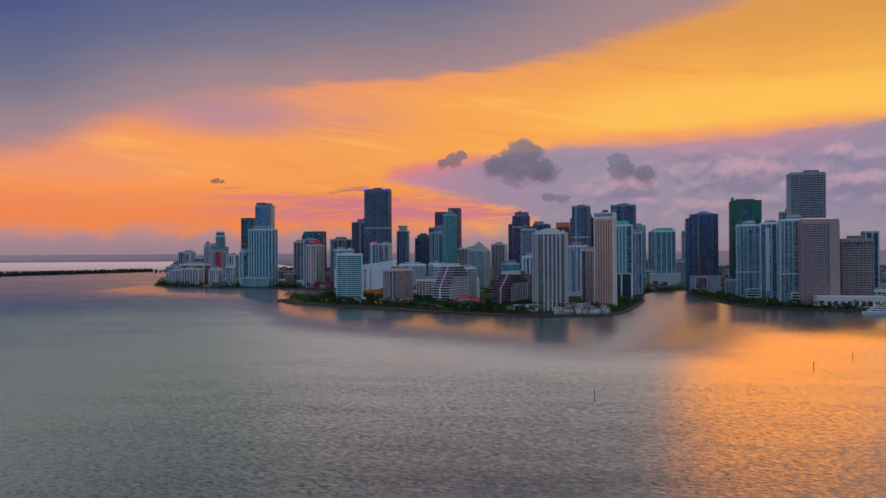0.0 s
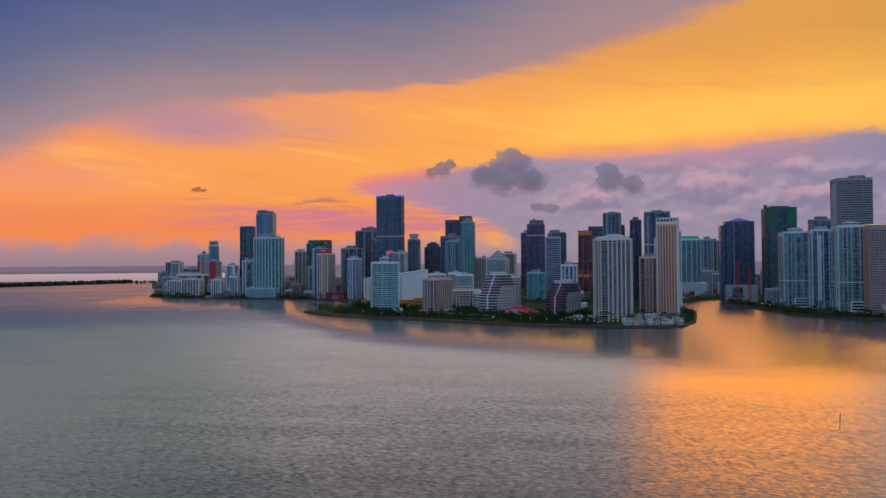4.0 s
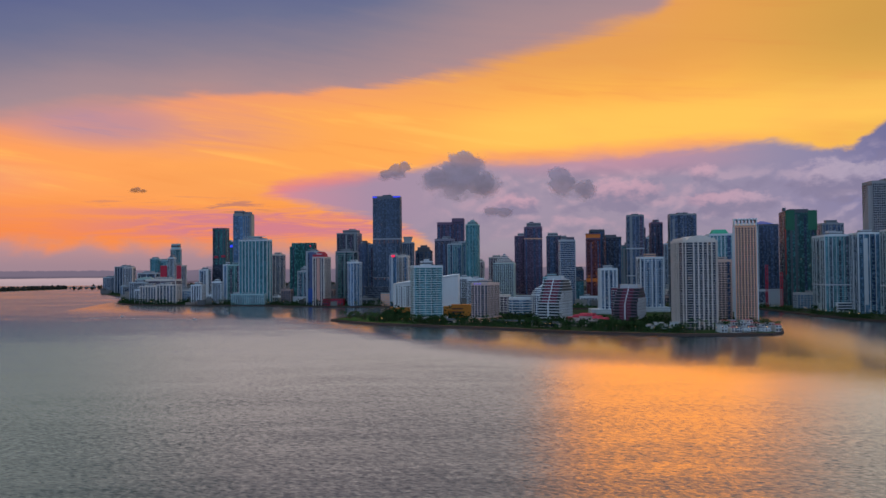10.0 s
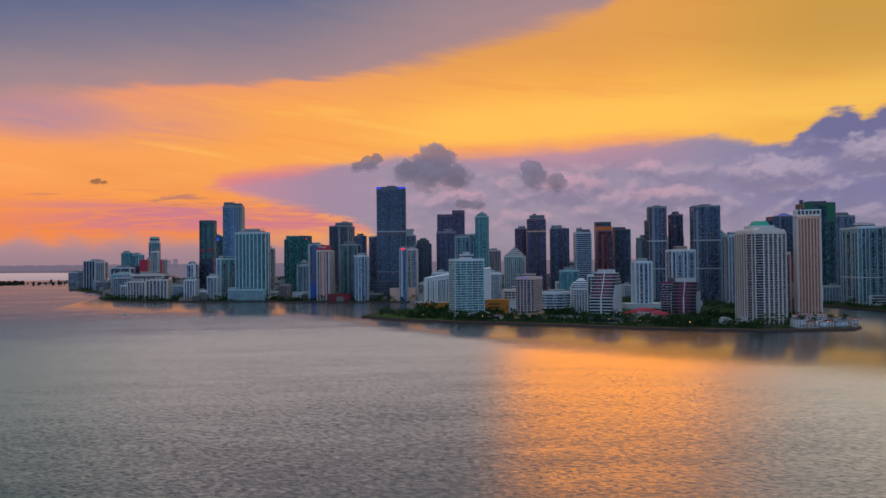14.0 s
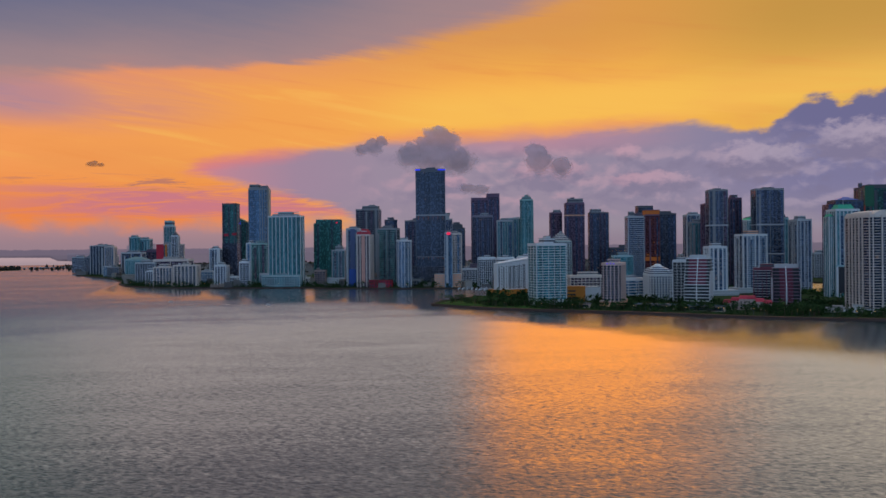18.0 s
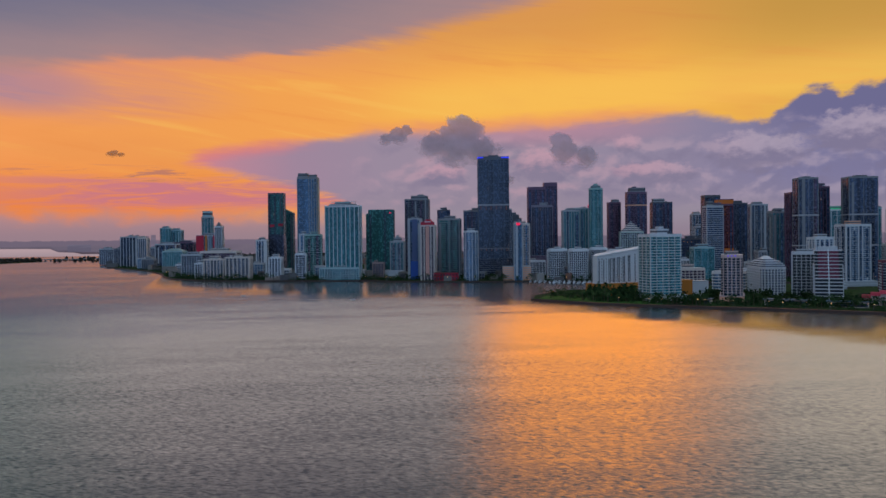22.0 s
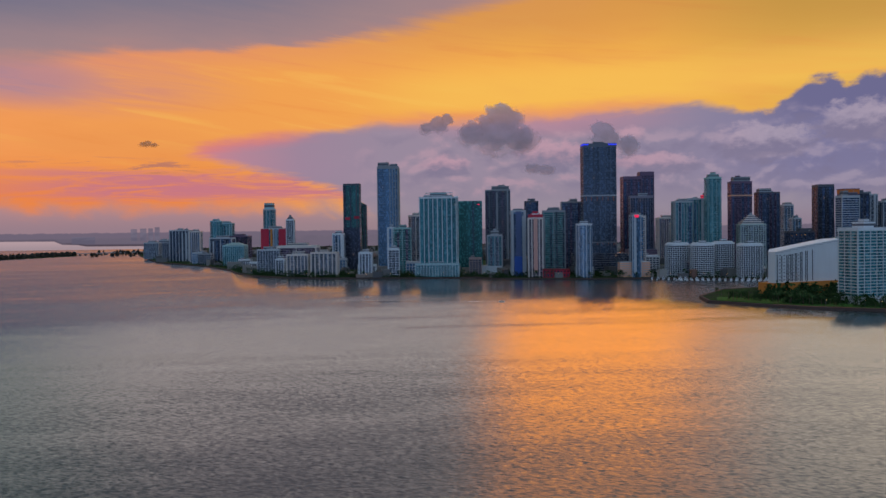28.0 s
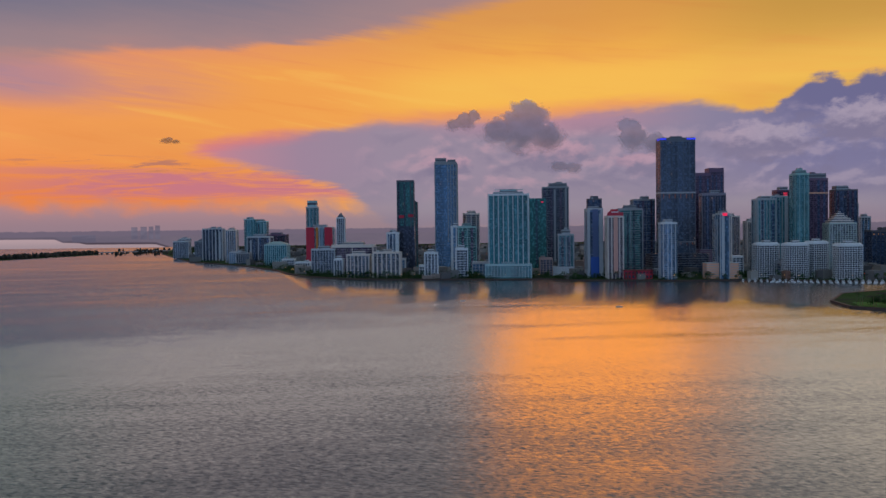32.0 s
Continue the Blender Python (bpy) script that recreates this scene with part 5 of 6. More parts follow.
for a in (-45.5, -37.5, -28.5, -26, -21, -18.5, -13, -10.5, -4, -1.5, 5, 7.5, 16):
    k = min(int((a + 49) / 13.4), 7)
    (xa, ya), (xb, yb) = front[k], front[k + 1]
    b = ya + (yb - ya) * (a - xa) / (xb - xa)
    hh = 53 + 0.13 * a
    slot = part("window_slot", box(bmesh.new(), a - 0.6, a + 0.6, b - 0.3, b + 0.6, 17.5, hh), GLASS_DARK, fan)
    for z in range(20, int(hh) - 2, 4):
        part("balcony_rail", box(bmesh.new(), a - 0.65, a + 0.65, b - 0.7, b - 0.31, z, z + 0.8), PALE, slot)
part("podium", box(bmesh.new(), -50, 59, -17, 12, 0, 16.2), ORANGE, fan, "orange podium wall")
pane = finish(box(bmesh.new(), -0.8, 0.8, -0.25, 0.4, 0, 1.3), "small_window", GLASS_DARK)
for a in (-46, -41, -33, -23.5, -15.8, -7.2):
    k = min(int((a + 49) / 13.4), 7)
    (xa, ya), (xb, yb) = front[k], front[k + 1]
    for r in range(8):
        child("small_window", pane, fan, at=(a, ya + (yb - ya) * (a - xa) / (xb - xa), 19 + 4.2 * r))
garage = root("parking_garage", -92, 1440, GROUND, -10, "orange-painted parking garage with a pale side block", "building")
part("body", box(bmesh.new(), -18, 14, -9, 9, 0, 20), ORANGE, garage)
part("lower_body", box(bmesh.new(), -30, -18.1, -7, 9, 0, 14), ORANGE, garage)
part("roof_edge", box(bmesh.new(), -18.4, 14.4, -9.4, 9.4, 20, 20.8), ORANGE, garage)
# black strips stand for the shade within the open parking decks
for k in range(3):
    part("parking_opening", box(bmesh.new(), -17, 0, -9.2, -8.6, 3.5 + 5 * k, 5.3 + 5 * k), BLACK, garage)
part("side_block", box(bmesh.new(), 14.1, 36, -8, 9, 0, 19), WHITE, garage, "pale blank side block")
part("side_block_roof", box(bmesh.new(), 13.9, 36.4, -8.4, 9.4, 19, 19.7), PALE, garage)
T("low_block", -20, 1560, 60, 24, -10, 34, "beige low block with a flat roof behind the garage", wallm=CREAM, glass=GLASS_WARM, slab=(0.4, 1.2), fh=4.0, pier=(6, 1.4, 0.8))
T("hall", 20, 1500, 48, 30, 0, 31, "white oval low block with curved balconies", shape=oval(50, 32, 18), wallm=WHITE, glass=GLASS_BLUE, slab=(1.2, 1.6), fh=4.2, pier=(5, 1.0, 1.0), pent=((0.5, 0.5, 3),))
step = T("apartment_block", 38, 1440, 30, 80, -20, 39, "white gridded block with a rounded stepped top", shape=cut(32, 82, 6), wallm=WHITE, glass=GLASS_NAVY, slab=(0.5, 1.3), fh=3.4, pier=(4.2, 2.0, 0.8), pent=(), crown=2)
for k in range(4):
    q = (0.96, 0.88, 0.74, 0.46)[k]
    part("stepped_top", prism(bmesh.new(), cut(32 * q, 82 * q, 5 * q), 36.7 + 2.7 * k, 39.3 + 2.7 * k), WHITE, step)
    part("top_window_band", prism(bmesh.new(), cut(32 * q + 0.5, 82 * q + 0.5, 5 * q), 37.3 + 2.7 * k, 38.4 + 2.7 * k), GLASS_NAVY, step)
bm = bmesh.new()
bmesh.ops.create_uvsphere(bm, u_segments=20, v_segments=10, radius=1.0, matrix=Matrix.Translation((0, 0, 47.0)) @ Matrix.Diagonal((6.0, 13.0, 4.0, 1)))
part("dome", bm, WHITE, step, "white rounded dome on the roof")


def terraces(x, y, w, d, yaw, h, label, lean, tops):
    """A terraced block: maroon walls between white balcony edges, stepping back towards the water."""
    top = root("terraced_block", x, y, GROUND, yaw, label, "building")
    n = int(h / 3.9)
    dark, edgem = (BLACK, WHITE) if lean < 0.5 else (UMBER, wall("plum_edge", (0.30, 0.21, 0.28)))
    for k in range(n):
        z = h * k / n
        back = max(0.0, (z - lean * h) / (h * (1 - lean)))
        y0 = -d / 2 + back * d * 0.42
        y1 = d / 2 - max(0.0, (z - 0.72 * h) / h) * d * 0.9
        part("terrace_wall", box(bmesh.new(), -w / 2 + 0.8, w / 2 - 0.8, y0 + 1.6, y1 - 1.2, z + 0.02, z + h / n), dark, top)
        part("terrace_window_band", box(bmesh.new(), -w / 2 + 0.5, w / 2 - 0.5, y0 + 1.3, y1 - 1.0, z + 0.5, z + h / n - 0.5), BLACK, top)
        if back > 0 or lean > 0.5:
            part("maroon_panel", box(bmesh.new(), -w * (0.36 if lean < 0.5 else 0.24), w * (0.36 if lean < 0.5 else 0.24), y0 + 0.1, y0 + 1.0, z + 0.5, z + h / n - 0.2), MAROON, top, "maroon front panel")
        part("terrace_edge", box(bmesh.new(), -w / 2 - 0.1, w / 2 + 0.1, y0 - 0.3, y1 + 0.3, z + h / n - 0.15, z + h / n + (0.26 if lean > 0.5 else 1.0 if back <= 0 else 0.55)), edgem, top)
    rib = finish(box(bmesh.new(), -0.3, 0.3, -0.6, 0.6, 0, h * 0.74), "white_rib", WHITE)
    for k in range(int(d / 5.5)):
        yy = -d / 2 + 5.5 + 5.5 * k
        hh = h * min(1.0, lean + (5.5 + 5.5 * k) / (d * 0.42) * (1 - lean)) - 1
        me = rib if hh >= h * 0.74 else finish(box(bmesh.new(), -0.3, 0.3, -0.6, 0.6, 0, hh), "white_rib", WHITE)
        child("white_rib", me, top, at=(-w / 2, yy, 0), yaw=-math.pi / 2)
        child("white_rib", me, top, at=(w / 2, yy, 0), yaw=math.pi / 2)
    bm = bmesh.new()
    a, b = (-d / 2 - 1.9, lean * h), (-d / 2 + d * 0.42 - 1.9, h + 0.8)
    vs = [bm.verts.new(p) for s in (-0.5, 0.5) for p in ((s, a[0], a[1] - 2), (s, a[0], a[1] + 1.4), (s, b[0], b[1] + 1.4), (s, b[0] + 2, b[1] - 2))]
    for f in ((0, 1, 2, 3), (7, 6, 5, 4), (0, 4, 5, 1), (1, 5, 6, 2), (2, 6, 7, 3), (3, 7, 4, 0)):
        bm.faces.new([vs[i] for i in f])
    part("sloping_rib", bm, WHITE, top, "white sloping rib")
    part("front_rib", box(bmesh.new(), -0.8, 0.8, -d / 2 - 1.4, -d / 2 + 0.8, 0, lean * h), WHITE, top)
    part("rooftop_plant", box(bmesh.new(), -w * tops, w * tops, -d * 0.06, d * 0.16, h, h + 5), PALE, top)
    return top


terraces(12, 1284, 30, 58, -36, 60, "white and maroon terraced block stepping back from the water", 0.42, 0.35)
T("apartment_block", 34, 1352, 32, 30, -36, 60, "black and white striped wing beside the terraces", wallm=WHITE, glass=BLACK, slab=(0.4, 0.6), fh=3.9, pier=(5.4, 1.0, 1.0), bays=False, pent=((0.7, 0.7, 3),))
terraces(102, 1236, 31, 58, -34, 48, "lower maroon and white terraced block with a sloping rib", 0.55, 0.4)
T("apartment_block", 120, 1300, 32, 30, -34, 49, "dark maroon striped wing beside the terraces", wallm=MAROON, slabm=WHITE, glass=GLASS_DARK, slab=(0.6, 0.7), fh=3.2, pier=(5, 1.4, 1.0))

villa = root("row_of_villas", 36, 1216, GROUND, -38, "row of cream villas with red tiled roofs", "building")
for k in range(6):
    hh = (8, 11, 13, 13, 10, 8)[k]
    body = part("villa_body", box(bmesh.new(), -27 + 9 * k, -18.4 + 9 * k, -8, 9, 0, hh), wall("rose_stucco", (0.60, 0.45, 0.42)), villa)
    part("tiled_roof", prism(bmesh.new(), [(a - 22.7 + 9 * k, b + 0.5) for a, b in rect(9.6, 18.6)], hh, hh + 3.4, [(a - 22.7 + 9 * k, b + 0.5) for a, b in rect(8.4, 13)]), ROOFTILE, villa, "red tiled hipped roof")
    for z in (1.2, 4.6, 8.0)[: hh // 4]:
        for s in (1.6, 5.4):
            part("window", box(bmesh.new(), -27 + 9 * k + s, -27 + 9 * k + s + 1.8, -8.25, -7.8, z, z + 1.9), GLASS_DARK, body)
    part("balcony", box(bmesh.new(), -26.4 + 9 * k, -19 + 9 * k, -9.6, -8.0, 3.6, 4.4), WHITE, body)

T("apartment_block", 160, 1486, 28, 24, -10, 78, "white slab tower with blue window strips", wallm=WHITE, glass=GLASS_BLUE, slab=(0.4, 0.9), fh=3.1, pier=(7, 3.0, 1.1), pent=((0.5, 0.5, 4),), podium=(60, 36, 8, PALE))
T("condo_tower", 252, 1530, 40, 30, -8, 97, "pale grey tower with rose-beige bays and balconies", wallm=WHITE, glass=GLASS_BLUE, slab=(0.8, 1.2), fh=3.1, pier=(6.6, 2.0, 1.0), pent=((0.45, 0.5, 5, 0, 0, PINK),), podium=(60, 36, 8, PALE))
T("condo_tower", 372, 1568, 24, 36, -14, 122, "pale grey slab tower with balcony stripes", wallm=PALE, glass=GLASS_GREY, slab=(0.6, 0.8), fh=3.1, pier=(6, 1.8, 1.0))
def rounded(w, d, n=28, e=0.5):
    """A rectangle with strongly rounded corners."""
    out = []
    for i in range(n):
        c, q = math.cos(2 * math.pi * i / n), math.sin(2 * math.pi * i / n)
        out.append((math.copysign(abs(c) ** e, c) * w / 2, math.copysign(abs(q) ** e, q) * d / 2))
    return out


plan = rounded(48, 54)
two = T("condo_tower", 151, 1145, 48, 54, -8, 111, "cream round-cornered tower with an arched crown", shape=plan, wallm=CREAM, slabm=CREAM, glass=GLASS_DARK, slab=(0.8, 0.7), fh=3.0, pier=None, pent=(), crown=2.5)
for i in range(28):
    (xa, ya), (xb, yb) = plan[i], plan[(i + 1) % 28]
    run, ang = math.hypot(xb - xa, yb - ya), math.atan2(yb - ya, xb - xa)
    if i % 7 in (2, 5):
        continue
    for u in ((0.25, 0.75) if run > 6 else (0.5,)):
        bay = finish(box(bmesh.new(), -min(run * 0.15, 0.7), min(run * 0.15, 0.7), -1.3, 0.6, 0, 108), "wall_bay", CREAM)
        child("wall_bay", bay, two, at=(xa + (xb - xa) * u, ya + (yb - ya) * u, 0), yaw=ang)
bm = bmesh.new()
for y in (-24.5, 24.5):
    row = [bm.verts.new((15.5 * math.cos(math.pi * k / 12), y, 108.4 + 6.0 * math.sin(math.pi * k / 12))) for k in range(13)]
    bm.faces.new(row)
vs = list(bm.verts)
for k in range(12):
    bm.faces.new((vs[k], vs[k + 1], vs[k + 14], vs[k + 13]))
bm.faces.new((vs[0], vs[13], vs[25], vs[12]))
bmesh.ops.recalc_face_normals(bm, faces=bm.faces)
part("arched_crown", bm, CREAM, two, "pale arched crown")
for sx in (-1, 1):
    part("shoulder", box(bmesh.new(), sx * 18.2 - 1.8, sx * 18.2 + 1.8, -22, 22, 108.4, 111.5), CREAM, two)
three = T("condo_tower", 234, 1171, 26, 20, -24, 131, "salmon tower with white edges and a framed crown", wallm=PINK, slabm=wall("pale_salmon", (0.84, 0.50, 0.36)), glass=GLASS_DARK, slab=(0.7, 1.0), fh=3.0, pier=(3.7, 2.0, 1.0), pent=(), crown=2, bays=False)
for sx in (-1, 1):
    for y0, y1 in ((-10.6, -8.2), (-1.4, 1.4), (8.2, 10.6)):
        part("side_bay", box(bmesh.new(), 13.6 * sx - 0.8, 13.6 * sx + 0.8, y0, y1, 0, 128), WHITE, three)
part("crown_wall", box(bmesh.new(), -14.2, 14.2, -11.2, 11.2, 128.8, 131.5), WHITE, three)
for k in range(7):
    part("crown_post", box(bmesh.new(), -14 + 4.4 * k, -12.4 + 4.4 * k, -11.2, 11.2, 131.5, 136), WHITE, three)
part("crown_frame", box(bmesh.new(), -14.4, 14.4, -11.4, 11.4, 136, 137.6), WHITE, three)
for k in range(6):
    part("crown_lamp", box(bmesh.new(), -11.9 + 4.4 * k, -11.1 + 4.4 * k, -11.5, -11.3, 129.6, 130.4), AMBER_LIGHT, three)
T("condo_tower", 222, 1214, 26, 22, -24, 88, "pink-beige tower behind the salmon tower", wallm=wall("pale_rose_stucco", (0.68, 0.53, 0.47)), glass=GLASS_DARK, slab=(0.6, 1.3), fh=3.0, pier=(4.4, 1.5, 0.9), pent=((0.6, 0.6, 3),))
tg = T("condo_tower", 306, 1384, 34, 30, -14, 130, "pale teal tower with a green roof", wallm=WHITE, slabm=TEALWALL, glass=GLASS_TEAL, slab=(0.8, 0.8), fh=3.1, pier=(6, 2.0, 1.1), pent=(), crown=3)
part("green_roof", prism(bmesh.new(), rect(25, 21), 127.7, 134.5, rect(18, 14)), wall("green_roof", (0.05, 0.40, 0.24)), tg, "bright green roof")
part("lower_wing", box(bmesh.new(), -24, -17.9, -9, 9, 0, 117), GLASS_TEAL, tg)
for a in (-23.6, -21, -18.5):
    part("wing_pier", box(bmesh.new(), a - 0.5, a + 0.5, -9.5, -8.8, 0, 117), WHITE, tg)
for b in (-8, -2.7, 2.7, 8):
    part("wing_pier", box(bmesh.new(), -24.5, -23.9, b - 0.5, b + 0.5, 0, 117), WHITE, tg)
part("lower_green_roof", prism(bmesh.new(), [(a - 21, b) for a, b in rect(6, 16)], 117, 120.5, [(a - 21, b) for a, b in rect(3, 9)]), wall("green_roof", (0.05, 0.40, 0.24)), tg, "bright green roof")
# solid black box stands for the shade inside the open base
part("tall_loggia", box(bmesh.new(), -16.2, 16.2, -17.2, -14.0, 6, 44), BLACK, tg, "black box for the shade in a tall loggia")
for a in (-16.4, -1.5, 15.2):
    part("loggia_column", box(bmesh.new(), a - 1.2, a + 1.2, -17.8, -16.9, 0, 44), WHITE, tg)
part("loggia_beam", box(bmesh.new(), -18.5, 18.5, -18, -14, 44, 46.5), TEALWALL, tg)
tip = root("terrace_houses", 184, 1078, GROUND, -4, "cluster of white terrace houses with gardens", "building")
rng = random.Random(5)
for k in range(20):
    row = k // 8 if k < 16 else 2
    hx, hy = -33 + 9.0 * (k % 8) + rng.uniform(-1.6, 1.6) + (14 if k > 15 else 0), -9 + 13 * row + rng.uniform(-3, 3)
    hh = rng.choice((5, 6, 8)) + 3.4 * row
    house = part("house", box(bmesh.new(), hx - rng.uniform(3.2, 4.6), hx + rng.uniform(2.6, 4.0), hy - 5.5, hy + 5, 0, hh), (WHITE, CREAM, PALE)[k % 3], tip)
    for z in ((1.2, hh - 2.8) if hh > 5.5 else (1.2,)):
        for s in (-2.2, 1.4):
            part("window", box(bmesh.new(), hx + s - 0.9, hx + s + 0.9, hy - 5.75, hy - 5.3, z, z + 1.9), GLASS_DARK, house)
    part("terrace_rail", box(bmesh.new(), hx - 3.6, hx + 3.6, hy - 7.2, hy - 5.8, hh - 3.2, hh - 2.4), WHITE, house)
    part("roof_edge", box(bmesh.new(), hx - 3.6, hx + 3.6, hy - 5.7, hy + 4.6, hh, hh + 0.4), (GREY, ROOFTILE, DARK)[k % 3], house)
lowhouse = root("garden_houses", 112, 1142, GROUND, -36, "low white houses with stepped flat roofs in a garden", "building")
for k in range(5):
    hh = (4.5, 7, 5, 8, 4)[k]
    house = part("house", box(bmesh.new(), -24 + 10 * k, -15 + 10 * k, -6 + 2 * (k % 2), 6, 0, hh), WHITE, lowhouse)
    part("roof_edge", box(bmesh.new(), -24.8 + 10 * k, -14.2 + 10 * k, -7 + 2 * (k % 2), 7, hh, hh + 0.6), PALE, lowhouse)
    part("window", box(bmesh.new(), -22 + 10 * k, -17 + 10 * k, -6.3 + 2 * (k % 2), -5.9 + 2 * (k % 2), 1, 3), GLASS_DARK, house)
for px, py, pw, pd, ph, pyaw in ((-62, 1258, 46, 10, 7, -42), (-20, 1212, 40, 10, 7, -42), (-140, 1322, 40, 9, 6, -44)):
    pav = root("pavilion", px, py, GROUND, pyaw, "low pavilion with a blue-grey flat roof", "building")
    part("body", box(bmesh.new(), -pw / 2, pw / 2, -pd / 2, pd / 2, 0, ph - 1), CREAM, pav)
    part("window_band", box(bmesh.new(), -pw / 2 + 1, pw / 2 - 1, -pd / 2 - 0.2, -pd / 2 + 0.3, 1, ph - 2), GLASS_DARK, pav)
    part("roof", box(bmesh.new(), -pw / 2 - 1.5, pw / 2 + 1.5, -pd / 2 - 1.5, pd / 2 + 1.5, ph - 1, ph), plain("blue_grey_roof", (0.12, 0.17, 0.24)), pav)

# ---- low buildings between the towers ----
rng = random.Random(11)
LOW = [(-690, 2260), (-640, 2290), (-585, 2240), (-500, 2160), (-430, 2200), (-395, 2110), (-300, 2120), (-285, 2060), (-215, 2010), (-120, 2040), (-100, 1985), (-40, 1960), (-62, 1890), (935, 2575), (880, 2450), (36, 1862), (170, 1880),
       (230, 1790), (330, 1900), (420, 1800), (430, 1880), (480, 1960), (600, 1900), (690, 1760), (560, 1560), (600, 1600), (700, 1600), (730, 1350), (800, 1600), (850, 1500), (900, 1750), (960, 1600), (-800, 2640), (-830, 2740), (-700, 2600), (-650, 2520), (-940, 2960), (-960, 3020), (-1010, 3420), (-1120, 3800), (-1050, 3480)]
for i, (x, y) in enumerate(LOW):
    w, d, h = rng.uniform(22, 40), rng.uniform(18, 30), rng.uniform(14, 38)
    wm, gm = rng.choice(((WHITE, GLASS_GREY), (CREAM, GLASS_WARM), (GREY, GLASS_DARK), (PALE, GLASS_BLUE), (BROWN, GLASS_DARK)))
    tone = {WHITE: "white", CREAM: "cream", GREY: "grey", PALE: "pale grey", BROWN: "brown"}[wm]
    T("low_block", x, y, w, d, -15, h, "low %s block between the towers" % tone, wallm=wm, glass=gm, slab=(0.3, 1.2), fh=3.8, pier=(6, 1.6, 0.6), pent=((0.3, 0.3, 3, rng.uniform(-0.25, 0.25), 0),))
hall = root("red_hall", -289, 1958, GROUND, -18, "bright red waterside hall with a bowed front", "building")
front = bowed(46, 18, 5)
part("body", prism(bmesh.new(), front, 0, 14), REDWALL, hall)
part("roof", prism(bmesh.new(), grown(front, 0.9), 14, 15.2), wall("dark_red_roof", (0.2, 0.03, 0.03)), hall)
part("canopy", prism(bmesh.new(), grown(front, 1.4), 7.6, 8.3), REDWALL, hall)
for k in range(8):
    (xa, ya), (xb, yb) = front[k], front[k + 1]
    pane = box(bmesh.new(), 1.2, 4.6, -0.25, 0.4, 2, 6.4)
    part("window", pane, GLASS_DARK, hall, at=(xa, ya, 0), yaw=math.atan2(yb - ya, xb - xa))
    part("upper_window", box(bmesh.new(), 1.2, 4.6, -0.25, 0.4, 9.4, 12.2), GLASS_DARK, hall, at=(xa, ya, 0), yaw=math.atan2(yb - ya, xb - xa))

# ---- far shores and the low bridge ----
def woods(name, line, width, low, high, n, label, seed):
    """Far tree cover: one bumpy strip of many clumps."""
    r = random.Random(seed)
    verts, faces = [], []
    for _ in range(n):
        u = r.random() * (len(line) - 1)
        i = min(int(u), len(line) - 2)
        p = Vector(line[i]).lerp(Vector(line[i + 1]), u - i)
        x, y = p.x + r.uniform(-1, 1) * width / 2, p.y + r.uniform(-1, 1) * width / 2
        h, w = r.uniform(low, high), r.uniform(3, 8)
        k = len(verts)
        m = 6
        for z, q in ((0.0, 0.7), (0.45, 1.0), (0.8, 0.7)):
            for j in range(m):
                a = 2 * math.pi * (j + r.random() * 0.7) / m
                e = q * r.uniform(0.75, 1.25)
                verts.append((x + w * e * math.cos(a), y + w * e * math.sin(a), 1.0 + h * z * r.uniform(0.88, 1.1)))
        verts.append((x, y, 1.0 + h))
        for lv in (0, 1):
            for j in range(m):
                faces.append((k + lv * m + j, k + lv * m + (j + 1) % m, k + (lv + 1) * m + (j + 1) % m, k + (lv + 1) * m + j))
        for j in range(m):
            faces.append((k + 2 * m + j, k + 2 * m + (j + 1) % m, k + 3 * m))
    me = bpy.data.meshes.new(name)
    me.from_pydata(verts, [], faces)
    me.materials.append(FAR_LEAF)
    return tagged(new(name, me), label, "trees", kind="stuff")


KEYLAND = [(-2700, 2500), (-2250, 3050), (-1960, 3470), (-1800, 3800), (-1660, 4180), (-1575, 4360)]
strip("ground", KEYLAND, 60, -2, 1.6, LAND, "narrow wooded causeway island across the bay", "ground")
woods("woods", KEYLAND, 40, 7, 21, 900, "trees and palms on the causeway island, backlit tone in their colour", 2)
bridge = root("bridge", -1435, 4490, 0, math.degrees(math.atan2(260, 280)), "long low concrete causeway bridge on many piers", "bridge")
BL = math.hypot(280, 260)
part("deck", box(bmesh.new(), -BL / 2, BL / 2, -7, 7, 6.4, 9.0), GREY, bridge)
for s in (-6.8, 6.8):
    part("railing", box(bmesh.new(), -BL / 2, BL / 2, s - 0.2, s + 0.2, 9.0, 10.1), GREY, bridge)
bpier = finish(box(bmesh.new(), -1.6, 1.6, -6, 6, -2, 7.2), "bridge_pier", DARK)
for k in range(15):
    child("bridge_pier", bpier, bridge, at=(-BL / 2 + BL * (k + 0.5) / 15, 0, 0))
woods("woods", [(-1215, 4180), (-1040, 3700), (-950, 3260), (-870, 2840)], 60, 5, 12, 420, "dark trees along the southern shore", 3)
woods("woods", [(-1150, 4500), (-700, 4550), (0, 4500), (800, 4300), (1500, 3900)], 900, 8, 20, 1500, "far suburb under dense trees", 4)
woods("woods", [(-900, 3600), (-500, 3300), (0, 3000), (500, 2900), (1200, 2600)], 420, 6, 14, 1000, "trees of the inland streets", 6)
for x, y, h, w in ((-1250, 4900, 60, 50), (-1120, 4700, 55, 60)):
    T("far_tower", x, y, w, 26, -10, h, "far grey apartment block by the shore", wallm=PALE, glass=GLASS_GREY, slab=(0.5, 0.8), skip=2, pier=(9, 2, 0.8))

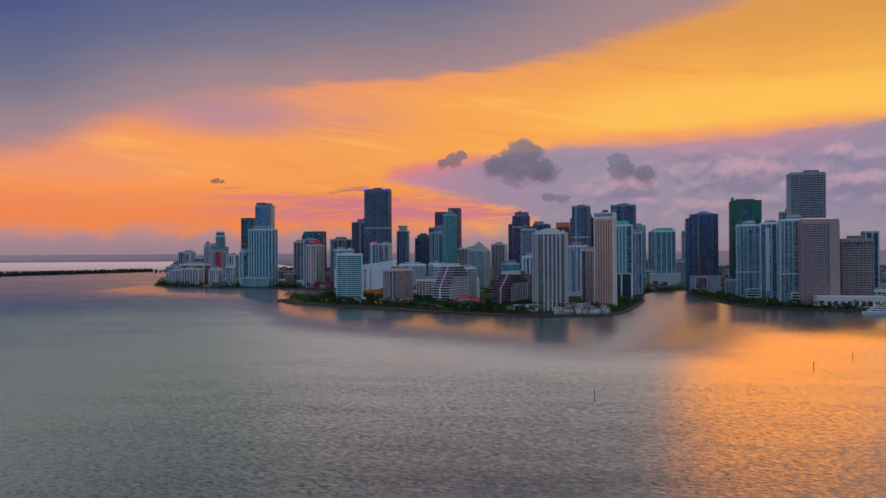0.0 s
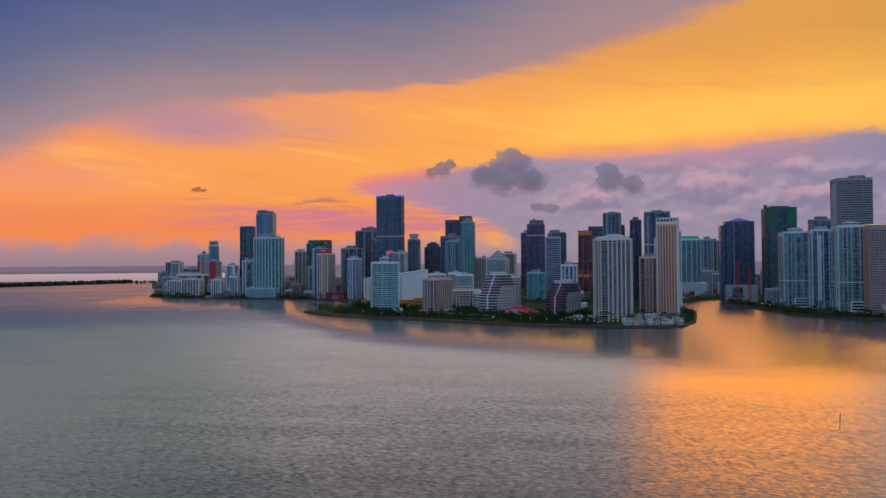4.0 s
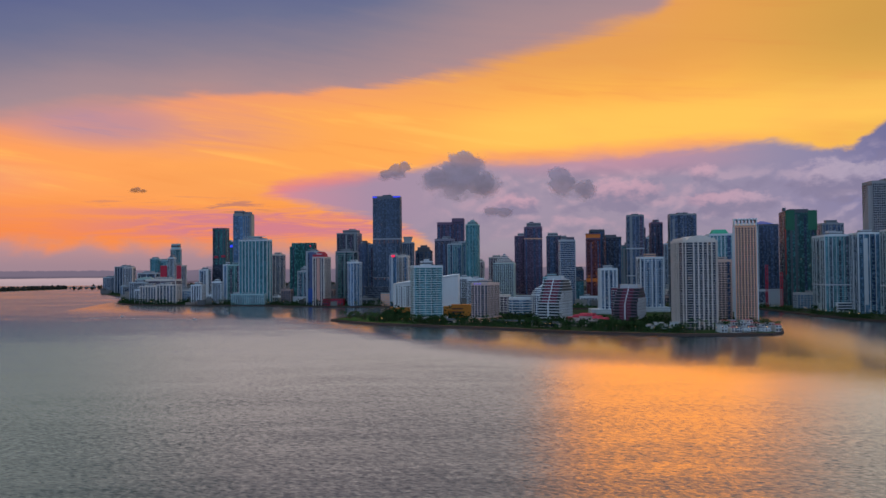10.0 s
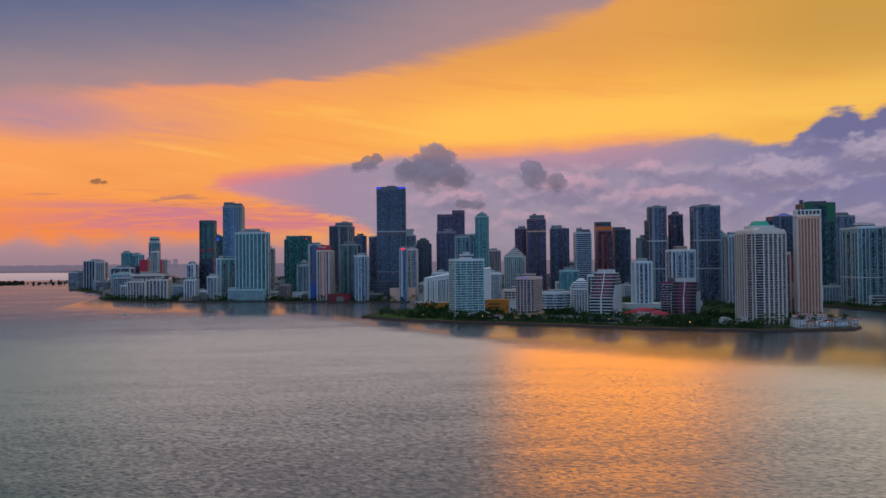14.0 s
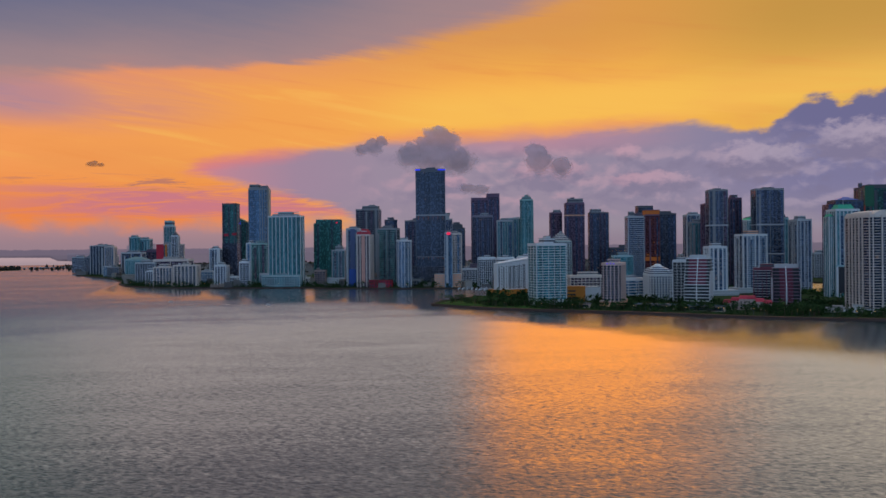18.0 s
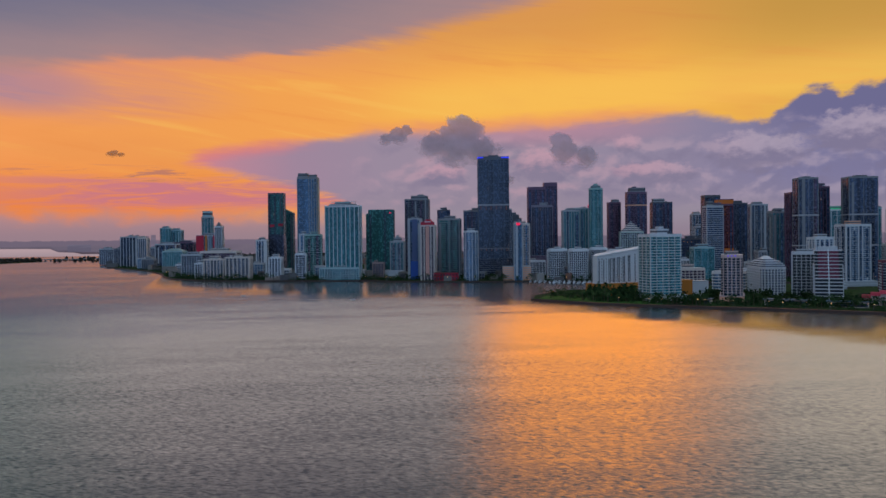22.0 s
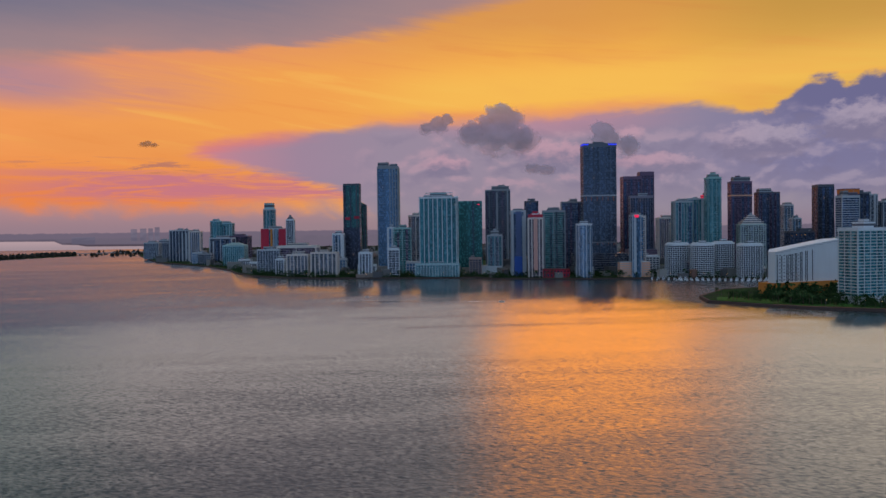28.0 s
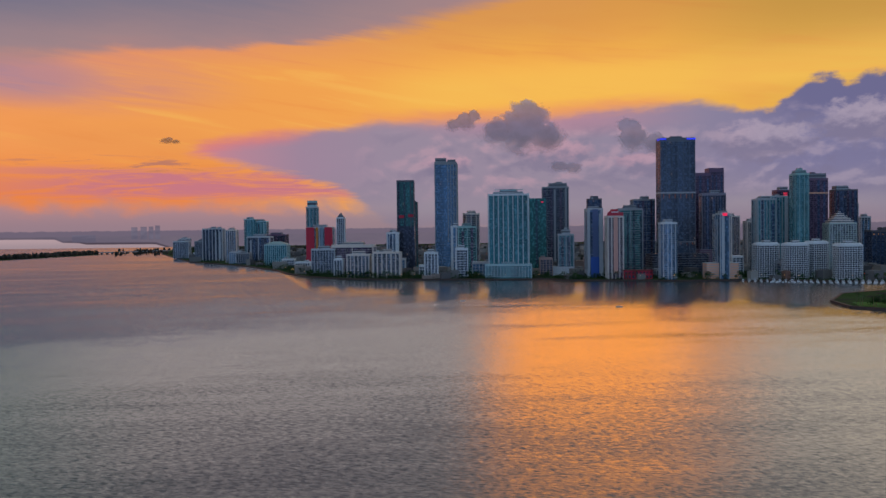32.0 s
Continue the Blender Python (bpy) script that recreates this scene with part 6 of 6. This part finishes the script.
def inside_poly(x, y, poly):
    hit = False
    for (x0, y0), (x1, y1) in zip(poly, poly[1:] + poly[:1]):
        if (y0 > y) != (y1 > y) and x < (x1 - x0) * (y - y0) / (y1 - y0) + x0:
            hit = not hit
    return hit


# ---- low suburb beyond the towers, and lamps in its streets ----
def roofs_build(t, p):
    r = t.node("ShaderNodeNewGeometry").outputs["Random Per Island"]
    t.put(p.inputs["Base Color"], t.ramp(r, [(0.0, (0.07, 0.065, 0.07)), (0.5, (0.16, 0.15, 0.15)), (0.85, (0.30, 0.28, 0.26)), (1.0, (0.24, 0.12, 0.09))]))
    p.inputs["Roughness"].default_value = 0.85


def scattered(name, n, area, size, tall, mat, label, cat, seed):
    """Many small blocks spread over a quarter: area x0, x1, y0, y1."""
    r = random.Random(seed)
    verts, faces = [], []
    for _ in range(n):
        x, y = r.uniform(area[0], area[1]), r.uniform(area[2], area[3])
        if not inside_poly(x, y, MAIN) or any((x - fx) ** 2 + (y - fy) ** 2 < (fr + 6) ** 2 for fx, fy, fr in FEET):
            continue
        w, d, h = r.uniform(*size) / 2, r.uniform(*size) / 2, r.uniform(*tall)
        k = len(verts)
        verts += [(x + a * w, y + b * d, z) for z in (GROUND, GROUND + h) for a, b in ((-1, -1), (1, -1), (1, 1), (-1, 1))]
        faces += [tuple(k + i for i in f) for f in ((4, 5, 6, 7), (0, 1, 5, 4), (1, 2, 6, 5), (2, 3, 7, 6), (3, 0, 4, 7))]
    me = bpy.data.meshes.new(name)
    me.from_pydata(verts, [], faces)
    me.materials.append(mat)
    return tagged(new(name, me), label, cat, kind="stuff")


ROOFS = material("suburb_roofs", roofs_build)
scattered("suburb", 1500, (-1100, 2200, 2350, 4400), (9, 34), (5, 20), ROOFS, "low grey and cream roofs of the inland suburb", "houses", 31)
scattered("suburb", 500, (-750, 1100, 1700, 2400), (8, 22), (5, 15), ROOFS, "low roofs between the mainland towers", "houses", 32)

# ---- trees ----
def crown_mesh(seed, r, h):
    """A loose crown: many small leaf sprays round a few boughs."""
    q = random.Random(seed)
    bm = bmesh.new()
    hubs = [(q.uniform(-r, r) * 0.55, q.uniform(-r, r) * 0.55, h * q.uniform(0.5, 0.95), r * q.uniform(0.35, 0.6)) for _ in range(9)]
    for x, y, z, s in hubs:
        for _ in range(22):
            a, b = q.uniform(0, 2 * math.pi), q.uniform(-0.7, 1.3)
            d = s * q.uniform(0.75, 1.25)
            c = Vector((x + d * math.cos(a) * math.cos(b), y + d * math.sin(a) * math.cos(b), z + d * 0.8 * math.sin(b)))
            e = q.uniform(0.35, 0.85)
            ps = [c + Vector((q.uniform(-e, e), q.uniform(-e, e), q.uniform(-e, e) * 0.7)) for _ in range(4)]
            v = [bm.verts.new(p) for p in ps]
            for f in ((0, 1, 2), (0, 3, 1), (1, 3, 2), (0, 2, 3)):
                bm.faces.new([v[i] for i in f])
    return finish(bm, "crown", LEAF)


def trunk_mesh(h, r, lean=0.0):
    bm = bmesh.new()
    rings = []
    for k, q in enumerate((1.0, 0.8, 0.7, 0.55)):
        z = h * k / 3
        rings.append([bm.verts.new((lean * (z / h) ** 2 + r * q * math.cos(math.pi * j / 3), r * q * math.sin(math.pi * j / 3), z)) for j in range(6)])
    for a, b in zip(rings, rings[1:]):
        for j in range(6):
            bm.faces.new((a[j], a[(j + 1) % 6], b[(j + 1) % 6], b[j]))
    bm.faces.new(rings[-1])
    if r > 0.25:
        for j in range(4):
            a = 1.6 * j
            top = Vector((1.6 * math.cos(a), 1.6 * math.sin(a), h * 1.35))
            v = [bm.verts.new(p) for p in ((r * 0.5, 0, h * 0.8), (-r * 0.3, r * 0.4, h * 0.8), (-r * 0.3, -r * 0.4, h * 0.8), top)]
            for f in ((0, 1, 3), (1, 2, 3), (2, 0, 3)):
                bm.faces.new([v[i] for i in f])
    return finish(bm, "trunk", BARK)


def palm_crown(seed, r, h, lean):
    q = random.Random(seed)
    bm = bmesh.new()
    for k in range(11):
        a = 2 * math.pi * k / 11 + q.uniform(-0.2, 0.2)
        up, prev = q.uniform(0.1, 0.7), None
        for s in range(5):
            u = s / 4
            x, z, wd = r * u, h + r * (up * u - 0.9 * u * u), 0.55 * (1 - u) + 0.12
            c = Vector((lean + x * math.cos(a), x * math.sin(a), z))
            n = Vector((-math.sin(a), math.cos(a), 0)) * wd
            row = [bm.verts.new(c + n - Vector((0, 0, wd * 0.5))), bm.verts.new(c), bm.verts.new(c - n - Vector((0, 0, wd * 0.5)))]
            if prev:
                bm.faces.new((prev[0], row[0], row[1], prev[1])), bm.faces.new((prev[1], row[1], row[2], prev[2]))
            prev = row
    return finish(bm, "crown", LEAF)


KINDS = []
for i in range(5):
    h, r = 7.5 + 1.1 * i, 3.6 + 0.5 * i
    KINDS.append(("tree", "broad dark green street tree by the water", trunk_mesh(h * 0.5, 0.3), crown_mesh(20 + i, r, h)))
for i in range(3):
    KINDS.append(("palm_tree", "tall palm with drooping fronds by the water", trunk_mesh(8.5 + 1.6 * i, 0.22, 0.5), palm_crown(40 + i, 3.4, 8.5 + 1.6 * i, 0.5)))


BLOCKED = [(fx, fy, 0.8 * fr + 2) for fx, fy, fr in FEET] + [(-138, 1512, 50), (36, 1216, 26), (12, 1284, 28), (102, 1236, 28), (186, 1076, 48), (214, 1092, 30), (112, 1142, 30), (146, 1092, 40)]


def plant(x, y, palm, q):
    name, label, tm, cm = KINDS[q.choice((5, 6, 7)) if palm else q.randrange(5)]
    s = q.uniform(0.8, 1.25)
    top = root(name, x, y, GROUND, q.uniform(0, 360), label, "tree", "trees on the shore")
    top.scale = (s, s, s)
    child("trunk", tm, top)
    child("crown", cm, top)


q = random.Random(8)


def along(line, count, near, far, palms):
    for _ in range(count):
        u = q.random() * (len(line) - 1)
        i = min(int(u), len(line) - 2)
        a, b = Vector(line[i]), Vector(line[i + 1])
        d = (b - a).normalized()
        off = q.uniform(near, far)
        p = a.lerp(b, u - i) + Vector((-d.y, d.x)) * off
        if all((p.x - fx) ** 2 + (p.y - fy) ** 2 > (fr * 0.9) ** 2 for fx, fy, fr in BLOCKED):
            plant(p.x, p.y, q.random() < palms, q)


along(ISLE[2:11], 110, 8, 30, 0.45)
along(ISLE[:5], 46, 6, 60, 0.6)
along(ISLE[2:10], 70, 28, 90, 0.1)
for _ in range(34):
    u = q.random()
    plant(-284 + 66 * u + q.uniform(-5, 14), 1446 - 92 * u + q.uniform(-2, 26), q.random() < 0.75, q)
for _ in range(16):
    a, b = q.uniform(-36, 38), q.uniform(-14, 20)
    plant(184 + a, 1078 + b, q.random() < 0.5, q)
for _ in range(14):
    plant(q.uniform(112, 180), q.uniform(1066, 1098), q.random() < 0.75, q)
along(SHORE[4:14], 90, 8, 34, 0.3)
along(SHORE[13:21], 36, 6, 16, 0.5)
along(NORTH[3:9], 40, 7, 22, 0.4)


def shrubs(name, line, near, far, n, low, high, label, seed):
    r = random.Random(seed)
    verts, faces = [], []
    for _ in range(n):
        u = r.random() * (len(line) - 1)
        i = min(int(u), len(line) - 2)
        a, b = Vector(line[i]), Vector(line[i + 1])
        d = (b - a).normalized()
        p = a.lerp(b, u - i) + Vector((-d.y, d.x)) * r.uniform(near, far)
        if noise.noise(Vector((p.x, p.y, seed * 9.0)) * 0.035) < -0.12 or any((p.x - fx) ** 2 + (p.y - fy) ** 2 < (fr * 0.75) ** 2 for fx, fy, fr in BLOCKED):
            continue
        h = low + (high - low) * r.random() ** 1.6
        for _ in range(14):
            c = Vector((p.x, p.y, GROUND)) + Vector((r.gauss(0, h * 0.42), r.gauss(0, h * 0.42), abs(r.gauss(h * 0.45, h * 0.3))))
            e = h * 0.24
            k = len(verts)
            verts += [tuple(c + Vector((r.uniform(-e, e), r.uniform(-e, e), r.uniform(-e, e)))) for _ in range(4)]
            faces += [(k, k + 1, k + 2), (k, k + 3, k + 1), (k + 1, k + 3, k + 2), (k, k + 2, k + 3)]
    me = bpy.data.meshes.new(name)
    me.from_pydata(verts, [], faces)
    me.materials.append(LEAF)
    return tagged(new(name, me), label, "shrubs", kind="stuff")


shrubs("shrubs", ISLE[1:12], 12, 44, 900, 1.6, 6.5, "dense dark green garden planting on the island", 1)
shrubs("shrubs", ISLE[1:12], 36, 190, 2800, 3.5, 11.0, "tree cover between the island's towers", 2)
shrubs("shrubs", ISLE[11:17], 3, 60, 700, 3.0, 9.0, "trees on the island's river side", 10)
shrubs("shrubs", ISLE[0:4], 26, 70, 170, 2.0, 5.0, "palms and low trees round the lawn", 7)
shrubs("shrubs", SHORE[2:14], 5, 40, 1200, 2.5, 8.0, "dense planting along the mainland shore", 3)
shrubs("shrubs", SHORE[20:27], 5, 50, 500, 3.0, 9.0, "planting on the river bank", 8)
shrubs("shrubs", SHORE[13:24], 4, 14, 500, 2.0, 5.0, "planting along the quay", 4)
shrubs("shrubs", NORTH[1:10], 5, 26, 700, 2.5, 8.0, "planting along the river mouth", 5)
shrubs("shrubs", [(-212, 1452), (-150, 1460), (-84, 1474)], -2, 10, 190, 8.0, 16.5, "dense garden trees before the white hotel", 12)
shrubs("shrubs", SHORE[4:20], 40, 140, 1500, 4.0, 10.0, "street trees between the mainland towers", 6)

# ---- lamps along the shores ----
pole_me = finish(box(bmesh.new(), -0.12, 0.12, -0.12, 0.12, 0, 7.5), "pole", DARK)
arm_me = finish(box(bmesh.new(), -0.08, 0.08, -1.2, 0.1, 7.3, 7.5), "arm", DARK)
head_bm = bmesh.new()
bmesh.ops.create_icosphere(head_bm, subdivisions=1, radius=0.29, matrix=Matrix.Translation((0, -1.2, 7.1)))
head_me = finish(head_bm, "lamp_head", STREET_LIGHT)
spots = []
for line, n, off in ((ISLE[2:11], 26, 6), (SHORE[5:14], 24, 8), (SHORE[14:22], 12, 7), (NORTH[2:9], 16, 8), (SHORE[22:27], 8, 6)):
    for k in range(n):
        u = (k + q.uniform(0.1, 0.9)) / n * (len(line) - 1)
        i = int(u)
        a, b = Vector(line[i]), Vector(line[i + 1])
        d = (b - a).normalized()
        spots.append(a.lerp(b, u - i) + Vector((-d.y, d.x)) * (off + q.uniform(-2, 6)))
for p in spots:
    lamp = root("street_lamp", p.x, p.y, GROUND, 0, "lit warm street lamp by the water", "lamp", "lamps along the shore")
    child("pole", pole_me, lamp)
    child("arm", arm_me, lamp)
    child("lamp_head", head_me, lamp)

# ---- boats and channel marks ----
def hull(bm, l, w, h, z=0.0):
    sec = ((-0.5, 0.85), (-0.1, 1.0), (0.25, 0.85), (0.5, 0.08))
    rows = [[bm.verts.new((l * a, s * w * b / 2 * (0.7 if lv == 0 else 1), z - 0.3 if lv == 0 else z + h * (1 + 0.25 * max(a, 0)))) for lv in (0, 1) for s in (-1, 1)] for a, b in sec]
    for r, t in zip(rows, rows[1:]):
        for i, j in ((0, 1), (1, 3), (3, 2), (2, 0)):
            bm.faces.new((r[i], r[j], t[j], t[i]))
    bm.faces.new([rows[0][i] for i in (0, 2, 3, 1)]), bm.faces.new([rows[-1][i] for i in (0, 1, 3, 2)])
    bmesh.ops.recalc_face_normals(bm, faces=bm.faces)
    return bm


def boat(x, y, yaw, l, label, decks=2, name="motor_yacht"):
    b = root(name, x, y, 0, yaw, label, "boat")
    w, h = l * 0.26, max(0.9, l * 0.085)
    part("hull", hull(bmesh.new(), l, w, h), WHITE, b)
    for k in range(decks):
        z = h + k * l * 0.062
        part("cabin", box(bmesh.new(), -l * (0.36 - 0.08 * k), l * (0.18 - 0.1 * k), -w * 0.34, w * 0.34, z, z + l * 0.06), WHITE, b)
        part("window_strip", box(bmesh.new(), -l * (0.34 - 0.08 * k), l * (0.185 - 0.1 * k), -w * 0.345, w * 0.345, z + l * 0.022, z + l * 0.046), GLASS_DARK, b)
    part("mast", box(bmesh.new(), -l * 0.12, -l * 0.10, -0.1, 0.1, h + decks * l * 0.06, h + decks * l * 0.06 + l * 0.14), WHITE, b)
    return b


boat(565, 1046, -6, 46, "large white motor yacht moored at the quay", 3)
boat(640, 1016, -10, 34, "white motor yacht moored at the quay", 2)
for k in range(23):
    p = Vector((-152, 1868)).lerp(Vector((12, 1758)), k / 22)
    boat(p.x, p.y, -124 + q.uniform(-8, 8), q.uniform(14, 22), "white yacht moored in the marina row", 2)
for k in range(20):
    p = Vector((-128, 1830)).lerp(Vector((6, 1742)), k / 19)
    boat(p.x, p.y, 56 + q.uniform(-8, 8), q.uniform(10, 16), "white motorboat moored in the outer marina row", 1)
strip("dock", [(-160, 1868), (-60, 1812), (14, 1762)], 3, 0.3, 1.0, SEAWALL, "concrete marina dock", "dock")
link = root("bridge", 62, 1682, 0, math.degrees(math.atan2(140, 44)), "low road bridge between the mainland and the island", "bridge")
LL = math.hypot(44, 140) + 24
part("deck", box(bmesh.new(), -LL / 2, LL / 2, -8, 8, 3.0, 4.4), GREY, link)
for s in (-7.7, 7.7):
    part("parapet", box(bmesh.new(), -LL / 2, LL / 2, s - 0.25, s + 0.25, 4.4, 5.5), PALE, link)
link_pier = finish(box(bmesh.new(), -1.0, 1.0, -6.5, 6.5, -2, 3.2), "bridge_pier", GREY)
for k in range(7):
    child("bridge_pier", link_pier, link, at=(-LL / 2 + LL * (k + 0.5) / 7, 0, 0))
ROAD = [(84, 1752), (98, 1850), (130, 1960), (168, 2060)]
strip("road", ROAD, 14, GROUND - 1, GROUND + 0.15, plain("asphalt", (0.05, 0.05, 0.053), 0.9), "asphalt street leading inland from the bridge", "road")
TAIL = lamp_mat("tail_light", (1.0, 0.03, 0.02), 4.0)
car_hull = bmesh.new()
prism(car_hull, cut(4.5, 1.8, 0.3), 0.35, 0.95)
car_hull_me = finish(car_hull, "body", wall("dark_car_paint", (0.06, 0.06, 0.07), 0.3))
car_cabin_me = finish(prism(bmesh.new(), [(x - 0.2, y) for x, y in rect(2.6, 1.6)], 0.94, 1.5, [(x - 0.2, y) for x, y in rect(1.7, 1.3)]), "cabin", GLASS_DARK)
wheel_bm = bmesh.new()
bmesh.ops.create_cone(wheel_bm, cap_ends=True, segments=12, radius1=0.34, radius2=0.34, depth=0.22, matrix=Matrix.Rotation(math.pi / 2, 4, "X"))
wheel_me = finish(wheel_bm, "wheel", BLACK)
tail_me = finish(box(bmesh.new(), -2.32, -2.24, -0.28, 0.28, 0.55, 0.95), "tail_light", TAIL)
for k in range(14):
    u = (k + q.uniform(0.1, 0.9)) / 14 * 2.98
    i = int(u)
    a, b = Vector(ROAD[i]), Vector(ROAD[i + 1])
    d = (b - a).normalized()
    p = a.lerp(b, u - i) + Vector((d.y, -d.x)) * (3.2 if k % 3 else -3.2)
    car = root("car", p.x, p.y, GROUND + 0.16, math.degrees(math.atan2(d.y, d.x)), "dark car with lit tail lights on the street", "car", "cars on the street")
    child("body", car_hull_me, car), child("cabin", car_cabin_me, car)
    for wx0 in (-1.4, 1.4):
        for wy0 in (-0.82, 0.82):
            child("wheel", wheel_me, car, at=(wx0, wy0, 0.34))
    for wy0 in (-0.6, 0.6):
        child("tail_light", tail_me, car, at=(0, wy0, 0))
FOAM = plain("wake_foam", (0.55, 0.55, 0.56), 0.8, scale=0.15, amount=0.5)
for x, y, yaw, l, trail in ((-515, 1548, -28, 7, 210), (-660, 1682, -10, 6, 0)):
    b = boat(x, y, yaw, l, "small motorboat under way on the bay", 1, "motorboat")
    if trail:
        bm = bmesh.new()
        last = None
        for k in range(30):
            u = k / 29
            wd = (0.3 + 0.8 * u) * (1 + 0.3 * math.sin(7 * u * k)) * (1 - 0.7 * u)
            row = [bm.verts.new((-l / 2 - trail * u, s * wd + 0.8 * math.sin(3 * u), 0.05)) for s in (-1, 1)]
            if last:
                bm.faces.new((last[0], last[1], row[1], row[0]))
            last = row
        part("wake", bm, FOAM, b, "pale foam wake")
for x, y in ((83, 451), (253, 556), (304, 604), (244, 869), (261, 895), (286, 866), (140, 808), (-1044, 2374), (-560, 1690)):
    mark = root("channel_marker", x, y, 0, q.uniform(0, 90), "weathered channel marker post standing in the bay", "marker")
    part("post", box(bmesh.new(), -0.14, 0.14, -0.14, 0.14, -2, 5.0), BARK, mark)
    part("board", box(bmesh.new(), -0.45, 0.45, -0.24, -0.15, 3.9, 4.9), DARK, mark)
    part("lantern", box(bmesh.new(), -0.2, 0.2, -0.2, 0.2, 5.0, 5.6), GREY, mark)

# ---- low cumulus ----
def vapour(name, c, thin_share, w, h, lobes, seed):
    """Cloud stuff: billows that thin out towards a ragged edge and let some light through."""
    mat = bpy.data.materials.new(name)
    mat.use_nodes = True
    mat.node_tree.nodes.clear()
    t = Tree(mat.node_tree)
    at = t.node("ShaderNodeTexCoord").outputs["Object"]
    x, y, z = t.parts(at)
    u, v = t.m("DIVIDE", x, w / 2), t.m("DIVIDE", z, h / 2)
    here = t.xyz(t.m("ADD", u, seed * 7.0), 0.0, t.m("MULTIPLY", v, h / w * 1.3))
    big = t.m("SUBTRACT", t.noise(here, 2.2, 3, 0.5), 0.5)
    fine = t.m("SUBTRACT", t.noise(here, 5.0, 6, 0.6, 0.3), 0.5)
    body = -1.0
    for lu, lv, lr in lobes:
        du, dv = t.m("SUBTRACT", u, lu), t.m("MULTIPLY", t.m("SUBTRACT", v, lv), 0.8)
        d = t.m("SQRT", t.m("ADD", t.m("MULTIPLY", du, du), t.m("MULTIPLY", dv, dv)))
        body = t.m("MAXIMUM", body, t.m("SUBTRACT", 1.0, t.m("DIVIDE", d, lr)))
    body = t.m("ADD", body, t.m("ADD", t.m("MULTIPLY", big, 0.55), t.m("MULTIPLY", fine, 0.85)))
    rim = t.m("SQRT", t.m("ADD", t.m("MULTIPLY", u, u), t.m("MULTIPLY", v, v)))
    alpha = t.m("MULTIPLY", t.m("MULTIPLY", t.step(body, t.step(v, -0.5, 0.2, -0.1, 0.16), t.step(v, -0.5, 0.2, 0.7, 0.42)), t.step(rim, 1.05, 0.85)), 1.0 - 0.75 * thin_share)
    tone = t.mix(t.step(t.m("ADD", big, fine), -0.2, 0.25), tuple(k * 0.8 for k in c), c)
    solid, thin, clear = t.node("ShaderNodeBsdfDiffuse"), t.node("ShaderNodeBsdfTranslucent"), t.node("ShaderNodeBsdfTransparent")
    t.put(solid.inputs[0], tone), t.put(thin.inputs[0], tone)
    m1, m2 = t.node("ShaderNodeMixShader"), t.node("ShaderNodeMixShader")
    m1.inputs[0].default_value = thin_share
    t.put(m1.inputs[1], solid.outputs[0]), t.put(m1.inputs[2], thin.outputs[0])
    t.put(m2.inputs[0], alpha), t.put(m2.inputs[1], clear.outputs[0]), t.put(m2.inputs[2], m1.outputs[0])
    t.put(t.node("ShaderNodeOutputMaterial").inputs[0], m2.outputs[0])
    return mat


def cloud(x, y, z, w, h, seed, tone, thin_share, lobes, label):
    bm = bmesh.new()
    bmesh.ops.create_icosphere(bm, subdivisions=4, radius=1.0)
    for v in bm.verts:
        d = v.co.normalized()
        b = 1.0 + 0.05 * noise.fractal(d * 2.4 + Vector((seed * 3.0, 0, 0)), 1.0, 2.0, 4)
        v.co = Vector((d.x * w * 0.55, d.y * w * 0.2, d.z * h * 0.56)) * b
    bmesh.ops.delete(bm, geom=[f for f in bm.faces if f.calc_center_median().y > 0.06 * w], context="FACES")
    for f in bm.faces:
        f.smooth = True
    ob = new("cloud", finish(bm, "cloud", vapour("cloud_vapour_%d" % seed, tone, thin_share, w, h, lobes, seed)))
    ob.location = (x, y, z)
    tagged(ob, label, "cloud")


DUSKY = (0.74, 0.63, 0.74)
cloud(452, 4851, 626, 600, 345, 5, DUSKY, 0.25, ((0.0, -0.15, 0.62), (0.12, 0.35, 0.46), (-0.45, -0.18, 0.36), (0.45, -0.35, 0.45)), "dark grey-violet cumulus drifting over the city")
cloud(60, 4489, 600, 260, 170, 2, DUSKY, 0.3, ((0.0, 0.0, 0.5), (0.35, 0.3, 0.35), (-0.45, -0.2, 0.35)), "small dark cloud scrap beside the larger one")
cloud(1060, 4760, 565, 460, 280, 3, DUSKY, 0.35, ((-0.1, 0.0, 0.5), (-0.15, 0.35, 0.4), (0.45, -0.2, 0.4)), "grey cumulus before the cloud bank")
cloud(-1295, 4680, 514, 150, 54, 4, (0.66, 0.36, 0.26), 0.4, ((-0.1, -0.1, 0.5), (0.4, -0.2, 0.36), (0.05, 0.25, 0.3)), "small dark cloud scrap in the orange sky")
cloud(640, 4700, 400, 300, 120, 8, DUSKY, 0.5, ((-0.2, 0.1, 0.45), (0.3, 0.0, 0.45)), "faint grey cloud scrap over the towers")
